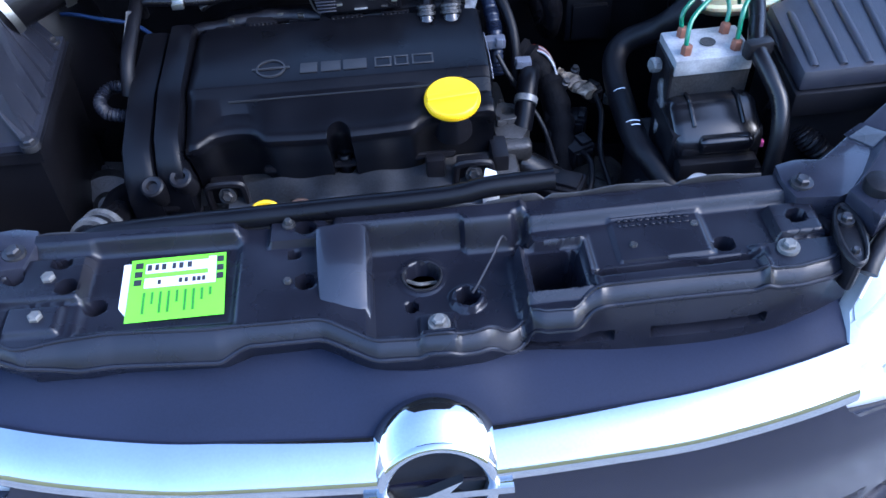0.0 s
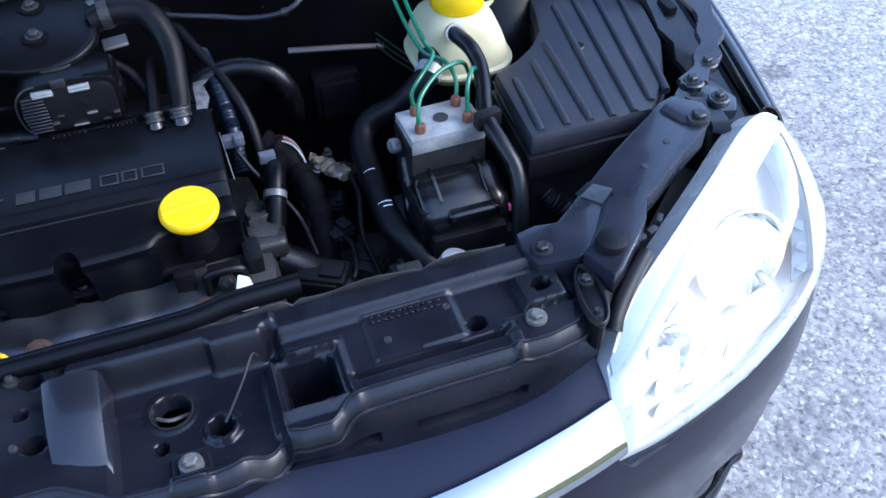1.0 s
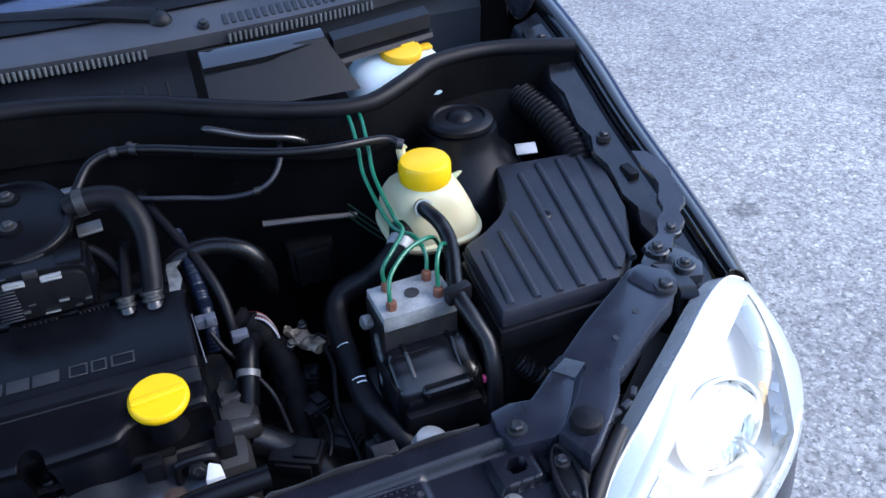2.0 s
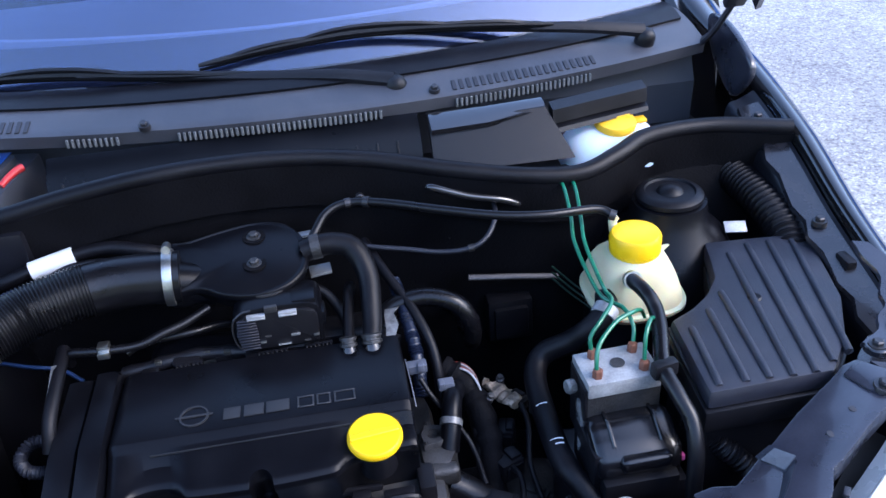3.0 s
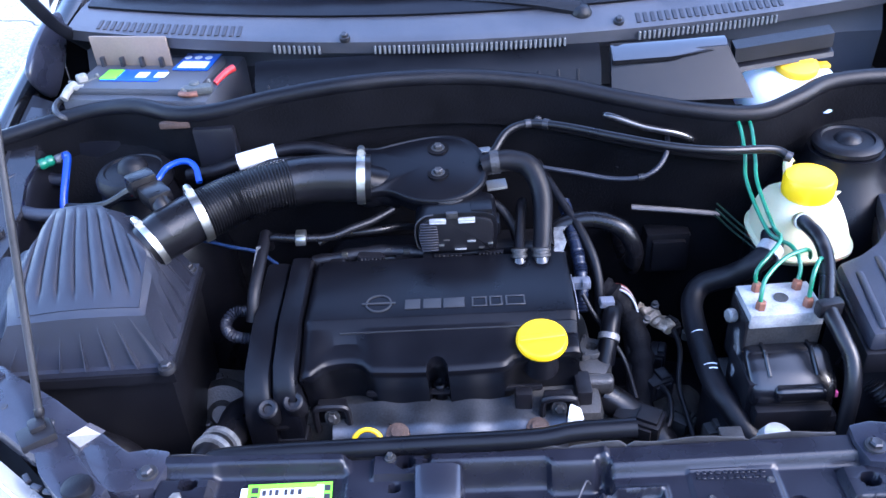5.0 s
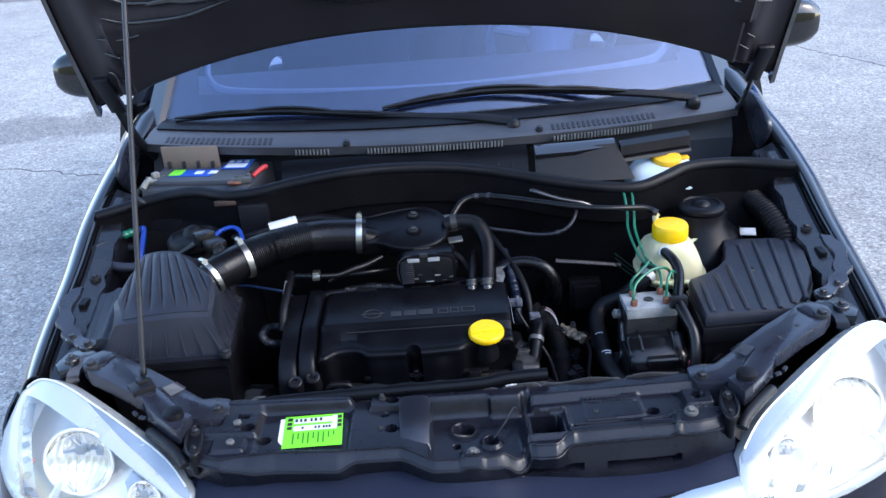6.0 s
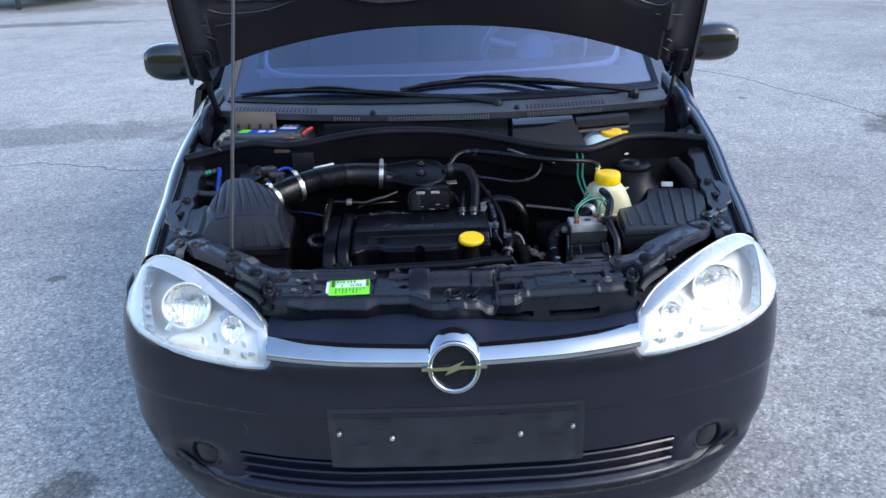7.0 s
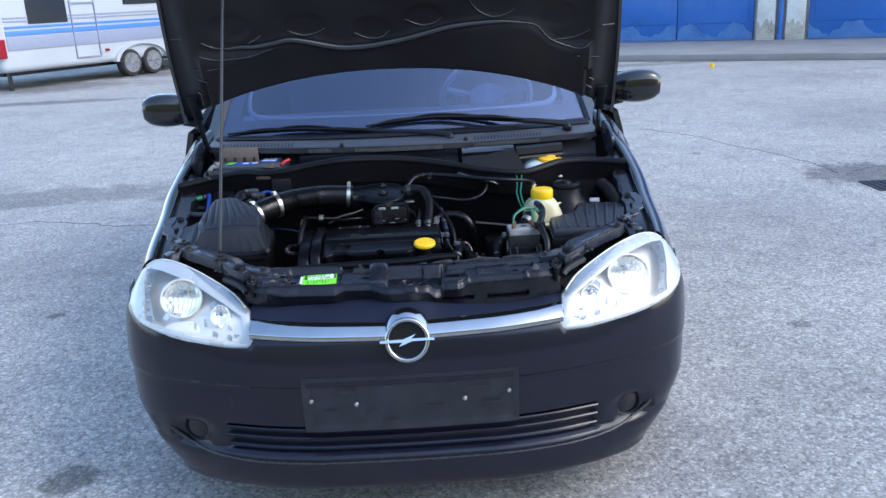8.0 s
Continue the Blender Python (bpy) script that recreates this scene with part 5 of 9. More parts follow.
for k in range(9):
    patch(0.16 + 0.085 * k, 0.54, 0.185 + 0.085 * k, 0.86 - 0.14 * (k % 3 == 1) - 0.2 * (k == 8), 0.0006, ink_green, "print_line")

# shelf between the bumper and the panel, curling down to the lamps at its ends
bm = bmesh.new()
rings = []
for i in range(61):
    x = -0.393 + 0.786 * i / 60
    q = bumper_at(side_of(max(-0.384, min(0.384, x))), 0.590)
    ny, nz = nose_edge(x)
    w = max(0, abs(x) - 0.355) / 0.047
    a = Vector((x, q.y - 0.032 + 0.004 * w, 0.5745 - 0.003 * w))
    b = Vector((x, ny + 0.001, nz - 0.004 - 0.010 * w))
    mid = a.lerp(b, 0.55) + Vector((0, 0, 0.004))
    rings.append([a, a.lerp(b, 0.25) + Vector((0, 0, 0.003)), mid, a.lerp(b, 0.8) + Vector((0, 0, 0.002)), b, Vector((x, ny + 0.05, nz - 0.006)), Vector((x, ny + 0.05, nz - 0.016)), Vector((x, a.y + 0.004, 0.560))])
loft(bm, rings)
part("nose_shelf", bm, nose_paint, car, "smooth dark shelf behind the chrome bar")
for s in (-1, 1):
    bm = bmesh.new()
    rings = []
    for i in range(9):
        t = top_c[i]
        y = 0.085 + (t.y - 0.085) * (i / 8) ** 0.8
        ny, nz = nose_edge(s * 0.395)
        a = Vector((s * 0.385, y, 0.574 + 0.031 * i / 8))
        b = Vector((s * (t.x + 0.004), t.y + 0.003, t.z - 0.008 - 0.012 * i / 8))
        rings.append([a, a.lerp(b, 0.5) + Vector((0, 0, 0.003)), b, b + Vector((0, 0, -0.02)), a + Vector((0, 0, -0.02))])
    loft(bm, rings)
    part("nose_corner", bm, nose_paint, car)

# ---- headlamp carrier arms ----
ARM = [(0.577, 0.347), (0.597, 0.320), (0.596, 0.302), (0.579, 0.282), (0.540, 0.260), (0.495, 0.230), (0.481, 0.223), (0.468, 0.200), (0.449, 0.181), (0.425, 0.159), (0.409, 0.148), (0.405, 0.160), (0.397, 0.188), (0.407, 0.194), (0.428, 0.214), (0.447, 0.236), (0.455, 0.243), (0.440, 0.268), (0.485, 0.299), (0.542, 0.332), (0.560, 0.344)]
ARM_FOOT = [(0.432, 0.268), (0.446, 0.246), (0.424, 0.214), (0.402, 0.192), (0.393, 0.190), (0.357, 0.199), (0.352, 0.226), (0.354, 0.247), (0.374, 0.249), (0.395, 0.242), (0.416, 0.256)]
for s in (-1, 1):
    lean = Matrix(((1, 0, 0, 0), (0, 1, 0, 0), (s * 0.165, 0, 1, -0.165 * 0.37), (0, 0, 0, 1)))
    bm = bmesh.new()
    prism(bm, [(s * x, y) for x, y in ARM], 0.664, 0.6905, 0.0022, m=lean)
    arm = part("lamp_carrier_arm", bm, arm_paint, car, "black painted steel arm above the headlamp", sharp=30)
    bm = bmesh.new()
    prism(bm, [(s * x, y) for x, y in ARM_FOOT], 0.655, 0.6815, 0.002, m=lean)
    part("arm_foot", bm, arm_paint, arm, sharp=30)
    # sloping step between the foot and the arm
    bm = bmesh.new()
    loft(bm, [[lean @ Vector((s * x, y, z)) for x, y, z in q] for q in (((0.427, 0.269, 0.681), (0.441, 0.270, 0.691), (0.441, 0.270, 0.675)), ((0.442, 0.240, 0.681), (0.456, 0.246, 0.691), (0.456, 0.246, 0.675)), ((0.422, 0.213, 0.681), (0.433, 0.216, 0.691), (0.433, 0.216, 0.675)), ((0.398, 0.188, 0.681), (0.407, 0.191, 0.691), (0.407, 0.191, 0.675)))])
    step = part("arm_step", bm, arm_paint, arm, sharp=30)
    # thin pale sheet over the step, coloured as its sky reflection
    bm = bmesh.new()
    loft(bm, [[lean @ Vector((s * x, y, z + h)) for x, y, z in ((0.429, 0.262, 0.6823), (0.4425, 0.263, 0.6918), (0.456, 0.247, 0.6918), (0.4435, 0.242, 0.6823))] for h in (0.0002, 0.0012)])
    part("glint_facet", bm, glint_paint, step, "pale facet of the step with the sky's glint in its colour")
    bm = bmesh.new()
    prism(bm, [(s * x, y) for x, y in ((0.552, 0.330), (0.575, 0.343), (0.592, 0.320), (0.590, 0.300), (0.576, 0.290), (0.562, 0.300))], 0.690, 0.6935, 0.0015, m=lean)
    part("end_pad", bm, arm_paint, arm, sharp=30)
    bolt(arm, lean @ Vector((s * 0.579, 0.298, 0.6935)), 0.010, dark_steel)
    bolt(arm, lean @ Vector((s * 0.368, 0.216, 0.6825)), 0.0085, dark_steel)
    for x, y in ((0.500, 0.262), (0.536, 0.284)):
        bm = bmesh.new()
        lathe(bm, [(0.0045, 0.0), (0.004, 0.0006), (0.0006, 0.0006)], lean @ Vector((s * x, y, 0.6903)), (0, 0, 1), 12)
        part("arm_hole", bm, ink, arm)
    bm = bmesh.new()
    lathe(bm, [(0.0155, -0.012), (0.0155, 0.003), (0.0145, 0.006), (0.010, 0.008), (0.0006, 0.0085)], lean @ Vector((s * 0.423, 0.183, 0.692)), (0, 0, 1), 28)
    part("buffer", bm, rubber, arm, "round rubber buffer")
    # long loop-shaped stop
    loop = [(0.388 + 0.0115 * math.cos(a) + 0.006 * math.sin(a), 0.150 + 0.036 * math.sin(a)) for a in (2 * math.pi * k / 28 for k in range(28))]
    bm = bmesh.new()
    prism(bm, [(s * x, y) for x, y in loop], 0.640, 0.677, 0.003)
    stop = part("oval_stop", bm, rubber, arm, "long oval rubber stop")
    bm = bmesh.new()
    loft(bm, [[Vector((s * (x + (x - 0.388) * 0.28 * math.cos(b)), y + (y - 0.150) * 0.09 * math.cos(b), 0.677 + 0.0035 * math.sin(b))) for b in (2 * math.pi * j / 8 for j in range(8))] for x, y in loop + loop[:1]], cap=False)
    part("stop_rim", bm, plastic, stop)
    bolt(arm, (s * 0.390, 0.166, 0.679), 0.0065, dark_steel)
    bolt(arm, (s * 0.383, 0.128, 0.676), 0.0045, dark_steel)
    # rounded rail between the arm and the lamp
    bm = bmesh.new()
    tube(bm, [(s * 0.463, 0.184, 0.672), (s * 0.452, 0.175, 0.671), (s * 0.425, 0.150, 0.668), (s * 0.405, 0.130, 0.662), (s * 0.398, 0.120, 0.655)], 0.0085, 10, 6)
    part("lamp_rail", bm, plastic, arm, "rounded rail beside the headlamp")
    bm = bmesh.new()
    for x, y, a in ((0.474, 0.196, 0.4), (0.489, 0.208, 0.9), (0.458, 0.190, 0.2)):
        rbox(bm, (s * x, y, 0.690), (0.012, 0.006, 0.004), 0.001, m=Matrix.Rotation(s * a, 4, "Z"))
    part("lamp_clip", bm, plastic_grey, arm)
    # dark tray below the gap beside the lamp
    bm = bmesh.new()
    loft(bm, [[Vector((s * x, y, z)) for x, y, z in ((a, b, 0.63), (a + 0.035, b - 0.03, 0.60 + 0.09 * (a - 0.38)), (a + 0.035, b - 0.03, 0.58), (a, b, 0.60))] for a, b in ((0.385, 0.165), (0.45, 0.20), (0.52, 0.262), (0.60, 0.335))])
    part("lamp_tray", bm, plastic, arm)
    # bolted flange along the wing
    bm = bmesh.new()
    rings = []
    for i in range(19):
        y = 0.335 + 0.50 * i / 18
        gx, gz = gap(y)
        w = 0.030 + 0.010 * math.sin(i * 1.9) ** 2
        rings.append([Vector((s * (gx - d), y, gz - h)) for d, h in ((0.012, 0.018), (0.012 + w, 0.024), (0.014 + w, 0.030), (0.014, 0.026))])
    loft(bm, rings)
    flange = part("wing_flange", bm, flange_paint, car, "black bolted flange of the wing")
    for y, d in ((0.60, 0.030), (0.80, 0.03)):
        gx, gz = gap(y)
        bolt(flange, (s * (gx - d), y, gz - 0.016 + (0.010 if d > 0.04 else 0)), 0.011 if d > 0.04 else 0.008, dark_steel)
    strip = [(0.667, 0.500, 0.7655), (0.672, 0.459, 0.757), (0.663, 0.420, 0.747), (0.650, 0.398, 0.741), (0.634, 0.378, 0.734), (0.604, 0.354, 0.7315)]
    bm = bmesh.new()
    loft(bm, [[Vector((s * (x + dx), y + dy, z + dz)) for dx, dy, dz in ((-w, w * 0.5, 0), (-w * 0.9, w * 0.45, 0.002), (w * 0.9, -w * 0.45, 0.002), (w, -w * 0.5, 0), (w, -w * 0.5, -0.004), (-w, w * 0.5, -0.004))] for (x, y, z), w in zip([tuple(p) for p in curve(strip, 4)], [0.009 + 0.006 * math.sin(i * 0.55) ** 2 for i in range(21)])])
    part("flange_bracket", bm, arm_paint, flange, "black bracket bolted along the wing")
    for p, r in (((0.637, 0.378, 0.736), 0.0125), ((0.604, 0.354, 0.734), 0.0140), ((0.622, 0.326, 0.726), 0.0120)):
        bm = bmesh.new()
        lathe(bm, [(r, -0.006), (r, 0.0), (r * 0.9, 0.0015), (r * 0.75, 0.0015), (r * 0.7, 0.0003)], (s * p[0], p[1], p[2] - 0.002), (0, 0, 1), 24)
        part("washer", bm, flange_paint, flange)
        bolt(flange, (s * p[0], p[1], p[2] - 0.001), r * 0.55, dark_steel)
    bm = bmesh.new()
    loft(bm, [[Vector((s * (x + dx), y + dy, z + dz)) for dx, dy, dz in ((-0.009, 0.005, 0), (0.009, -0.003, 0), (0.009, -0.003, -0.008), (-0.009, 0.005, -0.008))] for x, y, z in ((0.600, 0.338, 0.722), (0.612, 0.325, 0.716), (0.619, 0.313, 0.706), (0.621, 0.306, 0.697))])
    part("lamp_bracket", bm, arm_paint, flange)
    bm = bmesh.new()
    gx, gz = gap(0.52)
    rbox(bm, (s * (gx - 0.026), 0.53, gz - 0.018), (0.014, 0.030, 0.014), 0.004)
    part("rubber_buffer", bm, rubber, flange)
    bm = bmesh.new()
    prism(bm, [(s * x, y) for x, y in ((0.575, 0.345), (0.605, 0.335), (0.648, 0.322), (0.662, 0.345), (0.655, 0.40), (0.63, 0.405), (0.60, 0.375))], 0.690, 0.704, 0.004)
    part("corner_plate", bm, flange_paint, flange)
bm = bmesh.new()
rbox(bm, (-0.486, 0.246, 0.712), (0.036, 0.030, 0.010), 0.003, m=Matrix.Rotation(radians(35), 4, "Z"))
rbox(bm, (-0.487, 0.254, 0.718), (0.016, 0.018, 0.010), 0.003, m=Matrix.Rotation(radians(35), 4, "Z"))
part("prop_socket", bm, plastic, car, "black plastic socket of the bonnet prop")

# ---- rubber seal and cowl ----
bm = bmesh.new()
tube(bm, [(x, y, z - 0.004) for x, y, z in SEAL], 0.0125, 12, 6, flat=1.0)
part("bonnet_seal", bm, rubber, car, "long wavy black rubber bonnet seal")
bm = bmesh.new()
rings = []
for p in curve(SEAL, 4):
    rings.append([p + Vector((0, dy, dz)) for dy, dz in ((-0.010, -0.010), (0.010, -0.008), (0.014, -0.055), (-0.004, -0.075))])
loft(bm, rings)
part("seal_flange", bm, shade_black, car)
bm = bmesh.new()
rbox(bm, (-0.44, 0.727, 0.823), (0.045, 0.010, 0.010), 0.003)
part("worn_patch", bm, rust, car, "worn brown patch under the seal")
bm = bmesh.new()
rbox(bm, (-0.385, 0.728, 0.775), (0.06, 0.03, 0.09), 0.006)
part("seal_bracket", bm, bay_paint, car)


def cowl_front(x):
    return 0.822 + 0.28 * x * x, 0.888 - 0.012 * x


def cowl_f(u, v):
    x = -0.655 + 1.31 * u
    y0, z0 = cowl_front(x)
    q = ws_at(0.5 + 0.5 * max(-0.985, min(0.985, x / 0.645)), 0.025, -0.005)
    k = max(0, (v - 0.12) / 0.88)
    z = z0 + (q.z - 0.004 - z0) * k + 0.006 * math.sin(math.pi * k)
    if v < 0.12:
        return Vector((x, y0 + 0.004 * (1 - v / 0.12), z0 - 0.020 * (1 - v / 0.12)))
    return Vector((x, y0 + (q.y + 0.01 - y0) * k, z))


bm = bmesh.new()
shell(bm, cowl_f, 60, 18, 0.003)
cowl = part("cowl_panel", bm, cowl_plastic, car, "grey-black plastic cowl with ventilation slots", sharp=50)
bm = bmesh.new()


def foot_f(u, v):
    q = Vector(cowl_f(0.01 + 0.98 * u, 0.12 + 0.88 * (0.46 + 0.54 * v)))
    q.z += 0.0045 + 0.004 * math.sin(math.pi * v)
    return q


# strip added over the cowl: dark glass border and wiper shade in one
shell(bm, foot_f, 60, 8, 0.004)
part("screen_foot", bm, rubber, cowl, "added black strip for the glass's dark border and the wipers' shade")
vent_bm = bmesh.new()
rbox(vent_bm, (0, 0, 0), (0.0035, 0.004, 0.012), 0.0006, seg=1)
vent_me = make("vent_rib", vent_bm, clamp_grey)
vent_me_data = vent_me.data
bpy.data.objects.remove(vent_me)
slot_bm = bmesh.new()
rbox(slot_bm, (0, 0, 0), (0.0062, 0.026, 0.002), 0.0004, seg=1)
slot_ob = make("vent_slot", slot_bm, ink)
slot_me = slot_ob.data
bpy.data.objects.remove(slot_ob)
for x0, x1 in ((-0.154, 0.124), (0.235, 0.445), (-0.307, -0.238)):
    n = int((x1 - x0) / 0.0068)
    for i in range(n):
        x = x0 + (x1 - x0) * i / (n - 1)
        y0, z0 = cowl_front(x)
        again("vent_rib", vent_me_data, cowl, Matrix.Translation((x, y0 - 0.001, z0 - 0.013)))
def on_cowl(x, d):
    """A place on the cowl, d metres behind its front edge."""
    y0 = cowl_front(x)[0]
    q = ws_at(0.5 + 0.5 * max(-0.985, min(0.985, x / 0.645)), 0.025, -0.005)
    return cowl_f((x + 0.655) / 1.31, 0.12 + 0.88 * d / (q.y + 0.01 - y0))


for x0, x1, d, pitch, size in ((-0.600, -0.363, 0.020, 0.0112, 1.0), (0.235, 0.455, 0.018, 0.0102, 0.8)):
    n = int((x1 - x0) / pitch)
    for i in range(n):
        x = x0 + (x1 - x0) * i / (n - 1)
        a, b = on_cowl(x, d - 0.010), on_cowl(x, d + 0.010)
        again("vent_slot", slot_me, cowl, Matrix.Translation((a + b) / 2 + Vector((0, 0, 0.0008))) @ Matrix.Rotation(math.atan2(b.z - a.z, b.y - a.y), 4, "X") @ Matrix.Diagonal((1.0, size, 1.0, 1.0)))
for p in ((-0.198, 0.836, 0.897), (0.205, 0.846, 0.894)):
    bolt(cowl, p, 0.0065, dark_steel, (0, -0.3, 1))
bm = bmesh.new()
loft(bm, [[Vector((x, y, z)) for y, z in ((0.83, 0.868), (0.80, 0.845), (0.785, 0.80), (0.80, 0.79), (0.85, 0.84))] for x in (-0.335, -0.1, 0.1, 0.175)])
part("scuttle_panel", bm, satin, cowl, "black plastic panel under the cowl")
tick_bm = bmesh.new()
rbox(tick_bm, (0, 0, 0), (0.004, 0.004, 0.042), 0.001, seg=1)
tick = make("panel_rib", tick_bm, plastic)
tick_me = tick.data
bpy.data.objects.remove(tick)
for i in range(17):
    again("panel_rib", tick_me, cowl, Matrix.Translation((-0.315 + 0.0285 * i, 0.7925, 0.8225)) @ Matrix.Rotation(-0.32, 4, "X"))
bm = bmesh.new()
loft(bm, [[Vector((x + (0.030 * k if z < 0.83 else 0), y + dy, z)) for y, z in ((0.822, 0.866), (0.806, 0.862), (0.775 - 0.02 * k, 0.802), (0.795, 0.80))] for x, dy, k in ((0.188, -0.006, 0), (0.27, -0.006, 0.5), (0.357, 0.0, 1))])
cover = part("filter_cover", bm, plastic, cowl, "black plastic pollen-filter cover")
bm = bmesh.new()
loft(bm, [[Vector((x, y + dy, z)) for y, z in ((0.826, 0.869), (0.812, 0.868), (0.795 + k, 0.858), (0.797 + k, 0.850), (0.826, 0.864))] for x, dy, k in ((0.189, -0.006, -0.006), (0.27, -0.006, -0.002), (0.356, 0.0, 0.010))])
part("cover_edge", bm, bead_paint, cover, "glossy upper edge")
bm = bmesh.new()
for y0, z0, hy, hz in ((0.805, 0.850, 0.026, 0.020), (0.793, 0.832, 0.020, 0.006)):
    loft(bm, [[Vector((x, y0 + 0.25 * (x - 0.365) + dy, z0 + dz)) for dy, dz in ((-hy / 2, -hz / 2), (-hy / 2 + 0.003, hz / 2), (hy / 2, hz / 2 + 0.004), (hy / 2, -hz / 2))] for x in (0.365, 0.37, 0.44, 0.512, 0.518)])
part("drain_rail", bm, plastic, cowl)
bm = bmesh.new()
rbox(bm, (0.135, 0.806, 0.842), (0.014, 0.008, 0.008), 0.002)
part("red_clip", bm, red, cowl)

# wipers
def wiper(arm_pts, blade_pts, pivot):
    bm = bmesh.new()
    lathe(bm, [(0.016, -0.012), (0.016, 0.006), (0.012, 0.014), (0.006, 0.018), (0.0006, 0.018)], pivot, (0, -0.35, 1), 20)
    w = part("wiper", bm, plastic, car, "black windscreen wiper lying at the foot of the glass")
    bm = bmesh.new()
    n = 8 * (len(arm_pts) - 1)
    tube(bm, arm_pts, 0.008, 8, 8, rad=lambda s: 0.0125 - 0.0065 * min(1, s * 1.3), flat=0.7)
    part("wiper_arm", bm, plastic, w)
    bm = bmesh.new()
    tube(bm, blade_pts, 0.006, 8, 8, rad=lambda s: 0.003 + 0.0035 * math.sin(math.pi * s) ** 0.6)
    for f0, f1, lift in ((0.10, 0.38, 0.004), (0.30, 0.70, 0.009), (0.62, 0.90, 0.004)):
        bc = curve(blade_pts, 20)
        k0, k1 = int(f0 * (len(bc) - 1)), int(f1 * (len(bc) - 1))
        tube(bm, [bc[k0], bc[(3 * k0 + k1) // 4] + Vector((0, -0.3, 1)) * lift * 0.8, bc[(k0 + k1) // 2] + Vector((0, -0.3, 1)) * lift, bc[(k0 + 3 * k1) // 4] + Vector((0, -0.3, 1)) * lift * 0.8, bc[k1]], 0.0042, 6, 6)
    part("blade_frame", bm, plastic, w)
    bm = bmesh.new()
    tube(bm, [Vector(p) + Vector((0, 0.004, -0.008)) for p in blade_pts], 0.0028, 6, 8)
    part("rubber_blade", bm, rubber, w)


wiper([(0.151, 0.872, 0.905), (0.071, 0.890, 0.915), (-0.034, 0.911, 0.920), (-0.168, 0.935, 0.928), (-0.30, 0.962, 0.935)], [(-0.605, 1.035, 0.922), (-0.466, 1.005, 0.932), (-0.33, 0.972, 0.936), (-0.183, 0.936, 0.930), (-0.05, 0.915, 0.925)], (0.153, 0.872, 0.894))
wiper([(0.551, 0.940, 0.910), (0.463, 0.950, 0.922), (0.339, 0.965, 0.932), (0.20, 0.968, 0.945), (0.12, 0.965, 0.953)], [(-0.124, 0.935, 0.938), (-0.009, 0.945, 0.950), (0.123, 0.952, 0.955), (0.300, 0.950, 0.945), (0.410, 0.955, 0.932)], (0.553, 0.940, 0.896))

# rounded plates between the cowl's ends and the wings
for s in (-1, 1):
    plate_line = [(p.x, p.y) for p in curve([(y, z, 0) for y, z in ((0.992, 0.905), (0.985, 0.870), (0.950, 0.835), (0.889, 0.805), (0.850, 0.835), (0.836, 0.868), (0.868, 0.890), (0.915, 0.906), (0.955, 0.912))], 4, closed=True)]
    ym, zm = 0.915, 0.862
    bm = bmesh.new()
    loft(bm, [[Vector((s * (0.684 - d), ym + (y - ym) * k, zm + (z - zm) * k)) for y, z in plate_line] for k, d in ((0.97, -0.006), (1.0, -0.002), (1.0, 0.002), (0.97, 0.004), (0.85, 0.0055), (0.5, 0.007), (0.05, 0.0075))])
    part("hinge_cover", bm, arm_paint, car, "rounded dark plate beside the cowl")

# ---- battery in the plenum ----
clamp_lead = mat("corroded_lead_clamp", (0.10, 0.105, 0.10), 0.6, 0.5, vary=0.4, fine=200, bump=0.4, dust=0.3)
pale_lead = mat("white_corroded_lead", (0.25, 0.24, 0.215), 0.7, 0.2, vary=0.5, fine=200, bump=0.5)
battery = thing("battery", (-0.51, 0.87, 0.735), "dark grey car battery with blue labels and corroded clamps", "battery")
BT = Matrix.Rotation(radians(-9), 4, "Z")
bm = bmesh.new()
rbox(bm, (-0.505, 0.872, 0.785), (0.235, 0.170, 0.105), 0.010, m=BT)
part("case", bm, battery_grey, battery)
bm = bmesh.new()
rbox(bm, (-0.510, 0.862, 0.842), (0.205, 0.120, 0.014), 0.006, m=BT)
part("lid", bm, battery_grey, battery)
bm = bmesh.new()
rbox(bm, (-0.530, 0.848, 0.850), (0.095, 0.040, 0.0016), 0.0005, m=BT)
lab = part("top_label", bm, blue_label, battery, "blue label with a green patch")
bm = bmesh.new()
rbox(bm, (-0.565, 0.853, 0.8515), (0.026, 0.034, 0.0014), 0.0004, m=BT)
part("green_patch", bm, green_label, lab)
for k in range(2):
    bm = bmesh.new()
    rbox(bm, (-0.515 + 0.03 * k, 0.845 - 0.004 * k, 0.8515), (0.018, 0.018, 0.0012), 0.0003, m=BT)
    part("white_print", bm, white, lab)
bm = bmesh.new()
rbox(bm, (-0.440, 0.885, 0.851), (0.058, 0.062, 0.0016), 0.0005, m=BT)
lab = part("side_label", bm, blue_label, battery, "blue and white warning label")
bm = bmesh.new()
rbox(bm, (-0.442, 0.872, 0.8525), (0.046, 0.024, 0.0012), 0.0003, m=BT)
part("white_print", bm, white, lab)
for k in range(3):
    bm = bmesh.new()
    lathe(bm, [(0.006, 0), (0.006, 0.001), (0.0006, 0.001)], (-0.458 + 0.017 * k, 0.902 - 0.003 * k, 0.852), (0, 0, 1), 12)
    part("warning_sign", bm, white, lab)
fin = bmesh.new()
rbox(fin, (-0.542, 0.892, 0.872), (0.128, 0.004, 0.048), 0.001, m=BT)
fin_ob = part("cover_flap", fin, brown, battery, "upright brown plastic flap")
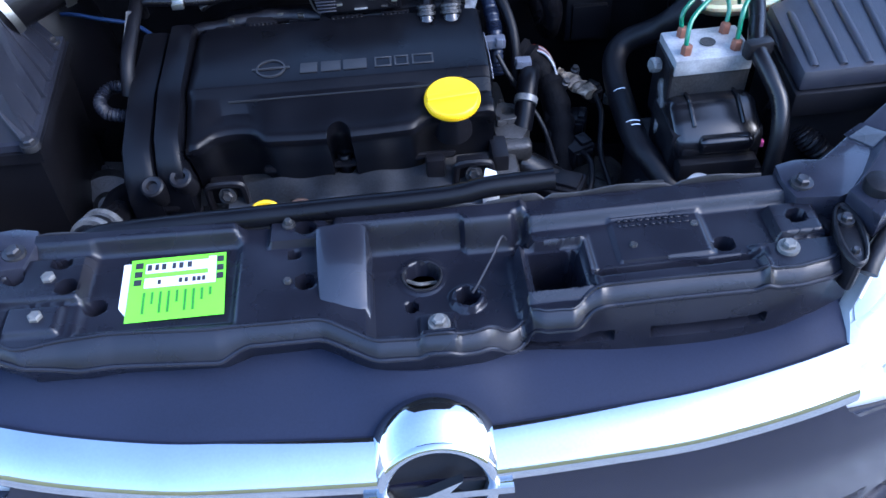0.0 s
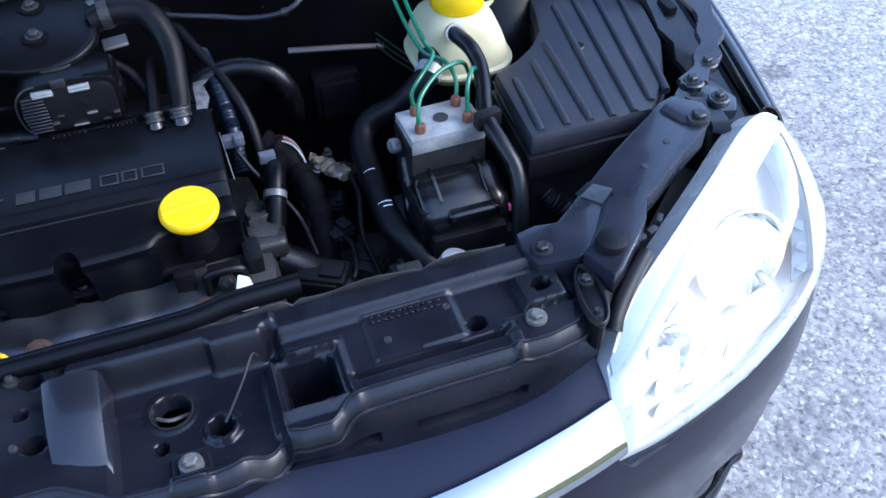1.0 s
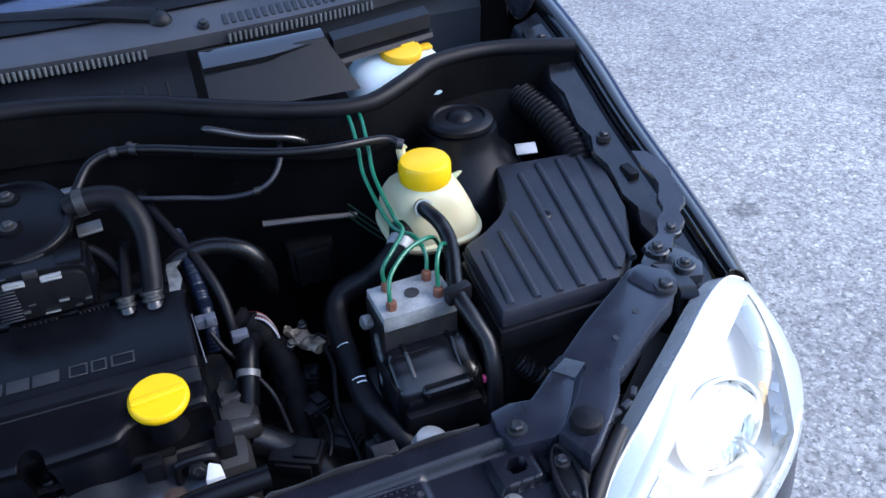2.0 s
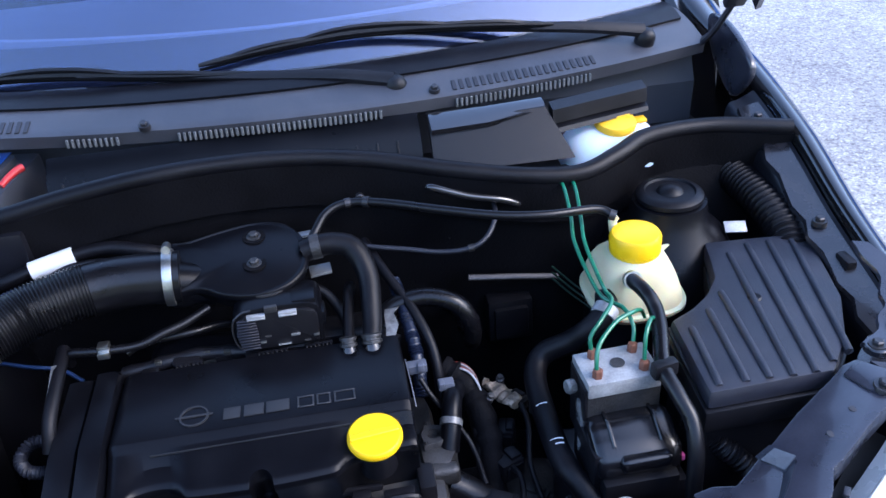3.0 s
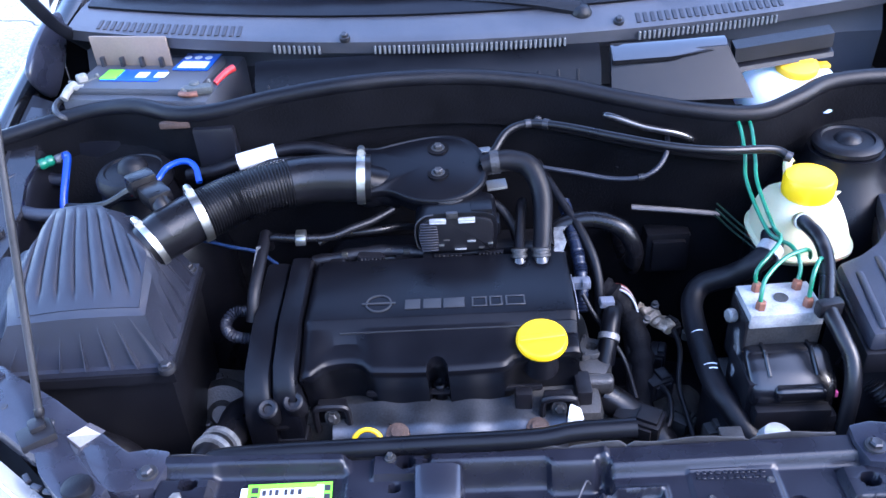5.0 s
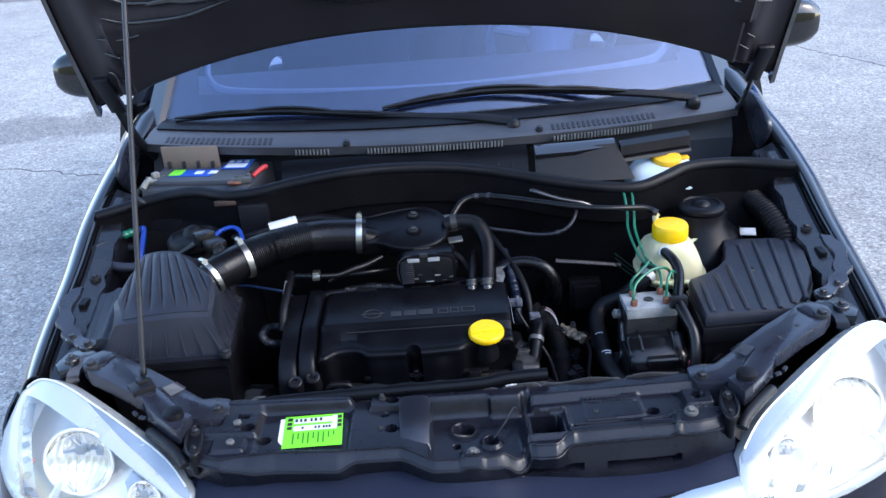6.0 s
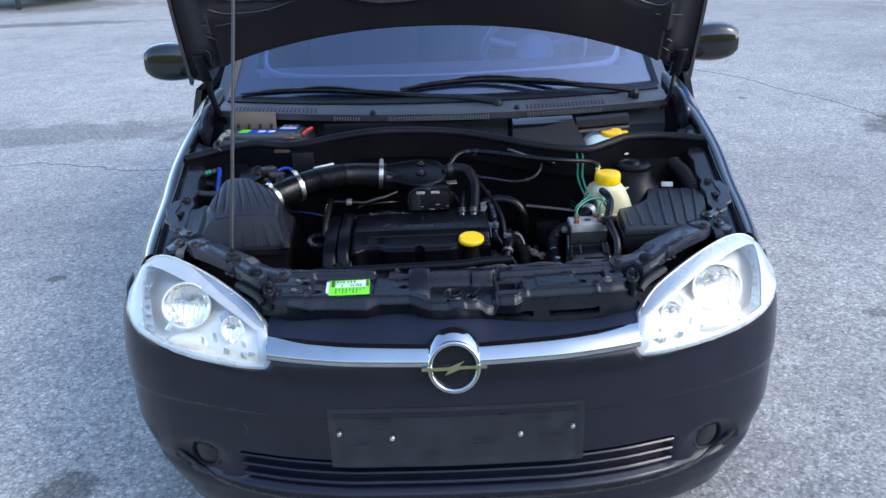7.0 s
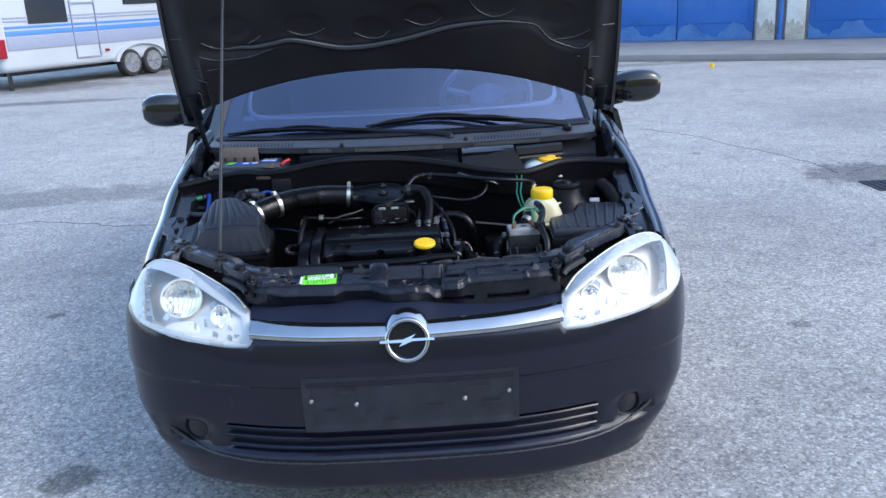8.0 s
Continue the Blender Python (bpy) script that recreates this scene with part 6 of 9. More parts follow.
for k in range(4):
    bm = bmesh.new()
    q = Vector((-0.542, 0.887, 0.856)) + BT @ Vector((-0.05 + 0.033 * k, 0, 0))
    rbox(bm, q, (0.006, 0.008, 0.016), 0.001, m=BT)
    part("flap_tooth", bm, ink, fin_ob)
for x, y, red_cap in ((-0.610, 0.850, False), (-0.425, 0.803, True)):
    bm = bmesh.new()
    lathe(bm, [(0.008, -0.006), (0.008, 0.014), (0.006, 0.016), (0.0006, 0.016)], (x, y, 0.838), (0, 0, 1), 16)
    post = part("terminal", bm, clamp_lead, battery, "corroded metal terminal")
    bm = bmesh.new()
    rbox(bm, (x + 0.006, y - 0.008, 0.845), (0.044, 0.018, 0.012), 0.004, m=Matrix.Rotation(0.9 if x < -0.5 else 0.1, 4, "Z"))
    part("clamp", bm, clamp_lead, post)
    bolt(post, (x - 0.012, y - 0.020, 0.848), 0.0038, bolt_zinc)
    bolt(post, (x + 0.022, y + 0.002, 0.849), 0.0035, bolt_zinc)
    bm = bmesh.new()
    tube(bm, [(x - 0.016, y - 0.024, 0.846), (x - 0.004, y - 0.030, 0.847), (x + 0.010, y - 0.026, 0.846)], 0.0045, 8, 4)
    part("cable_lug", bm, copper if red_cap else pale_lead, post)
    if not red_cap:
        bm = bmesh.new()
        rbox(bm, (x + 0.004, y - 0.012, 0.855), (0.016, 0.014, 0.012), 0.004, m=Matrix.Rotation(0.7, 4, "Z"))
        tube(bm, [(x - 0.004, y - 0.022, 0.850), (x - 0.012, y - 0.036, 0.845), (x - 0.016, y - 0.048, 0.838)], 0.0065, 10, 4)
        part("cable_clamp", bm, pale_lead, post, "pale corroded cable clamp")
bm = bmesh.new()
tube(bm, [(-0.396, 0.810, 0.846), (-0.389, 0.820, 0.851), (-0.380, 0.832, 0.855), (-0.373, 0.841, 0.856)], 0.0050, 10, 5, rad=lambda s: 0.0044 + 0.0016 * s)
part("red_lead", bm, red, battery, "red battery lead")
bm = bmesh.new()
tube(bm, [(-0.628, 0.835, 0.835), (-0.640, 0.80, 0.830), (-0.625, 0.775, 0.822), (-0.60, 0.80, 0.80)], 0.005, 8, 5)
part("earth_strap", bm, alu_dirty, battery)

# ---- washer bottle ----
washer = thing("washer_bottle", (0.46, 0.82, 0.74), "pale blue washer bottle with an orange-yellow cap", "washer bottle")
bm = bmesh.new()
loft(bm, [[Vector((0.458 + 0.078 * k * math.copysign(abs(math.cos(a)) ** 0.75, math.cos(a)), 0.812 + 0.056 * k * math.copysign(abs(math.sin(a)) ** 0.75, math.sin(a)) + 0.03 * (1 - k), z)) for a in (2 * math.pi * j / 36 for j in range(36))] for k, z in ((0.85, 0.758), (0.97, 0.763), (1.0, 0.770), (0.98, 0.782), (0.90, 0.797), (0.76, 0.808), (0.55, 0.815), (0.30, 0.819), (0.02, 0.820))])
lathe(bm, [(0.032, 0.0), (0.028, 0.015), (0.024, 0.022), (0.022, 0.030)], (0.464, 0.815, 0.790), (0, 0, 1), 28)
part("bottle", bm, tank_blue, washer)
bm = bmesh.new()
lathe(bm, [(0.030, -0.004), (0.031, 0.004), (0.028, 0.009), (0.012, 0.011), (0.0006, 0.011)], (0.464, 0.812, 0.818), (0, -0.2, 1), 32)
rbox(bm, (0.464, 0.812, 0.828), (0.044, 0.008, 0.006), 0.002)
rbox(bm, (0.500, 0.818, 0.818), (0.025, 0.018, 0.005), 0.002)
part("cap", bm, washer_yellow, washer, "orange-yellow flip cap")

# ---- engine ----
engine = thing("engine", (-0.07, 0.46, 0.29), "four-cylinder engine with a satin black plastic cover", "engine")
bm = bmesh.new()
rbox(bm, (-0.07, 0.465, 0.435), (0.40, 0.20, 0.30), 0.02)
part("block", bm, alu_dirty, engine, "oily cast aluminium block")
bm = bmesh.new()
rbox(bm, (0.205, 0.47, 0.36), (0.20, 0.18, 0.20), 0.05, seg=3)
part("gearbox", bm, alu_dirty, engine)


def cover_edge(x):
    y = ease([(-0.236, 0.366), (-0.222, 0.368), (-0.205, 0.384), (-0.168, 0.386), (-0.148, 0.370), (0.005, 0.370), (0.026, 0.386), (0.10, 0.392)], x)
    d = abs(x + 0.072)
    if d < 0.013:
        y += math.sqrt(max(0, 0.013 ** 2 - d * d)) * 1.5
    return y


bm = bmesh.new()
xs = sorted(set([-0.236, -0.232] + [-0.228 + 0.326 * i / 70 for i in range(71)] + [0.100] + [-0.072 + 0.0135 * math.sin(a) for a in (math.pi * (k / 12 - 0.5) for k in range(13))]))
rings = []
for x in xs:
    e = cover_edge(x)
    e0 = cover_edge(-0.095) if abs(x + 0.072) < 0.016 else e
    slope = [(e0 + 0.0008, 0.6625), (e0 + 0.004, 0.6655), (e0 + 0.008, 0.6672), (e0 + 0.012, 0.6678), (e0 + 0.026, 0.6705), (0.426, 0.6828)]
    end = 0.006 if x in (xs[0], xs[-1]) else (0.002 if x in (xs[1], xs[-2]) else 0)
    line = [(0.566, 0.60), (0.566, 0.682 - end), (0.558, 0.690 - end), (0.500, 0.6915 - end), (0.4375, 0.691 - end), (0.4355, 0.6904 - end), (0.4285, 0.6838 - end), (0.426, 0.6828 - end), *((y, lerp(slope, y) - end) for y in (max(e0 + 0.026, e + 0.008), max(e0 + 0.012, e + 0.006), max(e0 + 0.008, e + 0.004), max(e0 + 0.004, e + 0.002), e + 0.0008)), (e, 0.658), (e + 0.002, 0.652), (e + 0.010, 0.640), (e + 0.020, 0.612), (e + 0.024, 0.575)]
    rings.append([Vector((x, y, z)) for y, z in line])
loft(bm, rings, cap=False, closed=False)
for r in (rings[0], rings[-1]):
    bm.faces.new([bm.verts.new(p) for p in r])
bmesh.ops.remove_doubles(bm, verts=bm.verts, dist=0.0002)
engine_cover = part("engine_cover", bm, satin, engine, "satin black plastic engine cover", sharp=30)
bm = bmesh.new()
lathe(bm, [(0.0085, -0.03), (0.0085, 0.0), (0.0065, 0.002), (0.003, 0.0015), (0.0006, 0.0)], (-0.072, 0.400, 0.612), (0, -0.15, 1), 18)
part("cover_screw", bm, satin, engine_cover)
bm = bmesh.new()
loft(bm, [[Vector((x, y, z)) for x, z in ((-0.19, 0.680), (-0.19, 0.6822), (0.03, 0.6822), (0.03, 0.680))] for y in (0.4205, 0.4213)])
part("cover_seam", bm, grey_text, engine_cover)
# raised badge and lettering blocks, left plain
bm = bmesh.new()
m = Matrix.Translation((-0.144, 0.4625, 0.6925))
rings = []
for i in range(33):
    a = 2 * math.pi * i / 32
    o = Vector((math.cos(a), math.sin(a), 0))
    rings.append([m @ (o * (0.0155 + d) + Vector((0, 0, h))) for d, h in ((-0.001, -0.002), (-0.001, 0.0006), (0.001, 0.0006), (0.001, -0.002))])
loft(bm, rings, cap=False)
rbox(bm, (-0.144, 0.4625, 0.6922), (0.042, 0.003, 0.0016), 0.0004)
part("cover_badge", bm, grey_text, engine_cover, "grey ring badge")
for x0, x1, open_block in ((-0.111, -0.092, False), (-0.088, -0.066, False), (-0.063, -0.037, False), (-0.028, -0.009, True), (-0.006, 0.010, True), (0.014, 0.038, True)):
    bm = bmesh.new()
    xm, w, h = (x0 + x1) / 2, x1 - x0, 0.0185
    if open_block:
        for dx, dy, a, b in ((0, h / 2 - 0.001, w, 0.002), (0, 0.001 - h / 2, w, 0.002), (0.001 - w / 2, 0, 0.002, h - 0.004), (w / 2 - 0.001, 0, 0.002, h - 0.004)):
            rbox(bm, (xm + dx, 0.4585 + dy, 0.6919), (a, b, 0.0012), 0.0003, seg=1)
    else:
        rbox(bm, (xm, 0.4585, 0.6919), (w, h, 0.0012), 0.0004)
    part("lettering_block", bm, grey_text, engine_cover)
bm = bmesh.new()
cap_at = Vector((0.0535, 0.401, 0.6745))
cap_ax = Vector((0, -0.16, 1)).normalized()
lathe(bm, [(0.030, -0.003), (0.031, 0.000), (0.0305, 0.004), (0.028, 0.0065), (0.012, 0.007), (0.0006, 0.007)], cap_at, cap_ax, 40)
oil_cap = part("oil_cap", bm, yellow, engine, "yellow plastic oil filler cap")
bm = bmesh.new()
rbox(bm, cap_at + cap_ax * 0.007, (0.056, 0.009, 0.005), 0.0025, m=Matrix.Rotation(0.16, 4, "X") @ Matrix.Rotation(0.1, 4, "Z"), seg=3)
part("grip", bm, yellow, oil_cap)
bm = bmesh.new()
lathe(bm, [(0.022, -0.05), (0.021, -0.02), (0.019, -0.002)], cap_at, cap_ax, 28)
part("filler_neck", bm, plastic, engine)


def timing_col(x, y0, top, w):
    return [Vector((x + d * w, y, z)) for d, y, z in ((0, 0.566, 0.56), (0, 0.566, top - 0.006), (0, 0.560, top), (0, 0.44, top - 0.003), (0, y0 + 0.030, top - 0.020), (0, y0 + 0.008, top - 0.042), (0, y0, top - 0.065), (0, y0 + 0.004, 0.50))]


for x0, x1, y0, top in ((-0.302, -0.270, 0.340, 0.690), (-0.267, -0.239, 0.346, 0.698)):
    bm = bmesh.new()
    cols = []
    for k, drop in ((0, 0.005), (0.06, 0.001), (0.3, 0), (0.7, 0), (0.94, 0.001), (1, 0.005)):
        cols.append(timing_col(x0 + (x1 - x0) * k, y0, top - drop, 0))
    loft(bm, cols, cap=True, closed=True)
    part("timing_cover", bm, satin, engine, "satin black timing cover", sharp=40)
for x, y, z in ((-0.272, 0.340, 0.640), (-0.243, 0.348, 0.642)):
    bm = bmesh.new()
    lathe(bm, [(0.012, -0.03), (0.012, 0.002), (0.010, 0.004), (0.006, 0.003), (0.005, -0.002), (0.0006, -0.002)], (x, y, z), (0, -0.5, 1), 20)
    part("cover_boss", bm, plastic, engine)
# exhaust shield and parts below the cover
bm = bmesh.new()


def shield_f(u, v):
    x = -0.205 + 0.285 * u
    y = 0.392 - 0.062 * v + 0.003 * math.sin(u * 19) * v
    z = 0.590 - 0.012 * v - 0.08 * max(0, v - 0.55) ** 1.5 + 0.002 * math.sin(u * 31 + 2)
    return Vector((x, y, z))


shell(bm, shield_f, 40, 14, 0.0015)
shield = part("heat_shield", bm, heat_shield, engine, "stained galvanised exhaust heat shield")
for x in (-0.125, 0.045):
    bm = bmesh.new()
    lathe(bm, [(0.015, -0.004), (0.014, 0.0005), (0.008, 0.0015), (0.0075, 0.005), (0.0006, 0.0055)], (x, 0.346, 0.584), (0, -0.3, 1), 14)
    part("rusty_nut", bm, rust, shield)
for x in (-0.205, 0.072):
    bm = bmesh.new()
    tube(bm, [(x - 0.020, 0.366, 0.572), (x - 0.020, 0.366, 0.602), (x - 0.014, 0.366, 0.611), (x + 0.014, 0.366, 0.611), (x + 0.020, 0.366, 0.602), (x + 0.020, 0.366, 0.572)], 0.0045, 8, 4)
    rbox(bm, (x, 0.378, 0.592), (0.036, 0.014, 0.034), 0.003)
    part("lifting_lug", bm, plastic, engine)
    bolt(engine, (x, 0.366, 0.595), 0.008, alu_dirty, (0, -1, 0.5))
for x, y, z, sx, sy, sz in ((-0.055, 0.396, 0.603, 0.22, 0.008, 0.010), (0.030, 0.380, 0.600, 0.022, 0.016, 0.028), (0.105, 0.40, 0.575, 0.020, 0.04, 0.06), (-0.26, 0.365, 0.565, 0.05, 0.04, 0.03), (-0.268, 0.352, 0.600, 0.030, 0.012, 0.012)):
    bm = bmesh.new()
    rbox(bm, (x, y, z), (sx, sy, sz), 0.005)
    part("bracket", bm, plastic, engine)
bm = bmesh.new()
rings = []
c = Vector((-0.154, 0.302, 0.617))
for i in range(25):
    a = 2 * math.pi * i / 24
    o = Vector((math.cos(a), 0.55 * math.sin(a), 0.8 * math.sin(a)))
    rings.append([c + o * (0.0165 + 0.003 * math.cos(b)) + Vector((0, -0.0024, 0.0017)) * math.sin(b) for b in (2 * math.pi * k / 8 for k in range(8))])
loft(bm, rings, cap=False)
part("dipstick_ring", bm, yellow, engine, "yellow dipstick ring")
bm = bmesh.new()
tube(bm, [(-0.154, 0.303, 0.603), (-0.158, 0.32, 0.50), (-0.165, 0.35, 0.40)], 0.004, 8, 4)
part("dipstick_tube", bm, dark_steel, engine)
bm = bmesh.new()
prism(bm, [(0.078, 0.335), (0.098, 0.335), (0.096, 0.352), (0.084, 0.360)], 0.575, 0.610, 0.003)
part("white_tab", bm, white, engine, "torn white plastic tab")
# thermostat housing and hoses beside it
bm = bmesh.new()
prism(bm, [(0.104, 0.425), (0.138, 0.420), (0.150, 0.445), (0.145, 0.478), (0.118, 0.486), (0.103, 0.465)], 0.55, 0.596, 0.010)
rbox(bm, (0.122, 0.420, 0.580), (0.050, 0.020, 0.026), 0.008, seg=3)
housing = part("thermostat_housing", bm, alu_dirty, engine, "dirty aluminium thermostat housing")
bm = bmesh.new()
flange_ring = [[Vector((0.124 + (r + (lobe if r > 0.012 else 0) * max(0, math.cos(3 * a + 0.5)) ** 3) * math.cos(a), 0.464 + (r + (lobe if r > 0.012 else 0) * max(0, math.cos(3 * a + 0.5)) ** 3) * math.sin(a), z)) for a in (2 * math.pi * k / 48 for k in range(48))] for r, z, lobe in ((0.0165, 0.590, 0.007), (0.0165, 0.602, 0.007), (0.0155, 0.6035, 0.007), (0.0080, 0.6035, 0), (0.0070, 0.594, 0), (0.0010, 0.593, 0))]
loft(bm, flange_ring)
part("flange", bm, alu_dirty, housing, "three-lobed flange with a dark hole")
for a in (-0.17, 1.93, 4.02):
    bolt(housing, (0.124 + 0.0195 * math.cos(a), 0.464 + 0.0195 * math.sin(a), 0.602), 0.0026, dark_steel)
for pts, r, mt, nm in (
        ([(0.168, 0.545, 0.590), (0.162, 0.522, 0.616), (0.154, 0.496, 0.626), (0.147, 0.470, 0.612), (0.139, 0.448, 0.586)], 0.0125, satin, "coolant_hose"),
        ([(0.135, 0.43, 0.55), (0.165, 0.415, 0.535), (0.20, 0.385, 0.52), (0.215, 0.34, 0.50)], 0.020, rubber_shiny, "radiator_hose"),
        ([(0.160, 0.535, 0.60), (0.178, 0.525, 0.59), (0.185, 0.49, 0.555), (0.18, 0.45, 0.51)], 0.009, rubber, "coolant_hose"),
        ([(-0.320, 0.46, 0.52), (-0.33, 0.40, 0.57), (-0.328, 0.35, 0.59), (-0.338, 0.305, 0.605), (-0.35, 0.27, 0.60)], 0.021, rubber_shiny, "radiator_hose")):
    bm = bmesh.new()
    tube(bm, pts, r, 14, 8)
    part(nm, bm, mt, engine)
for p, ax, r in (((0.1465, 0.468, 0.6135), (-0.25, -0.8, -0.5), 0.0128), ((-0.333, 0.322, 0.600), (-0.2, -1, 0.3), 0.024), ((-0.337, 0.304, 0.606), (-0.2, -1, 0.3), 0.024)):
    bm = bmesh.new()
    m = Matrix.Translation(p) @ along(ax)
    lathe(bm, [(r, -0.004), (r + 0.0012, -0.004), (r + 0.0012, 0.004), (r, 0.004)], p, ax, 28)
    part("hose_clamp", bm, clamp_grey, engine)
# wiring along the back of the cover
random.seed(4)
for k in range(7):
    bm = bmesh.new()
    y = 0.575 + 0.008 * (k % 3)
    z = 0.668 + 0.006 * (k % 2)
    x = -0.21 + 0.045 * k
    rbox(bm, (x, y, z), (0.022 + 0.012 * (k % 2), 0.020, 0.022), 0.003)
    part("injector_plug", bm, plastic, engine)
bm = bmesh.new()
tube(bm, [(-0.245, 0.585, 0.672), (-0.15, 0.592, 0.680), (-0.05, 0.585, 0.674), (0.05, 0.592, 0.676), (0.10, 0.57, 0.668)], 0.009, 10, 8, rad=lambda s: 0.009 + 0.0012 * math.sin(s * 260))
part("wiring_loom", bm, plastic, engine, "ribbed black wiring conduit")
bm = bmesh.new()
tube(bm, [(-0.22, 0.600, 0.660), (-0.05, 0.605, 0.664), (0.09, 0.60, 0.66)], 0.010, 10, 6)
part("fuel_rail", bm, steel, engine)
for k, x in enumerate((-0.20, -0.155, -0.115, -0.14)):
    bm = bmesh.new()
    rbox(bm, (x, 0.583 + 0.006 * (k % 2), 0.684), (0.008 + 0.004 * (k == 1), 0.006, 0.006), 0.001)
    part("metal_clip", bm, steel, engine)
bm = bmesh.new()
rbox(bm, (-0.07, 0.66, 0.56), (0.34, 0.12, 0.14), 0.03, seg=3)
part("intake_manifold", bm, plastic, engine, "black plastic intake manifold")

# ---- throttle body and air intake ----
intake = thing("air_intake", (-0.07, 0.63, 0.63), "black plastic intake elbow on the throttle body", "intake")
bm = bmesh.new()
OUTL = [(-0.180, 0.690), (-0.15, 0.697), (-0.11, 0.708), (-0.066, 0.715), (-0.03, 0.707), (-0.006, 0.676), (-0.004, 0.632), (-0.022, 0.604), (-0.05, 0.592), (-0.080, 0.592), (-0.106, 0.600), (-0.124, 0.611), (-0.142, 0.615), (-0.180, 0.615)]
oc = [(p.x, p.y) for p in curve([(x, y, 0) for x, y in OUTL], 4, closed=True)]
ET = Matrix.Translation((-0.07, 0.64, 0.775)) @ Matrix.Rotation(radians(15), 4, "X") @ Matrix.Translation((0.07, -0.64, -0.775))
ec = Vector((-0.082, 0.652, 0))


def elbow_ring(k, z):
    return [ET @ (ec + (Vector((x, y, 0)) - ec) * k + Vector((0, 0, z))) for x, y in oc]


loft(bm, [elbow_ring(k, z) for k, z in ((0.70, 0.733), (0.86, 0.735), (0.955, 0.741), (0.985, 0.748), (0.992, 0.756), (1.03, 0.7585), (1.045, 0.762), (1.04, 0.7665), (1.02, 0.7695), (0.995, 0.7700), (0.965, 0.7685), (0.93, 0.7690), (0.85, 0.7705), (0.6, 0.7735), (0.3, 0.7750), (0.05, 0.7755))])
body_in = part("elbow", bm, satin, intake, "dished black plastic elbow", sharp=50)
for p in ((-0.066, 0.684, 0.7865), (-0.066, 0.637, 0.7745)):
    # dark disc drawn for the shaded recess round each nut
    bm = bmesh.new()
    lathe(bm, [(0.0150, -0.004), (0.0150, 0.0004), (0.0135, 0.0006), (0.0125, 0.0004)], p, (0, -0.1, 1), 20)
    part("nut_seat", bm, shade_black, body_in)
    bolt(body_in, p, 0.0078, alu_dirty, (0, -0.1, 1))
bm = bmesh.new()
tube(bm, [(-0.120, 0.650, 0.742), (-0.145, 0.646, 0.752), (-0.185, 0.640, 0.766)], 0.026, 24, 3)
part("inlet_stub", bm, satin, body_in)
UPRIGHT = Matrix(((1, 0, 0, 0), (0, 0, 1, 0), (0, 1, 0, 0), (0, 0, 0, 1)))
body_line = [(p.x, p.y) for p in curve([(x, z, 0) for x, z in ((-0.074, 0.690), (0.000, 0.690), (0.008, 0.698), (0.010, 0.735), (0.002, 0.748), (-0.020, 0.752), (-0.074, 0.752), (-0.091, 0.746), (-0.099, 0.733), (-0.0995, 0.712), (-0.093, 0.697))], 3, closed=True)]
bm = bmesh.new()
prism(bm, body_line, 0.568, 0.622, 0.003, m=UPRIGHT)
tb = part("throttle_body", bm, satin, intake, "black throttle actuator with pale clips")
mid_x, mid_z = -0.045, 0.721
bm = bmesh.new()
prism(bm, [(mid_x + (x - mid_x) * 0.90, mid_z + (z - mid_z) * 0.82) for x, z in body_line], 0.563, 0.572, 0.0025, m=UPRIGHT)
part("actuator_lid", bm, plastic, tb, "raised ribbed lid")
bm = bmesh.new()
tube(bm, [(x * 0.985 - 0.0007, 0.5665, z) for x, z in body_line[18:32]], 0.0013, 6, 2)
part("lid_lip", bm, dark_steel, tb)
for k in range(11):
    bm = bmesh.new()
    w = 0.026 - 0.004 * abs(k - 5) / 5
    rbox(bm, (-0.0945 + w / 2 + 0.003 * abs(k - 5) / 5, 0.5625, 0.6985 + 0.0042 * k), (w, 0.003, 0.0017), 0.0004, seg=1)
    part("rib", bm, plastic_grey, tb)
for x, z, w, h, mt in ((-0.068, 0.7435, 0.022, 0.0065, plate_alu), (-0.030, 0.7435, 0.022, 0.0065, plate_alu), (-0.049, 0.7525, 0.015, 0.008, alu_dirty), (-0.065, 0.706, 0.007, 0.0025, steel), (-0.025, 0.711, 0.011, 0.0025, alu), (0.0, 0.706, 0.007, 0.002, steel), (-0.04, 0.699, 0.016, 0.0016, alu), (-0.058, 0.714, 0.008, 0.0016, alu_dirty), (-0.012, 0.700, 0.008, 0.0016, alu_dirty)):
    bm = bmesh.new()
    rbox(bm, (x, 0.5635, z), (w, 0.006, h), 0.0008)
    if w == 0.022:
        rbox(bm, (x, 0.561, z - 0.001), (w * 0.9, 0.003, 0.0012), 0.0003, seg=1)
    part("clip", bm, mt, tb)
for x, z, w, h in ((-0.010, 0.745, 0.030, 0.018), (0.006, 0.722, 0.016, 0.020)):
    bm = bmesh.new()
    rbox(bm, (x, 0.585, z), (w, 0.028, h), 0.004)
    part("boss", bm, satin, tb)
for x, w in ((-0.058, 0.034), (0.0, 0.030), (-0.160, 0.030)):
    bm = bmesh.new()
    for k in range(7):
        rbox(bm, (x - w / 2 + w * k / 6, 0.566, 0.683), (0.0022, 0.004, 0.008), 0.0005, seg=1)
    rbox(bm, (x, 0.569, 0.683), (w + 0.004, 0.004, 0.010), 0.001)
    part("plug_teeth", bm, plastic, tb)

bm = bmesh.new()
lathe(bm, [(0.034, 0.0), (0.030, 0.06), (0.032, 0.10)], (-0.055, 0.622, 0.655), (0, 0, 1), 28)
part("throttle_barrel", bm, alu_dirty, intake)
bm = bmesh.new()
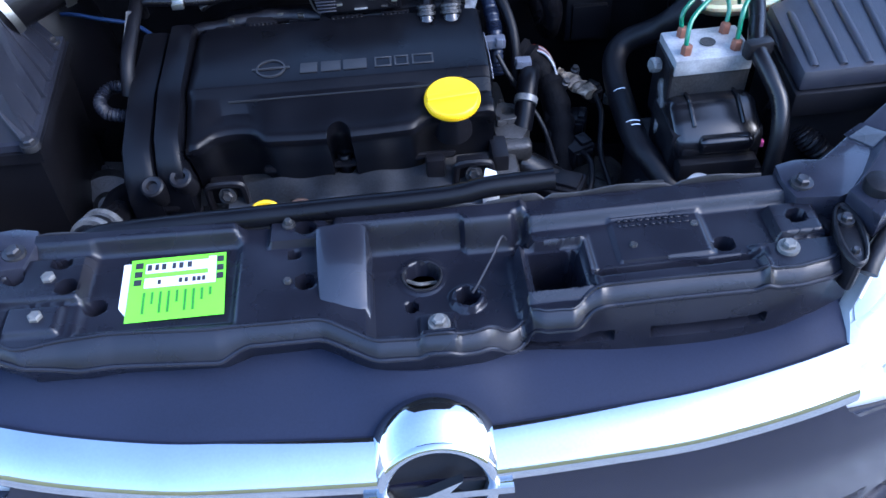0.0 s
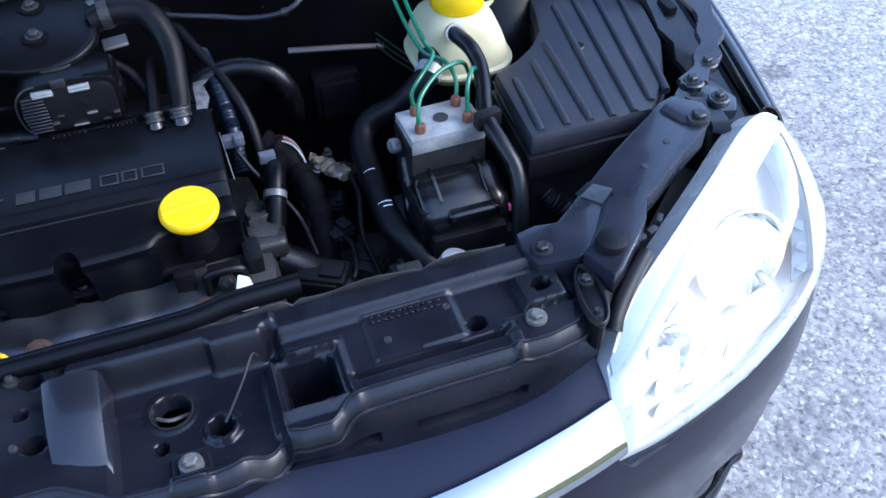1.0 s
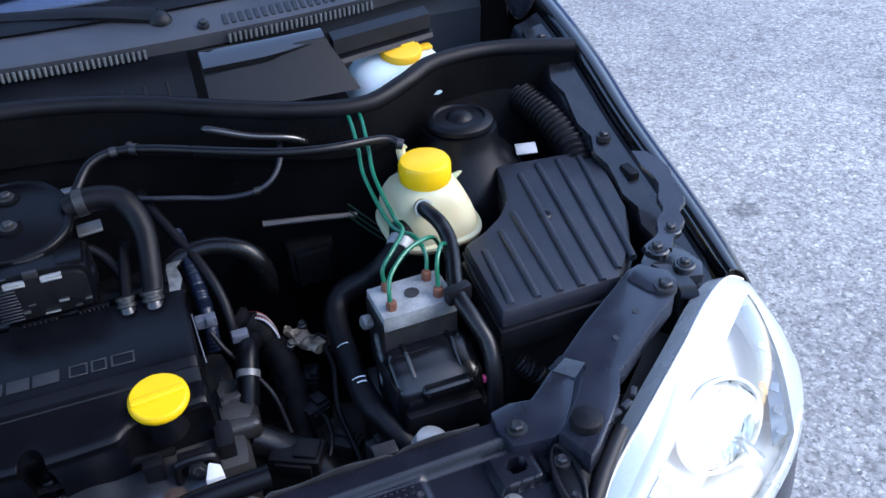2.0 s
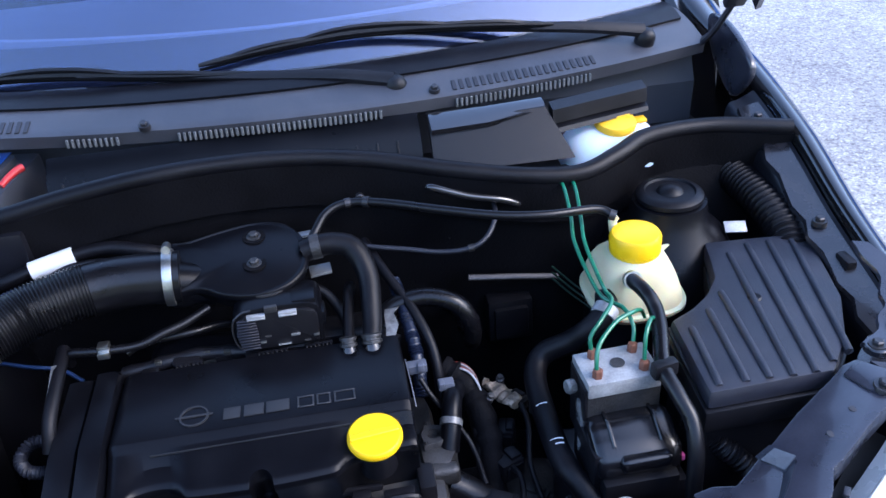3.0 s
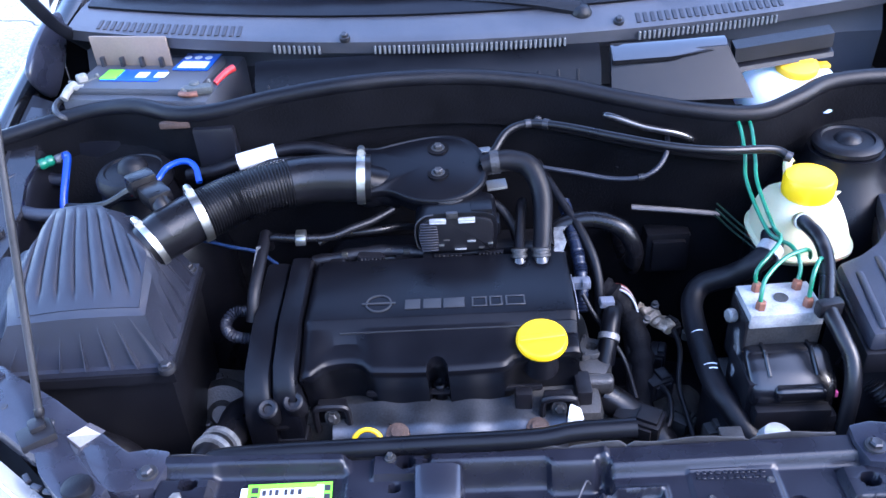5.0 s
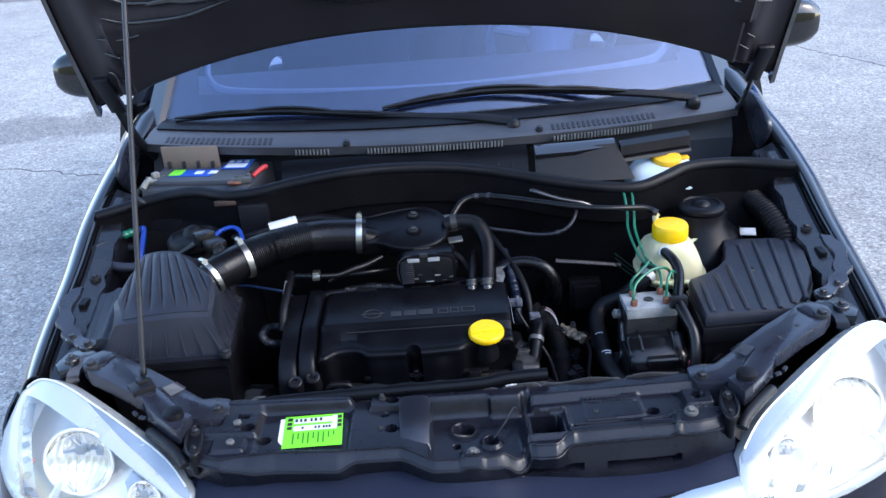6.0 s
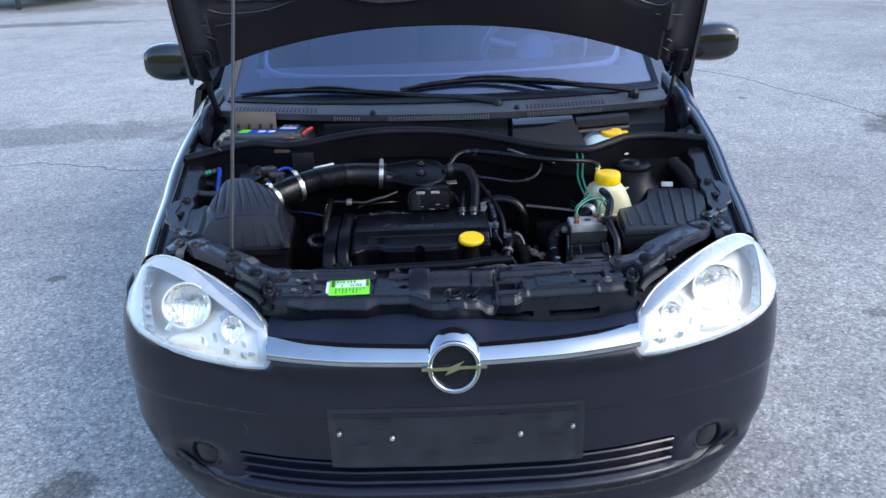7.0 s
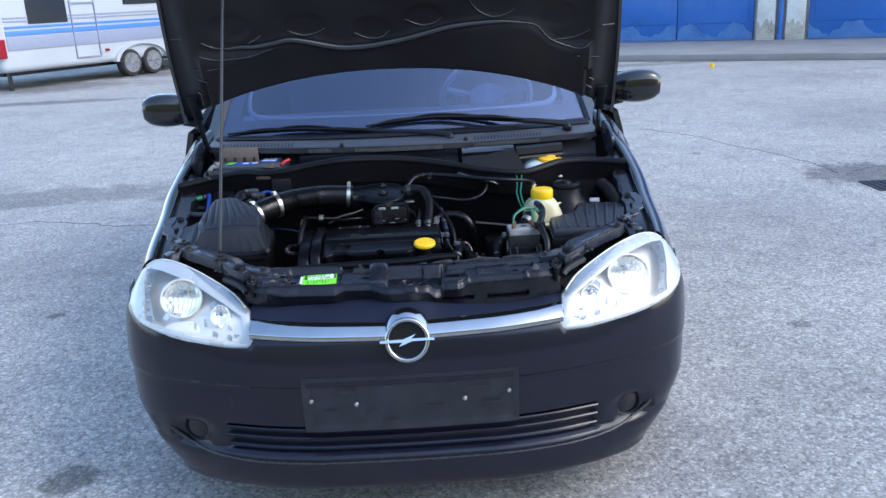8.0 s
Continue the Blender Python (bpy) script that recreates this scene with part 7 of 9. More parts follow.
prism(bm, [(0.0, 0.640), (0.028, 0.645), (0.026, 0.668), (-0.002, 0.664)], 0.738, 0.742, 0.001)
part("bare_bracket", bm, alu, intake, "bright metal bracket")
bm = bmesh.new()
prism(bm, [(-0.012, 0.690), (0.010, 0.692), (0.006, 0.704), (-0.010, 0.702)], 0.770, 0.774, 0.001)
part("bare_bracket", bm, alu, intake, "bright metal bracket")

# ---- air hose ----
hose = thing("air_hose", (-0.30, 0.60, 0.74), "black corrugated intake hose with steel clamps", "hose")
HP = [(-0.443, 0.514, 0.754), (-0.424, 0.530, 0.761), (-0.394, 0.553, 0.768), (-0.366, 0.571, 0.772), (-0.33, 0.598, 0.775), (-0.28, 0.620, 0.777), (-0.23, 0.634, 0.776), (-0.158, 0.639, 0.770)]


def hose_r(s):
    base = 0.0285 + 0.004 * min(1, max(0, (s - 0.02) * 6))
    if 0.37 < s < 0.76:
        base += 0.0013 * math.sin((s - 0.37) / 0.39 * 2 * math.pi * 34)
    return base


bm = bmesh.new()
tube(bm, HP, 0.03, 28, 96, rad=hose_r)
part("corrugated_hose", bm, rubber_shiny, hose, sharp=80)
hc = curve(HP, 34)
for s_, r in ((0.095, 0.0318), (0.375, 0.0350), (0.978, 0.0350)):
    i = int(s_ * (len(hc) - 1))
    p, t = hc[i], (hc[min(i + 2, len(hc) - 1)] - hc[i - 2]).normalized()
    bm = bmesh.new()
    wide = 0.0044 if s_ < 0.2 else 0.0056
    lathe(bm, [(r - 0.001, -wide), (r + 0.0008, -wide), (r + 0.0012, 0.0), (r + 0.0008, wide), (r - 0.001, wide)], p, t, 36)
    clamp = part("hose_clamp", bm, steel, hose, "shiny steel hose clamp")
    upd = (Vector((0, 0.2, 1)) - t * t.dot(Vector((0, 0.2, 1)))).normalized()
    bm = bmesh.new()
    sd = t.cross(upd)
    tube(bm, [p + upd * (r + 0.004) - sd * 0.008, p + upd * (r + 0.004) + sd * 0.010], 0.0055, 10, 2)
    part("clamp_screw", bm, steel, clamp)
# air flow sensor on the hose
bm = bmesh.new()
mp = Vector((-0.432, 0.576, 0.798))
rbox(bm, mp, (0.034, 0.040, 0.022), 0.006, m=Matrix.Rotation(0.7, 4, "Z"))
rbox(bm, mp + Vector((-0.024, 0.024, 0.006)), (0.036, 0.028, 0.026), 0.005, m=Matrix.Rotation(0.7, 4, "Z"))
tube(bm, [(-0.410, 0.548, 0.768), (-0.422, 0.562, 0.790), (-0.428, 0.572, 0.798)], 0.014, 12, 2)
part("flow_sensor", bm, rubber_shiny, hose, "black air-flow sensor plug")
bm = bmesh.new()
tube(bm, [(-0.450, 0.588, 0.800), (-0.475, 0.605, 0.790), (-0.515, 0.612, 0.768), (-0.56, 0.632, 0.75), (-0.60, 0.66, 0.735)], 0.006, 8, 6, rad=lambda s: 0.006 + 0.001 * math.sin(s * 160))
part("sensor_wire", bm, plastic, hose)
bm = bmesh.new()
rbox(bm, (-0.485, 0.612, 0.781), (0.016, 0.006, 0.006), 0.001)
part("red_clip", bm, red, hose)

# ---- air filter box ----
airbox = thing("air_filter_box", (-0.49, 0.45, 0.30), "black ribbed plastic air filter box", "air filter")
FRONT_L, FRONT_R = Vector((-0.553, 0.392, 0.752)), Vector((-0.411, 0.397, 0.755))
SIDE_R, BACK_R, BACK_L, SIDE_L = Vector((-0.416, 0.468, 0.776)), Vector((-0.493, 0.550, 0.800)), Vector((-0.553, 0.546, 0.800)), Vector((-0.573, 0.436, 0.766))


def lid_top(u, v):
    """The ribbed top of the lid: u across, v from its front edge to the back."""
    left = FRONT_L.lerp(SIDE_L, v / 0.3) if v < 0.3 else SIDE_L.lerp(BACK_L, (v - 0.3) / 0.7)
    right = FRONT_R.lerp(SIDE_R, v / 0.46) if v < 0.46 else SIDE_R.lerp(BACK_R, (v - 0.46) / 0.54)
    q = left.lerp(right, u)
    fade = min(1, max(0, (v - 0.06) / 0.20)) * min(1, max(0, (0.97 - v) / 0.10)) * min(1, u / 0.06, (1 - u) / 0.06)
    k = (q.y - 0.395) / 0.155
    p = ((q.x + 0.565 + 0.004 * k) / (0.160 - 0.072 * k) * 7.0) % 1.0
    groove = max(0.0, 1 - abs(p - 0.5) / 0.17)
    q.z += 0.004 * math.sin(math.pi * u) + 0.005 * math.sin(math.pi * v) + fade * (0.0012 - 0.0045 * groove * groove * (3 - 2 * groove) + 0.0008 * math.cos(2 * math.pi * p))
    return q


N = 20
around = [(i / N, 0.0) for i in range(N)] + [(1.0, i / N) for i in range(N)] + [(1 - i / N, 1.0) for i in range(N)] + [(0.0, 1 - i / N) for i in range(N)]
FOOT = [(Vector((-0.600, 0.360, 0.690)), Vector((-0.383, 0.366, 0.690))), (Vector((-0.383, 0.366, 0.690)), Vector((-0.398, 0.570, 0.690))), (Vector((-0.398, 0.570, 0.690)), Vector((-0.600, 0.590, 0.690))), (Vector((-0.600, 0.590, 0.690)), Vector((-0.600, 0.360, 0.690)))]
foot = [FOOT[i // N][0].lerp(FOOT[i // N][1], (i % N) / N) for i in range(4 * N)]
mid = Vector((-0.49, 0.47, 0.69))
rim = [lid_top(u, v) for u, v in around]
bm = bmesh.new()
loft(bm, [[p + Vector((0, 0, -0.008)) for p in foot], foot, [p.lerp(mid, 0.055) + Vector((0, 0, 0.001)) for p in foot], [p.lerp(mid, 0.07).lerp(q, 0.12) + Vector((0, 0, 0.012)) for p, q in zip(foot, rim)], [p.lerp(q, 0.80) + (p - mid) * 0.02 + Vector((0, 0, 0.008)) for p, q in zip(foot, rim)], [p.lerp(q, 0.95) + Vector((0, 0, 0.0022)) for p, q in zip(foot, rim)], [q + Vector((0, 0, 0.0005)) for q in rim]], cap=False)
lid = part("lid", bm, plastic_grey, airbox, "weathered ribbed lid", sharp=36)
bm = bmesh.new()
shell(bm, lid_top, 84, 40, -0.002)
part("ribbed_top", bm, plastic_grey, lid, sharp=60)
# lower step of the lid towards the wing
bm = bmesh.new()


def step_f(u, v):
    a, b = Vector((-0.640, 0.398, 0.698)).lerp(Vector((-0.664, 0.560, 0.716)), v), Vector((-0.575, 0.392, 0.706)).lerp(Vector((-0.585, 0.560, 0.730)), v)
    q = a.lerp(b, u)
    q.z += 0.006 * math.sin(math.pi * u) + 0.0026 * max(-0.5, math.sin(u * 14)) * min(1, v * 6) - 0.05 * max(0, 0.06 - v) / 0.06
    return q


shell(bm, step_f, 30, 24, 0.02)
part("lid_step", bm, plastic_grey, lid, sharp=50)
bm = bmesh.new()
loft(bm, [[Vector((mid.x + (p.x - mid.x) * k, mid.y + (p.y - mid.y) * k, z)) for p in foot] for k, z in ((0.80, 0.295), (0.92, 0.60), (0.95, 0.665), (1.03, 0.668), (1.03, 0.681), (0.9, 0.681))])
part("lower_box", bm, plastic, airbox, sharp=28)
for k in range(7):
    x = -0.575 + 0.031 * k
    p0, p1 = Vector((x, 0.363, 0.691)), Vector((-0.545 + 0.0205 * k, 0.388, 0.748))
    bm = bmesh.new()
    loft(bm, [[p + Vector((d, e, 0)) for d, e in ((-0.0009, -0.0014), (0.0009, -0.0014), (0.0009, 0.012), (-0.0009, 0.012))] for p in (p0, p1)])
    part("side_fin", bm, plastic_grey, lid)
for k in range(6):
    y = 0.385 + 0.031 * k
    p0 = Vector((-0.385 - 0.07 * (y - 0.37), y, 0.691))
    p1 = Vector((-0.409 - (0 if y < 0.46 else 0.6 * (y - 0.46)), y + 0.006, 0.748 + 0.26 * (y - 0.39)))
    bm = bmesh.new()
    loft(bm, [[p + Vector((e, d, 0)) for d, e in ((-0.0009, 0.0014), (0.0009, 0.0014), (0.0009, -0.012), (-0.0009, -0.012))] for p in (p0, p1)])
    part("side_fin", bm, plastic_grey, lid)
bm = bmesh.new()
lathe(bm, [(0.036, -0.05), (0.033, 0.0), (0.031, 0.02), (0.0305, 0.045)], (-0.478, 0.492, 0.742), (0.64, 0.60, 0.28), 28)
part("outlet", bm, plastic, airbox)
bolt(airbox, (-0.385, 0.362, 0.694), 0.008, dark_steel)
bolt(airbox, (-0.408, 0.555, 0.694), 0.008, dark_steel)
bm = bmesh.new()
tube(bm, [(-0.54, 0.40, 0.50), (-0.535, 0.37, 0.54), (-0.505, 0.355, 0.56), (-0.475, 0.352, 0.54), (-0.46, 0.345, 0.50)], 0.028, 16, 6)
part("inlet_duct", bm, plastic, airbox, "curved inlet duct")

# ---- coolant reservoir ----
res = thing("coolant_reservoir", (0.415, 0.60, 0.55), "milky white coolant reservoir with a bright yellow cap", "reservoir")
bm = bmesh.new()
rings = []
for z, rx, ry, dx, dy in ((0.652, 0.034, 0.036, 0.006, 0.004), (0.655, 0.050, 0.054, 0.006, 0.004), (0.662, 0.0585, 0.062, 0.006, 0.004), (0.668, 0.061, 0.065, 0.006, 0.004), (0.6705, 0.0645, 0.0685, 0.006, 0.004), (0.6745, 0.0645, 0.0685, 0.006, 0.004), (0.677, 0.060, 0.064, 0.006, 0.004), (0.690, 0.0585, 0.062, 0.004, 0.002), (0.705, 0.055, 0.058, 0.002, 0.0), (0.720, 0.050, 0.052, 0.0, -0.003), (0.733, 0.044, 0.045, -0.001, -0.007), (0.742, 0.037, 0.037, -0.001, -0.010), (0.748, 0.029, 0.029, -0.001, -0.012), (0.752, 0.0265, 0.0265, -0.001, -0.013), (0.762, 0.0265, 0.0265, -0.001, -0.013)):
    box = 0.66 if z < 0.735 else 1.0
    rings.append([Vector((0.414 + dx + rx * math.copysign(abs(math.cos(a)) ** box, math.cos(a)), 0.597 + dy + ry * math.copysign(abs(math.sin(a)) ** box, math.sin(a)), z)) for a in (2 * math.pi * k / 48 for k in range(48))])
loft(bm, rings)
part("bottle", bm, tank, res, "milky plastic bottle with a seam")
bm = bmesh.new()
prof = [(0.031, -0.018), (0.0322, -0.014), (0.0322, 0.006), (0.030, 0.0105), (0.024, 0.012), (0.0006, 0.0122)]
n = 60
m = Matrix.Translation((0.414, 0.584, 0.763))
rings = [[m @ Vector(((r + (0.0007 if (k % 2 and h < 0.008) else 0)) * math.cos(2 * math.pi * k / n), (r + (0.0007 if (k % 2 and h < 0.008) else 0)) * math.sin(2 * math.pi * k / n), h)) for k in range(n)] for r, h in prof]
loft(bm, rings)
part("cap", bm, yellow, res, "bright yellow screw cap")
bm = bmesh.new()
tube(bm, [(0.398, 0.560, 0.722), (0.389, 0.529, 0.741)], 0.009, 12, 2)
part("spout", bm, tank, res)
bm = bmesh.new()
tube(bm, [(0.400, 0.606, 0.735), (0.393, 0.612, 0.775), (0.398, 0.613, 0.784)], 0.006, 10, 3)
part("vent_spout", bm, tank, res)
bm = bmesh.new()
rbox(bm, (0.470, 0.628, 0.706), (0.034, 0.005, 0.022), 0.002, m=Matrix.Rotation(0.25, 4, "Z"))
part("mounting_ear", bm, tank, res)
bm = bmesh.new()
rbox(bm, (0.42, 0.625, 0.46), (0.08, 0.06, 0.37), 0.006)
part("bracket", bm, bay_paint, res)

# ---- fuse box ----
fuse = thing("fuse_box", (0.53, 0.47, 0.30), "black fuse box under a ribbed plastic lid", "fuse box")
FB = [(0.409, 0.341), (0.556, 0.344), (0.600, 0.395), (0.640, 0.470), (0.662, 0.560), (0.668, 0.600), (0.640, 0.622), (0.529, 0.632), (0.519, 0.590), (0.505, 0.548), (0.480, 0.515), (0.450, 0.490), (0.418, 0.474)]
bm = bmesh.new()
prism(bm, FB, 0.690, 0.713, 0.006, lean=0.004)
lid = part("lid", bm, plastic_grey, fuse, "ribbed weathered lid")
fm = Vector((sum(p[0] for p in FB) / len(FB), sum(p[1] for p in FB) / len(FB)))
bm = bmesh.new()
prism(bm, [tuple(Vector(p).lerp(fm, -0.02)) for p in FB], 0.660, 0.6895, 0.003)
prism(bm, [tuple(Vector(p).lerp(fm, 0.06)) for p in FB], 0.295, 0.659, 0.004)
part("box", bm, plastic, fuse)
for k in range(7):
    a = Vector((0.430 + 0.0265 * k - (0.004 if k < 1 else 0), 0.356 + (0.012 * max(0, k - 4)), 0.7125))
    top_y = (0.450, 0.478, 0.508, 0.585, 0.600, 0.600, 0.595)[k]
    b = Vector((a.x + 0.028 * (top_y - 0.35) / 0.25 + 0.004 * k * (top_y > 0.55), top_y, 0.7125))
    bm = bmesh.new()
    tube(bm, [a - Vector((0, 0, 0.004)), a.lerp(b, 0.05), a.lerp(b, 0.95), b - Vector((0, 0, 0.004))], 0.0048, 12, 3)
    part("lid_rib", bm, plastic_grey, lid)
bm = bmesh.new()
lathe(bm, [(0.009, 0.0), (0.007, 0.002), (0.003, 0.0005), (0.0006, 0.0)], (0.535, 0.492, 0.7135), (0, 0, 1), 18)
part("lid_dimple", bm, plastic, lid)
bm = bmesh.new()
tube(bm, [(0.420, 0.36, 0.68), (0.414, 0.42, 0.70), (0.420, 0.475, 0.70)], 0.002, 6, 4)
part("lid_latch", bm, dark_steel, fuse)

# ---- brake pressure unit ----
absu = thing("brake_unit", (0.335, 0.41, 0.30), "brake pressure unit with a bright aluminium block", "brake unit")
bm = bmesh.new()
AT = Matrix.Rotation(radians(2), 4, "Z")
rbox(bm, (0.336, 0.424, 0.694), (0.086, 0.058, 0.020), 0.002, m=AT)
block = part("valve_block", bm, plate_alu, absu, "bright aluminium valve block")
bm = bmesh.new()
rbox(bm, (0.336, 0.425, 0.660), (0.088, 0.055, 0.049), 0.002, m=AT)
part("block_base", bm, alu_dirty, absu)
bm = bmesh.new()
lathe(bm, [(0.0085, 0.0006), (0.0085, 0.001), (0.0006, 0.0009)], (0.337, 0.424, 0.7046), (0, 0, 1), 20)
part("block_plug", bm, alu_dirty, block)
for x, y in ((0.308, 0.407), (0.313, 0.441), (0.361, 0.442), (0.363, 0.409)):
    bm = bmesh.new()
    lathe(bm, [(0.0062, -0.002), (0.0062, 0.008), (0.0045, 0.010), (0.003, 0.010)], (x, y, 0.705), (0, 0, 1), 6)
    part("pipe_union", bm, copper, block, "rusty copper pipe union")
bm = bmesh.new()
rbox(bm, (0.338, 0.385, 0.605), (0.105, 0.080, 0.075), 0.010)
controller = part("controller", bm, plastic, absu, "black controller with a plug")
bm = bmesh.new()
hood_line = [(p.x, p.y) for p in curve([(y, z, 0) for y, z in ((0.405, 0.630), (0.404, 0.652), (0.384, 0.659), (0.366, 0.652), (0.352, 0.645), (0.341, 0.634), (0.337, 0.615), (0.36, 0.600))], 3, closed=True)]
loft(bm, [[Vector((x, 0.374 + (y - 0.374) * k, 0.630 + (z - 0.630) * k)) for y, z in hood_line] for x, k in ((0.289, 0.62), (0.2905, 0.82), (0.294, 0.94), (0.301, 1.0), (0.338, 1.02), (0.376, 1.0), (0.383, 0.94), (0.387, 0.82), (0.3885, 0.62))])
hood = part("hood", bm, glossy_black, controller, "rounded glossy black hood")
for x in (0.312, 0.366):
    bm = bmesh.new()
    tube(bm, [(x, 0.398, 0.6585), (x, 0.382, 0.6605), (x, 0.366, 0.6540), (x, 0.352, 0.6470)], 0.0022, 6, 4)
    part("hood_ridge", bm, glossy_black, hood)
bm = bmesh.new()
rbox(bm, (0.345, 0.345, 0.630), (0.060, 0.024, 0.020), 0.008, seg=4)
part("plug", bm, glossy_black, controller)
bm = bmesh.new()
rbox(bm, (0.338, 0.358, 0.590), (0.088, 0.060, 0.048), 0.006)
part("socket", bm, plastic, controller)
bm = bmesh.new()
rbox(bm, (0.338, 0.332, 0.600), (0.078, 0.006, 0.003), 0.001)
part("latch", bm, plastic, controller)
bm = bmesh.new()
rbox(bm, (0.335, 0.40, 0.44), (0.13, 0.11, 0.29), 0.006)
part("bracket", bm, bay_paint, absu)
bm = bmesh.new()
loft(bm, [[Vector((0.2875 - d, y0, z)), Vector((0.2905 - d, y0, z)), Vector((0.2905 - d, y1, z)), Vector((0.2875 - d, y1, z))] for y0, y1, z, d in ((0.396, 0.400, 0.606, 0.003), (0.390, 0.404, 0.622, 0.002), (0.398, 0.416, 0.634, 0.0), (0.399, 0.411, 0.646, 0.0), (0.408, 0.420, 0.656, 0.0), (0.412, 0.416, 0.668, 0.0))])
part("side_plate", bm, clamp_grey, absu, "torn bright metal plate")
bm = bmesh.new()
rbox(bm, (0.2925, 0.424, 0.650), (0.004, 0.056, 0.088), 0.001)
part("end_plate", bm, plastic, absu)
for x in (0.290, 0.392):
    bm = bmesh.new()
    rbox(bm, (x, 0.352, 0.616), (0.004, 0.006, 0.008), 0.001)
    part("pink_lock", bm, pink, absu)
bm = bmesh.new()
lathe(bm, [(0.0085, 0), (0.0085, 0.008), (0.006, 0.010), (0.0006, 0.010)], (0.286, 0.425, 0.68), (-1, -0.3, 0.2), 8)
part("side_nut", bm, clamp_grey, absu)

# ---- pipes and hoses ----
def pipe(name, pts, r, material, label, category="hose", group="", steps=8, rad=None, n=10):
    bm = bmesh.new()
    tube(bm, pts, r, n, steps, rad=rad)
    ob = make(name, bm, material, 80)
    return tagged(ob, label, category, group)


GL = "green coated steel brake pipe bent down to the valve block"
pipe("brake_pipe", [(0.352, 0.735, 0.79), (0.351, 0.690, 0.792), (0.346, 0.640, 0.775), (0.341, 0.602, 0.755), (0.346, 0.519, 0.735), (0.362, 0.480, 0.738), (0.366, 0.455, 0.728), (0.361, 0.442, 0.706)], 0.0026, green_pipe, GL, "pipe", "brake pipes")
pipe("brake_pipe", [(0.368, 0.735, 0.79), (0.366, 0.690, 0.792), (0.358, 0.635, 0.775), (0.351, 0.593, 0.760), (0.352, 0.523, 0.741), (0.351, 0.489, 0.744), (0.330, 0.462, 0.740), (0.312, 0.447, 0.728), (0.313, 0.441, 0.706)], 0.0026, green_pipe, GL, "pipe", "brake pipes")
pipe("brake_pipe", [(0.40, 0.505, 0.70), (0.385, 0.480, 0.73), (0.366, 0.458, 0.747), (0.340, 0.443, 0.748), (0.314, 0.421, 0.738), (0.307, 0.409, 0.722), (0.308, 0.407, 0.706)], 0.0026, green_pipe, GL, "pipe", "brake pipes")
pipe("brake_pipe", [(0.405, 0.490, 0.69), (0.395, 0.465, 0.725), (0.380, 0.440, 0.747), (0.367, 0.420, 0.740), (0.363, 0.409, 0.706)], 0.0026, green_pipe, GL, "pipe", "brake pipes")
for k in range(3):
    pipe("brake_pipe", [(0.335, 0.690, 0.667 - 0.010 * k), (0.350, 0.650, 0.665 - 0.010 * k), (0.372, 0.600, 0.66 - 0.008 * k), (0.380, 0.55, 0.66)], 0.0014, green_dark, "green coated brake pipe along the firewall", "pipe", "brake pipes")
bh = pipe("coolant_hose", [(0.37, 0.56, 0.70), (0.361, 0.538, 0.690), (0.339, 0.532, 0.672), (0.318, 0.540, 0.650), (0.284, 0.550, 0.628), (0.267, 0.528, 0.612), (0.264, 0.468, 0.600), (0.264, 0.392, 0.600), (0.279, 0.355, 0.588), (0.300, 0.315, 0.560), (0.312, 0.27, 0.50)], 0.0148, rubber, "thick black coolant hose with white rings", "hose", n=16)
rh = pipe("reservoir_hose", [(0.391, 0.537, 0.737), (0.389, 0.520, 0.745), (0.396, 0.490, 0.743), (0.399, 0.470, 0.734), (0.393, 0.441, 0.726), (0.380, 0.396, 0.713), (0.384, 0.362, 0.701), (0.391, 0.338, 0.683), (0.390, 0.318, 0.655), (0.384, 0.300, 0.60), (0.382, 0.275, 0.54)], 0.0092, rubber_shiny, "black rubber hose from the reservoir with a clip", "hose", n=14)
for p, ax in (((0.3895, 0.524, 0.7435), (-0.1, -1, 0.45)),):
    bm = bmesh.new()
    lathe(bm, [(0.0095, -0.004), (0.0115, -0.004), (0.0115, 0.004), (0.0095, 0.004)], p, ax, 20)
    part("clamp", bm, steel, rh, "steel clamp")
bm = bmesh.new()
rbox(bm, (0.380, 0.393, 0.713), (0.030, 0.014, 0.020), 0.004, m=Matrix.Rotation(0.2, 4, "Z"))
part("clip", bm, plastic, rh, "black plastic clip")
for y, x, a0, a1 in ((0.474, 0.2648, 1.35, 2.35), (0.412, 0.264, 1.1, 2.2), (0.404, 0.264, 1.2, 1.9)):
    bm = bmesh.new()
    tube(bm, [(x + 0.0150 * math.cos(a0 + (a1 - a0) * k / 6), y, 0.600 + 0.0150 * math.sin(a0 + (a1 - a0) * k / 6)) for k in range(7)], 0.0009, 6, 3)
    part("ring_mark", bm, white, bh, "short white ring mark")
bm = bmesh.new()
lathe(bm, [(0.0150, -0.007), (0.0164, -0.007), (0.0164, 0.007), (0.0150, 0.007)], (0.361, 0.538, 0.690), (0.6, 0.6, 0.4), 24)
part("clamp", bm, plate_alu, bh, "pale metal clamp")
pipe("vent_pipe", [(0.396, 0.612, 0.784), (0.374, 0.622, 0.792), (0.308, 0.610, 0.801), (0.248, 0.616, 0.806), (0.183, 0.639, 0.811), (0.107, 0.680, 0.812), (0.061, 0.695, 0.811), (0.031, 0.686, 0.805), (0.010, 0.664, 0.786), (-0.005, 0.65, 0.772)], 0.0058, rubber_shiny, "thin black vent pipe from the reservoir", "pipe", n=12)
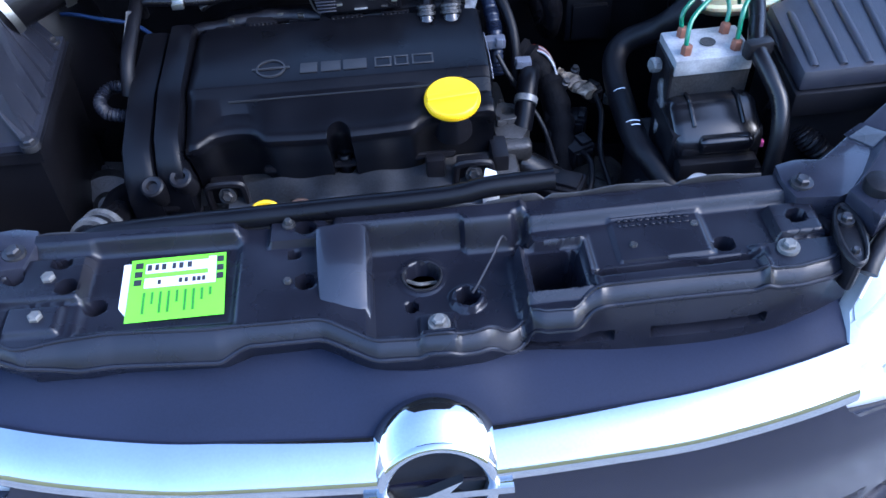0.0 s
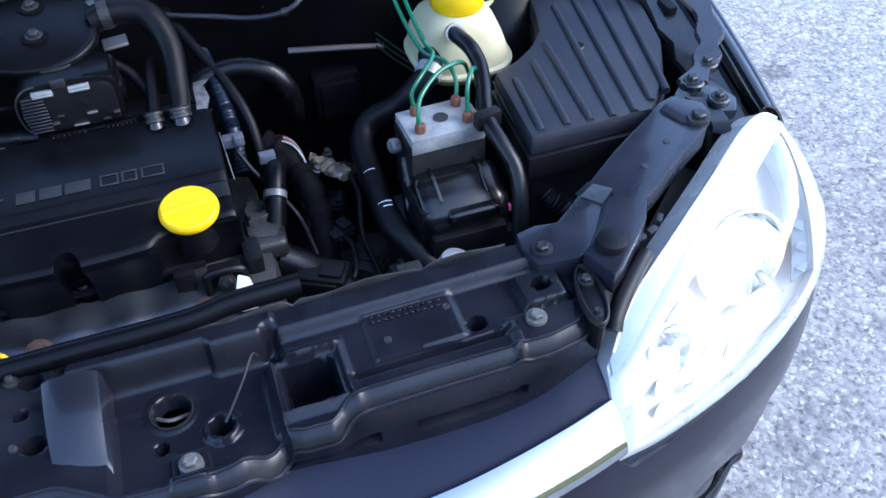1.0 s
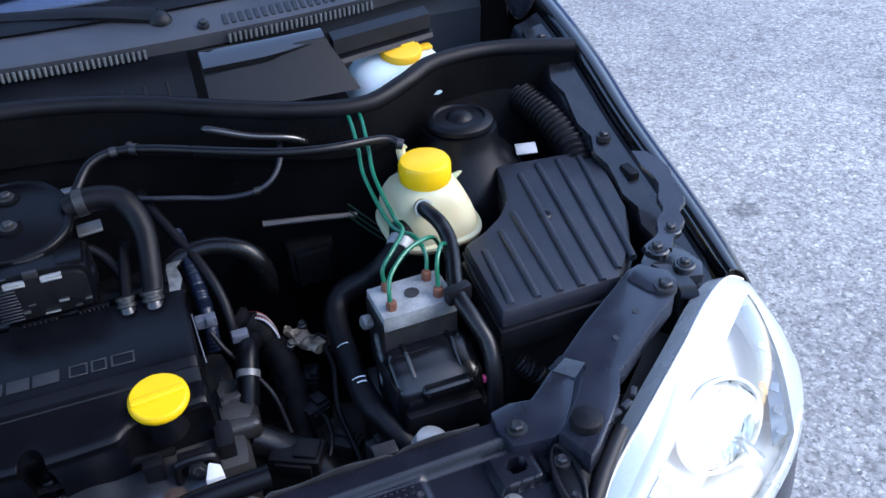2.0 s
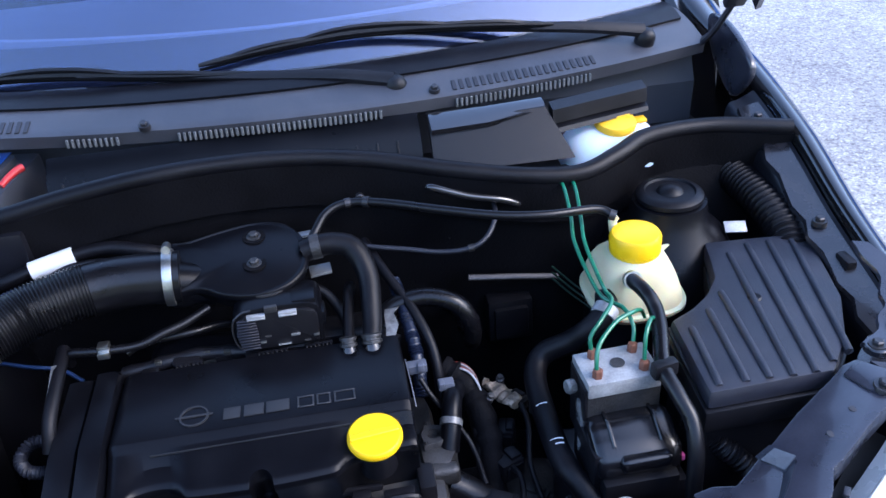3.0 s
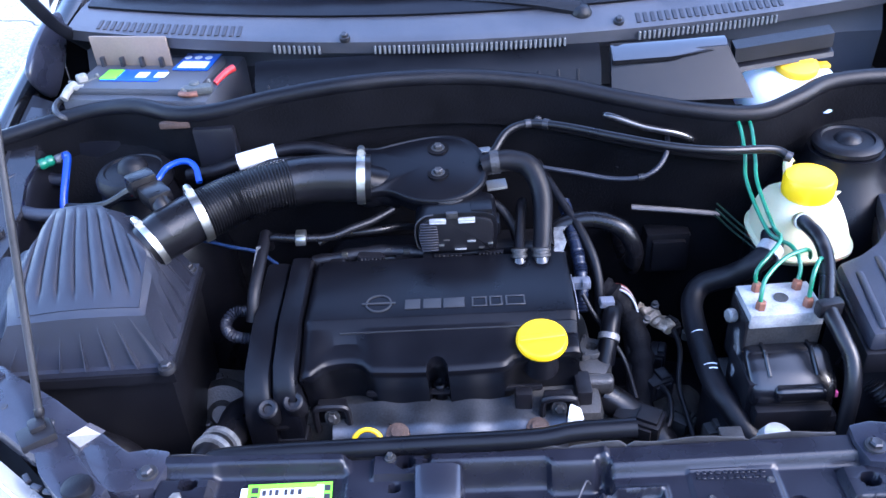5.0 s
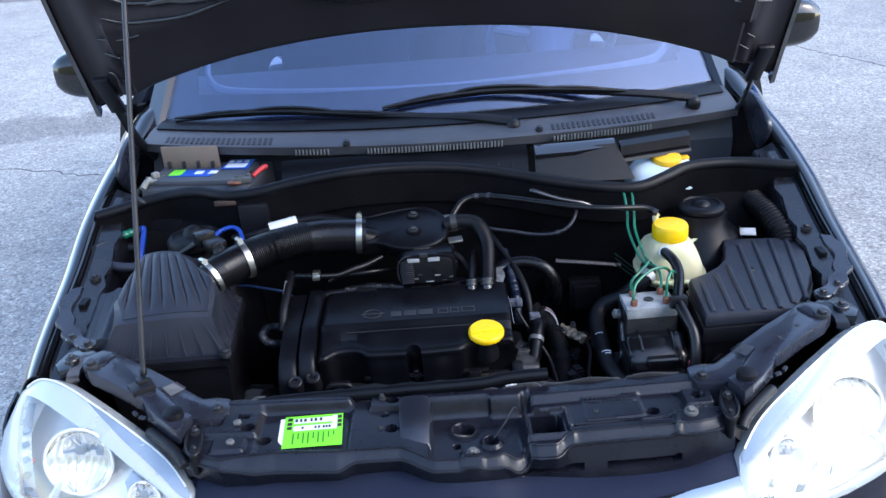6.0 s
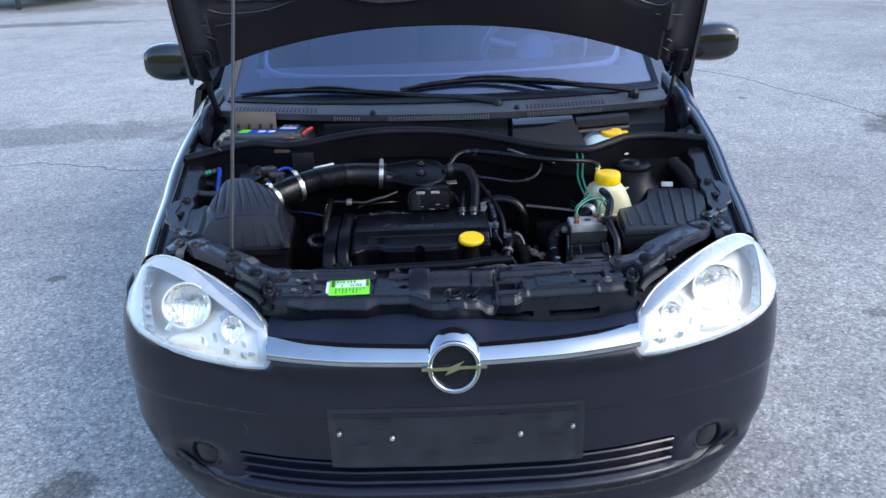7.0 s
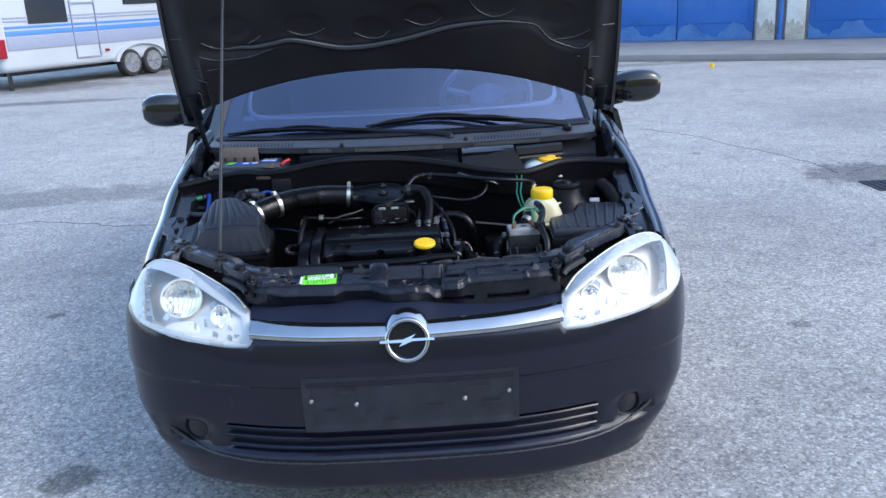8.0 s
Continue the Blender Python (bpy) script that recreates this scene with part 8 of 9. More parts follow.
pipe("vacuum_pipe", [(0.170, 0.722, 0.804), (0.179, 0.716, 0.804), (0.221, 0.710, 0.789), (0.268, 0.708, 0.777), (0.292, 0.712, 0.765), (0.300, 0.735, 0.750)], 0.0055, bead_paint, "black vacuum pipe on the firewall", "pipe")
breather = pipe("breather_hose", [(-0.005, 0.657, 0.770), (0.015, 0.658, 0.775), (0.038, 0.657, 0.775), (0.060, 0.648, 0.768), (0.073, 0.620, 0.742), (0.070, 0.575, 0.708), (0.066, 0.548, 0.692), (0.066, 0.538, 0.676)], 0.0155, rubber, "thick black breather hose bent down to the engine cover", "hose", n=16, rad=lambda s: 0.0150 - 0.0042 * min(1, max(0, s - 0.45) * 2.4))
pipe("breather_hose", [(0.048, 0.645, 0.715), (0.045, 0.622, 0.718), (0.040, 0.578, 0.702), (0.037, 0.548, 0.691), (0.037, 0.538, 0.676)], 0.0072, rubber_shiny, "black breather hose beside the throttle", "hose", n=12)
bm = bmesh.new()
lathe(bm, [(0.0150, -0.006), (0.0168, -0.006), (0.0168, 0.006), (0.0150, 0.006)], (0.012, 0.658, 0.7745), (1, 0.03, 0.1), 24)
part("clamp", bm, alu_dirty, breather, "dull spring clamp")
for p, k in (((0.066, 0.545, 0.692), 1.0), ((0.037, 0.545, 0.692), 0.86)):
    bm = bmesh.new()
    lathe(bm, [(0.0100 * k, 0.013), (0.0128 * k, 0.012), (0.0128 * k, 0.009), (0.0112 * k, 0.0085), (0.0112 * k, 0.005), (0.0128 * k, 0.0045), (0.0128 * k, 0.001), (0.0100 * k, 0.0)], p, (0, 0.6, 1), 20)
    part("clamp", bm, alu_dirty, breather, "dull double clamp")
    bm = bmesh.new()
    lathe(bm, [(0.0092 * k, 0.002), (0.0102 * k, -0.004), (0.0106 * k, -0.010), (0.0092 * k, -0.017), (0.0055 * k, -0.021), (0.0006, -0.022)], p, (0, 0.75, 1), 20)
    part("hose_end", bm, hose_glass, breather, "dull glassy hose end")
pipe("coolant_hose", [(0.085, 0.600, 0.672), (0.097, 0.615, 0.690), (0.140, 0.616, 0.700), (0.180, 0.606, 0.690), (0.199, 0.600, 0.660), (0.202, 0.616, 0.62), (0.205, 0.66, 0.59), (0.205, 0.77, 0.58)], 0.0125, rubber_shiny, "black coolant hose curving to the firewall", "hose", n=14)
pipe("coolant_hose", [(0.075, 0.72, 0.735), (0.083, 0.693, 0.730), (0.105, 0.638, 0.712), (0.126, 0.594, 0.692), (0.139, 0.560, 0.668), (0.143, 0.535, 0.640), (0.142, 0.52, 0.60)], 0.0066, rubber, "black hose running down behind the engine", "hose", n=12)
pipe("ribbed_conduit", [(0.106, 0.650, 0.710), (0.112, 0.612, 0.694), (0.117, 0.570, 0.676), (0.119, 0.540, 0.658), (0.118, 0.515, 0.62)], 0.0085, conduit_blue, "ribbed blue-black cable conduit behind the engine cover", "conduit", steps=20, rad=lambda s: 0.0083 + 0.0014 * math.sin(s * 230), n=12)
pipe("throttle_hose", [(-0.015, 0.64, 0.725), (0.000, 0.648, 0.718), (0.018, 0.640, 0.708), (0.034, 0.617, 0.690), (0.040, 0.59, 0.67)], 0.007, plastic, "thin black hose beside the throttle", "hose")
pipe("firewall_wire", [(0.06, 0.70, 0.745), (0.085, 0.690, 0.742), (0.129, 0.680, 0.737), (0.176, 0.668, 0.732), (0.215, 0.660, 0.737), (0.240, 0.668, 0.748), (0.256, 0.695, 0.762), (0.262, 0.745, 0.77)], 0.0036, plastic_grey, "thin grey-black wire looped along the firewall", "wire")
bm = bmesh.new()
tube(bm, [(0.220, 0.733, 0.640), (0.29, 0.733, 0.630), (0.356, 0.733, 0.619)], 0.005, 8, 3, flat=0.6)
tagged(make("firewall_bar", bm, dark_steel), "thin painted bar across the firewall", "bar")
bm = bmesh.new()
rbox(bm, (0.281, 0.745, 0.553), (0.070, 0.036, 0.075), 0.008)
rbox(bm, (0.281, 0.724, 0.553), (0.052, 0.010, 0.055), 0.004)
tagged(make("relay_box", bm, plastic), "small black relay box on the firewall", "relay box")
pipe("breather_pipe", [(-0.300, 0.585, 0.700), (-0.295, 0.575, 0.722), (-0.270, 0.571, 0.724), (-0.250, 0.571, 0.722), (-0.214, 0.578, 0.718), (-0.185, 0.590, 0.722), (-0.160, 0.602, 0.724), (-0.13, 0.62, 0.73)], 0.0055, rubber_shiny, "thin black breather pipe behind the engine cover", "pipe")
pipe("breather_pipe", [(-0.235, 0.590, 0.700), (-0.211, 0.599, 0.706), (-0.158, 0.604, 0.707), (-0.120, 0.622, 0.700), (-0.10, 0.63, 0.69)], 0.005, rubber_shiny, "thin black breather pipe below the hose", "pipe")
bm = bmesh.new()
rbox(bm, (-0.252, 0.571, 0.7285), (0.014, 0.014, 0.008), 0.002)
rbox(bm, (-0.252, 0.562, 0.722), (0.014, 0.006, 0.008), 0.0015)
tagged(make("pipe_clip", bm, steel), "bright metal clip on the breather pipe", "clip")
bm = bmesh.new()
tube(bm, [(-0.302, 0.584, 0.724), (-0.302, 0.530, 0.715), (-0.305, 0.485, 0.698), (-0.308, 0.465, 0.670)], 0.008, 10, 5, flat=1.0)
tagged(make("fuel_hose", bm, rubber), "black fuel hose beside the engine", "hose")
bm = bmesh.new()
loft(bm, [[Vector((-0.3085, y, z)) + Vector(d) for d in ((0, 0, 0.0085), (0.006, 0, 0.0085), (0.006, 0, 0.0095), (0, 0, 0.0095))] for y, z in ((0.55, 0.7175), (0.49, 0.699))])
tagged(make("hose_print", bm, clamp_grey), "thin white print on the fuel hose", "print")
pipe("coiled_conduit", [(-0.300, 0.488, 0.650), (-0.320, 0.497, 0.660), (-0.340, 0.497, 0.660), (-0.349, 0.480, 0.655), (-0.338, 0.463, 0.650), (-0.315, 0.458, 0.648), (-0.300, 0.458, 0.645)], 0.007, plastic_grey, "curled ribbed grey conduit beside the engine", "conduit", steps=20, rad=lambda s: 0.0068 + 0.0014 * math.sin(s * 200))
pipe("vacuum_hose", [(-0.625, 0.74, 0.775), (-0.620, 0.743, 0.772), (-0.618, 0.713, 0.752), (-0.618, 0.687, 0.730), (-0.615, 0.66, 0.70)], 0.0058, blue, "bright blue vacuum hose", "hose", "blue hoses")
pipe("vacuum_hose", [(-0.470, 0.640, 0.760), (-0.455, 0.653, 0.778), (-0.447, 0.674, 0.784), (-0.425, 0.682, 0.788), (-0.409, 0.676, 0.782), (-0.400, 0.655, 0.768)], 0.0045, blue, "bright blue vacuum hose arched over the strut tower", "hose", "blue hoses")
pipe("vacuum_hose", [(-0.430, 0.650, 0.675), (-0.402, 0.636, 0.680), (-0.366, 0.620, 0.680), (-0.328, 0.615, 0.672), (-0.30, 0.60, 0.66)], 0.0026, blue_dark, "thin blue hose behind the filter box", "hose", "blue hoses")
pipe("connector_cable", [(-0.712, 0.680, 0.760), (-0.692, 0.700, 0.765), (-0.671, 0.720, 0.766), (-0.654, 0.741, 0.766), (-0.636, 0.750, 0.768), (-0.622, 0.754, 0.768)], 0.0048, plastic_grey, "grey-black cable with a green connector", "cable")
for p, r, mt, label in (((-0.653, 0.741, 0.766), 0.0085, green_pipe, "green connector clipped on a cable"), ((-0.632, 0.751, 0.768), 0.0072, battery_grey, "grey sleeve at the end of a cable")):
    bm = bmesh.new()
    lathe(bm, [(r * 0.8, -0.011), (r, -0.008), (r, -0.002), (r * 0.85, 0.0), (r, 0.002), (r, 0.008), (r * 0.8, 0.011)], p, (0.7, 0.6, 0.05), 14)
    tagged(make("cable_connector", bm, mt), label, "connector")
pipe("bay_hose", [(-0.640, 0.748, 0.730), (-0.672, 0.750, 0.733), (-0.696, 0.735, 0.735), (-0.698, 0.700, 0.735), (-0.676, 0.664, 0.735), (-0.640, 0.645, 0.735), (-0.600, 0.640, 0.735), (-0.568, 0.642, 0.735)], 0.0095, plastic_grey, "grey-black hose bent behind the filter box", "hose", n=12)
tagw = bmesh.new()
tube(tagw, [(-0.355, 0.702, 0.770), (-0.302, 0.718, 0.776)], 0.0125, 16, 2)
tagged(make("pipe_tag", tagw, white), "white printed tag wrapped round a pipe", "tag")
pipe("tagged_pipe", [(-0.43, 0.70, 0.755), (-0.39, 0.695, 0.762), (-0.355, 0.702, 0.770), (-0.302, 0.718, 0.776), (-0.256, 0.722, 0.778), (-0.215, 0.715, 0.772), (-0.17, 0.72, 0.755), (-0.13, 0.755, 0.74)], 0.0095, rubber, "black pipe with a white tag", "pipe", n=12)
pipe("thin_pipe", [(-0.33, 0.690, 0.765), (-0.303, 0.697, 0.772), (-0.261, 0.700, 0.772), (-0.220, 0.697, 0.762), (-0.18, 0.70, 0.745), (-0.14, 0.75, 0.73)], 0.004, rubber_shiny, "thin black pipe behind the air hose", "pipe")
pipe("ribbed_duct", [(0.632, 0.80, 0.735), (0.640, 0.762, 0.728), (0.648, 0.715, 0.722), (0.652, 0.655, 0.712), (0.650, 0.60, 0.690)], 0.026, rubber, "ribbed black duct beside the strut tower", "duct", steps=30, rad=lambda s: 0.0245 + 0.003 * math.sin(s * 150), n=18)
bm = bmesh.new()
rbox(bm, (0.588, 0.655, 0.712), (0.030, 0.018, 0.003), 0.001, m=Matrix.Rotation(-0.2, 4, "Z") @ Matrix.Rotation(0.5, 4, "X"))
tagged(make("paper_tag", bm, plate_alu), "small pale grey printed tag beside the fuse box", "tag")
pipe("ribbed_conduit", [(0.405, 0.385, 0.645), (0.419, 0.372, 0.640), (0.434, 0.358, 0.625), (0.462, 0.338, 0.60), (0.50, 0.31, 0.56)], 0.013, plastic, "ribbed black conduit below the fuse box", "conduit", steps=24, rad=lambda s: 0.0125 + 0.0018 * math.sin(s * 190), n=14)
for k, mt in enumerate((plate_alu, wire_red, plastic_grey, plate_alu, wire_red)):
    pipe("wire", [(0.156, 0.548 + 0.0030 * k, 0.622), (0.170, 0.546 + 0.0030 * k, 0.630), (0.184, 0.538 + 0.0030 * k, 0.626), (0.193, 0.525 + 0.0030 * k, 0.612), (0.194, 0.517 + 0.002 * k, 0.592)], 0.0015, mt, "thin coloured wire beside the engine", "wire", "loose wires")
foil = mat("speckled_brown_foil", (0.30, 0.24, 0.18), 0.4, 0.4, vary=0.95, fine=160, coarse=90, bump=1.0)
random.seed(8)
for fx, fy, fz, fl, fw in ((0.231, 0.551, 0.568, 0.027, 0.012), (0.212, 0.573, 0.572, 0.008, 0.005)):
    bm = bmesh.new()
    lines = []
    for i in range(9):
        t = i / 8
        wide = fw * (0.55 + 0.45 * math.sin(math.pi * (0.15 + 0.7 * t))) * random.uniform(0.8, 1.2)
        mid = Vector((fx + (t - 0.5) * fl * 0.95, fy - (t - 0.5) * fl * 1.45, fz + random.uniform(-0.003, 0.003)))
        lines.append([mid + Vector((math.cos(a) * wide * random.uniform(0.8, 1.15), math.cos(a) * wide * 0.6, math.sin(a) * 0.006 * random.uniform(0.5, 1.3))) for a in (2 * math.pi * j / 12 for j in range(12))])
    loft(bm, lines)
    tagged(make("foil_wrap", bm, foil, 10), "crumpled speckled foil wrap on the gearbox", "foil")
# pale plug and clip beside the cover
bm = bmesh.new()
rbox(bm, (0.116, 0.521, 0.664), (0.024, 0.014, 0.012), 0.002)
rbox(bm, (0.120, 0.515, 0.668), (0.008, 0.010, 0.010), 0.002)
tagged(make("wiring_plug", bm, plug_grey), "pale grey plug at the end of the engine cover", "plug")
bm = bmesh.new()
rbox(bm, (0.149, 0.511, 0.638), (0.020, 0.014, 0.010), 0.002)
rbox(bm, (0.143, 0.506, 0.644), (0.006, 0.012, 0.006), 0.001)
tagged(make("wiring_plug", bm, plug_grey), "pale grey plug above the thermostat hose", "plug")
pipe("wire", [(0.1025, 0.524, 0.676), (0.1035, 0.500, 0.674), (0.1045, 0.478, 0.670), (0.106, 0.460, 0.655)], 0.0008, plug_grey, "thin pale wire along the cover's end", "wire", "loose wires")
bm = bmesh.new()
loft(bm, [[Vector((x + dx, y, z + dz)) for dx, dz in ((-w, 0), (w, 0.002), (w, 0.0035), (-w, 0.0015))] for x, y, z, w in ((0.090, 0.562, 0.682, 0.006), (0.094, 0.572, 0.692, 0.008), (0.092, 0.588, 0.699, 0.006), (0.097, 0.600, 0.699, 0.009))])
tagged(make("bracket", bm, clamp_grey), "bent pale metal bracket behind the engine cover", "bracket")
bm = bmesh.new()
lathe(bm, [(0.016, -0.02), (0.020, 0.0), (0.017, 0.014), (0.008, 0.019), (0.0006, 0.020)], (0.304, 0.291, 0.606), (0.2, -0.2, 1), 20)
tagged(make("white_cap", bm, plate_alu), "white plastic cap behind the panel", "cap")
bm = bmesh.new()
rbox(bm, (0.258, 0.305, 0.575), (0.020, 0.012, 0.07), 0.002)
rbox(bm, (0.258, 0.300, 0.612), (0.026, 0.018, 0.006), 0.002)
tagged(make("hose_bracket", bm, alu_dirty), "small dull metal hose bracket", "bracket")
bm = bmesh.new()
lathe(bm, [(0.045, -0.06), (0.050, -0.04), (0.050, 0.03), (0.040, 0.05), (0.020, 0.055), (0.012, 0.07)], (-0.395, 0.50, 0.47), (0.2, -0.6, 0.6), 28)
tagged(make("alternator", bm, alu_dirty), "dirty aluminium alternator deep in the bay", "alternator")
bm = bmesh.new()
prism(bm, [(-0.44, 0.40), (-0.37, 0.39), (-0.36, 0.56), (-0.42, 0.57)], 0.28, 0.50, 0.01)
eb = make("engine_mount", bm, alu_dirty)
tagged(eb, "dark cast engine mount beside the filter box", "engine mount")
bolt(eb, (-0.405, 0.54, 0.502), 0.010, dark_steel)
bolt(eb, (-0.400, 0.45, 0.502), 0.010, dark_steel)

# dark clutter between the engine and the brake unit
bm = bmesh.new()
tube(bm, [(0.150, 0.560, 0.625), (0.172, 0.545, 0.612), (0.190, 0.515, 0.585), (0.196, 0.48, 0.55), (0.19, 0.44, 0.50)], 0.017, 14, 8, rad=lambda s: 0.0165 + 0.0016 * math.sin(s * 47) + 0.0008 * math.sin(s * 131))
tagged(make("taped_loom", bm, shade_black), "thick wiring loom wrapped in black cloth tape", "wiring loom")
for x, y, z, sx, sy, sz, rz, mt, label in (
        (0.178, 0.395, 0.535, 0.060, 0.038, 0.030, -0.5, plastic, "black angled connector housing beside the engine"),
        (0.214, 0.462, 0.532, 0.034, 0.028, 0.030, 0.4, plastic, "small black plug on the wiring loom"),
        (0.222, 0.505, 0.545, 0.022, 0.030, 0.026, -0.3, satin, "small black plug on the wiring loom"),
        (0.247, 0.545, 0.560, 0.016, 0.024, 0.022, 0.7, plastic, "small black plug on the wiring loom"),
        (0.236, 0.428, 0.500, 0.030, 0.040, 0.024, 0.9, alu_dirty, "dirty metal bracket on the gearbox"),
        (0.265, 0.372, 0.520, 0.022, 0.020, 0.050, 0.2, alu_dirty, "dirty metal bracket on the gearbox")):
    bm = bmesh.new()
    turn_z = Matrix.Rotation(rz, 4, "Z")
    rbox(bm, (x, y, z), (sx, sy, sz), 0.004, m=turn_z)
    rbox(bm, Vector((x, y, z + sz * 0.4)) + turn_z @ Vector((sx * 0.2, 0, 0)), (sx * 0.45, sy * 0.7, sz * 0.5), 0.002, m=turn_z)
    rbox(bm, Vector((x, y, z)) + turn_z @ Vector((0, -sy * 0.5, 0)), (sx * 0.7, sy * 0.2, sz * 0.7), 0.002, m=turn_z)
    tagged(make("bracket" if mt is alu_dirty else "wiring_plug", bm, mt), label, "bracket" if mt is alu_dirty else "plug")
for pts, r in (([(0.118, 0.515, 0.650), (0.130, 0.500, 0.630), (0.150, 0.49, 0.60), (0.17, 0.47, 0.57), (0.178, 0.42, 0.55)], 0.003), ([(0.214, 0.455, 0.540), (0.222, 0.425, 0.545), (0.215, 0.39, 0.535), (0.19, 0.37, 0.52)], 0.0035), ([(0.247, 0.545, 0.566), (0.250, 0.50, 0.56), (0.240, 0.45, 0.54), (0.245, 0.40, 0.52), (0.25, 0.33, 0.50)], 0.0035)):
    pipe("wire", pts, r, plastic, "thin black wire among the wiring", "wire", "loose wires")
for p, ax in (((0.205, 0.52, 0.596), (0.3, -0.4, 1)), ((0.262, 0.52, 0.57), (0, 0, 1)), ((0.230, 0.575, 0.575), (0, -0.2, 1))):
    bm = bmesh.new()
    lathe(bm, [(0.006, -0.01), (0.006, 0.002), (0.004, 0.003), (0.004, 0.007), (0.0006, 0.0075)], p, ax, 10)
    tagged(make("loom_bolt", bm, alu_dirty), "small dirty bolt head beside the gearbox", "bolt")
# clips on the vent pipe and the firewall
for p, ax, r in (((0.060, 0.695, 0.811), (1, 0.1, 0), 0.0066), ((0.085, 0.690, 0.8115), (1, -0.5, 0), 0.0075), ((0.215, 0.660, 0.737), (1, 0, 0.1), 0.0052), ((0.393, 0.613, 0.785), (0.9, -0.4, -0.3), 0.0072)):
    bm = bmesh.new()
    lathe(bm, [(r * 0.8, -0.004), (r, -0.004), (r, 0.004), (r * 0.8, 0.004)], p, ax, 14)
    tagged(make("pipe_clip", bm, dark_steel), "small dark clip on a thin pipe", "clip")
for p in ((0.078, 0.742, 0.792), (0.28, 0.752, 0.735), (0.20, 0.765, 0.700), (-0.25, 0.755, 0.79)):
    bm = bmesh.new()
    lathe(bm, [(0.006, -0.004), (0.006, 0.003), (0.003, 0.004), (0.003, 0.012), (0.0006, 0.0125)], p, (0, -1, 0.15), 10)
    tagged(make("firewall_stud", bm, dark_steel), "small threaded stud on the firewall", "stud", "firewall studs")

# ---- far things ----
concrete = mat("pale_concrete", (0.24, 0.235, 0.225), 0.85, vary=0.25, fine=60, coarse=1.5, bump=0.3)
door_blue = mat("faded_blue_paint", (0.022, 0.125, 0.42), 0.5, vary=0.25, fine=40, coarse=1.2, dust=0.25)
door_faded = mat("bleached_blue_paint", (0.055, 0.165, 0.40), 0.7, vary=0.45, fine=30, coarse=2.2, dust=0.45)
worn_plaster = mat("stained_bare_plaster", (0.40, 0.365, 0.30), 0.9, vary=0.5, fine=25, coarse=3.0, bump=0.4)
plaster = mat("white_plaster", (0.46, 0.44, 0.41), 0.8, vary=0.35, fine=30, coarse=1.0)
caravan_white = mat("white_caravan_panel", (0.44, 0.47, 0.50), 0.4, vary=0.06, coarse=2)
caravan_grey = mat("grey_stripe", (0.26, 0.29, 0.38), 0.4, vary=0.06)
caravan_blue = mat("blue_stripe", (0.08, 0.22, 0.55), 0.4, vary=0.06)
dark_window = mat("dark_window", (0.03, 0.035, 0.04), 0.12, vary=0.1)
alloy = mat("silver_alloy_wheel", (0.24, 0.25, 0.26), 0.45, 0.3, vary=0.2)
white_paint = mat("white_masonry_paint", (0.66, 0.645, 0.60), 0.85, vary=0.25, fine=30, coarse=2.5, bump=0.3)
tail_red = mat("red_tail_lamp", (0.28, 0.01, 0.02), 0.25)
BA = Vector((5.92, 16.80, 0))
BD = Vector((0.862, -0.507, 0)).normalized()
BQ = Vector((0.507, 0.862, 0)).normalized()


def at_building(a, b, z):
    return BA + BD * a + BQ * b + Vector((0, 0, z))


turn = Matrix(((BD.x, BQ.x, 0, 0), (BD.y, BQ.y, 0, 0), (0, 0, 1, 0), (0, 0, 0, 1)))
building = thing("garage_building", tuple(at_building(2, 3, 0)), "long workshop building with blue folding doors", "building")
bm = bmesh.new()
rbox(bm, at_building(2, 4.2, 3.1), (30, 8, 6.2), 0.02, m=turn)
part("wall", bm, plaster, building)
bm = bmesh.new()
rbox(bm, at_building(2, 4.0, 6.35), (30.6, 8.6, 0.3), 0.03, m=turn)
part("roof", bm, concrete, building)
bm = bmesh.new()
rbox(bm, at_building(2, -1.65, 0.06), (30, 3.7, 0.12), 0.02, m=turn)
part("apron", bm, concrete, building, "pale concrete apron in front of the doors")
random.seed(31)
for a0 in (-11.75, -5.05, 2.40, 9.10):
    for k in range(4):
        bm = bmesh.new()
        rbox(bm, at_building(a0 + 0.80 + 1.6 * k, 0.16, 2.1), (1.585, 0.08, 3.9), 0.015, m=turn)
        leaf = part("door_leaf", bm, door_blue, building, "faded blue metal door leaf")
        for z in (0.98, 2.2, 3.4):
            bm = bmesh.new()
            rbox(bm, at_building(a0 + 0.80 + 1.6 * k, 0.115, z), (1.36, 0.02, 1.0), 0.012, m=turn)
            part("door_panel", bm, door_blue, leaf)
        bm = bmesh.new()
        foot_line = [(-0.78 + 1.56 * i / 24, 0.34 + random.uniform(-0.05, 0.05) + 0.13 * math.sin(i * 0.42 + k * 1.7 + a0)) for i in range(25)]
        loft(bm, [[at_building(a0 + 0.80 + 1.6 * k + x, y, z) for y, z in ((0.103, 0.13), (0.103, h), (0.112, h + 0.004), (0.112, 0.13))] for x, h in foot_line])
        part("faded_foot", bm, door_faded, leaf, "bleached ragged foot of the door")
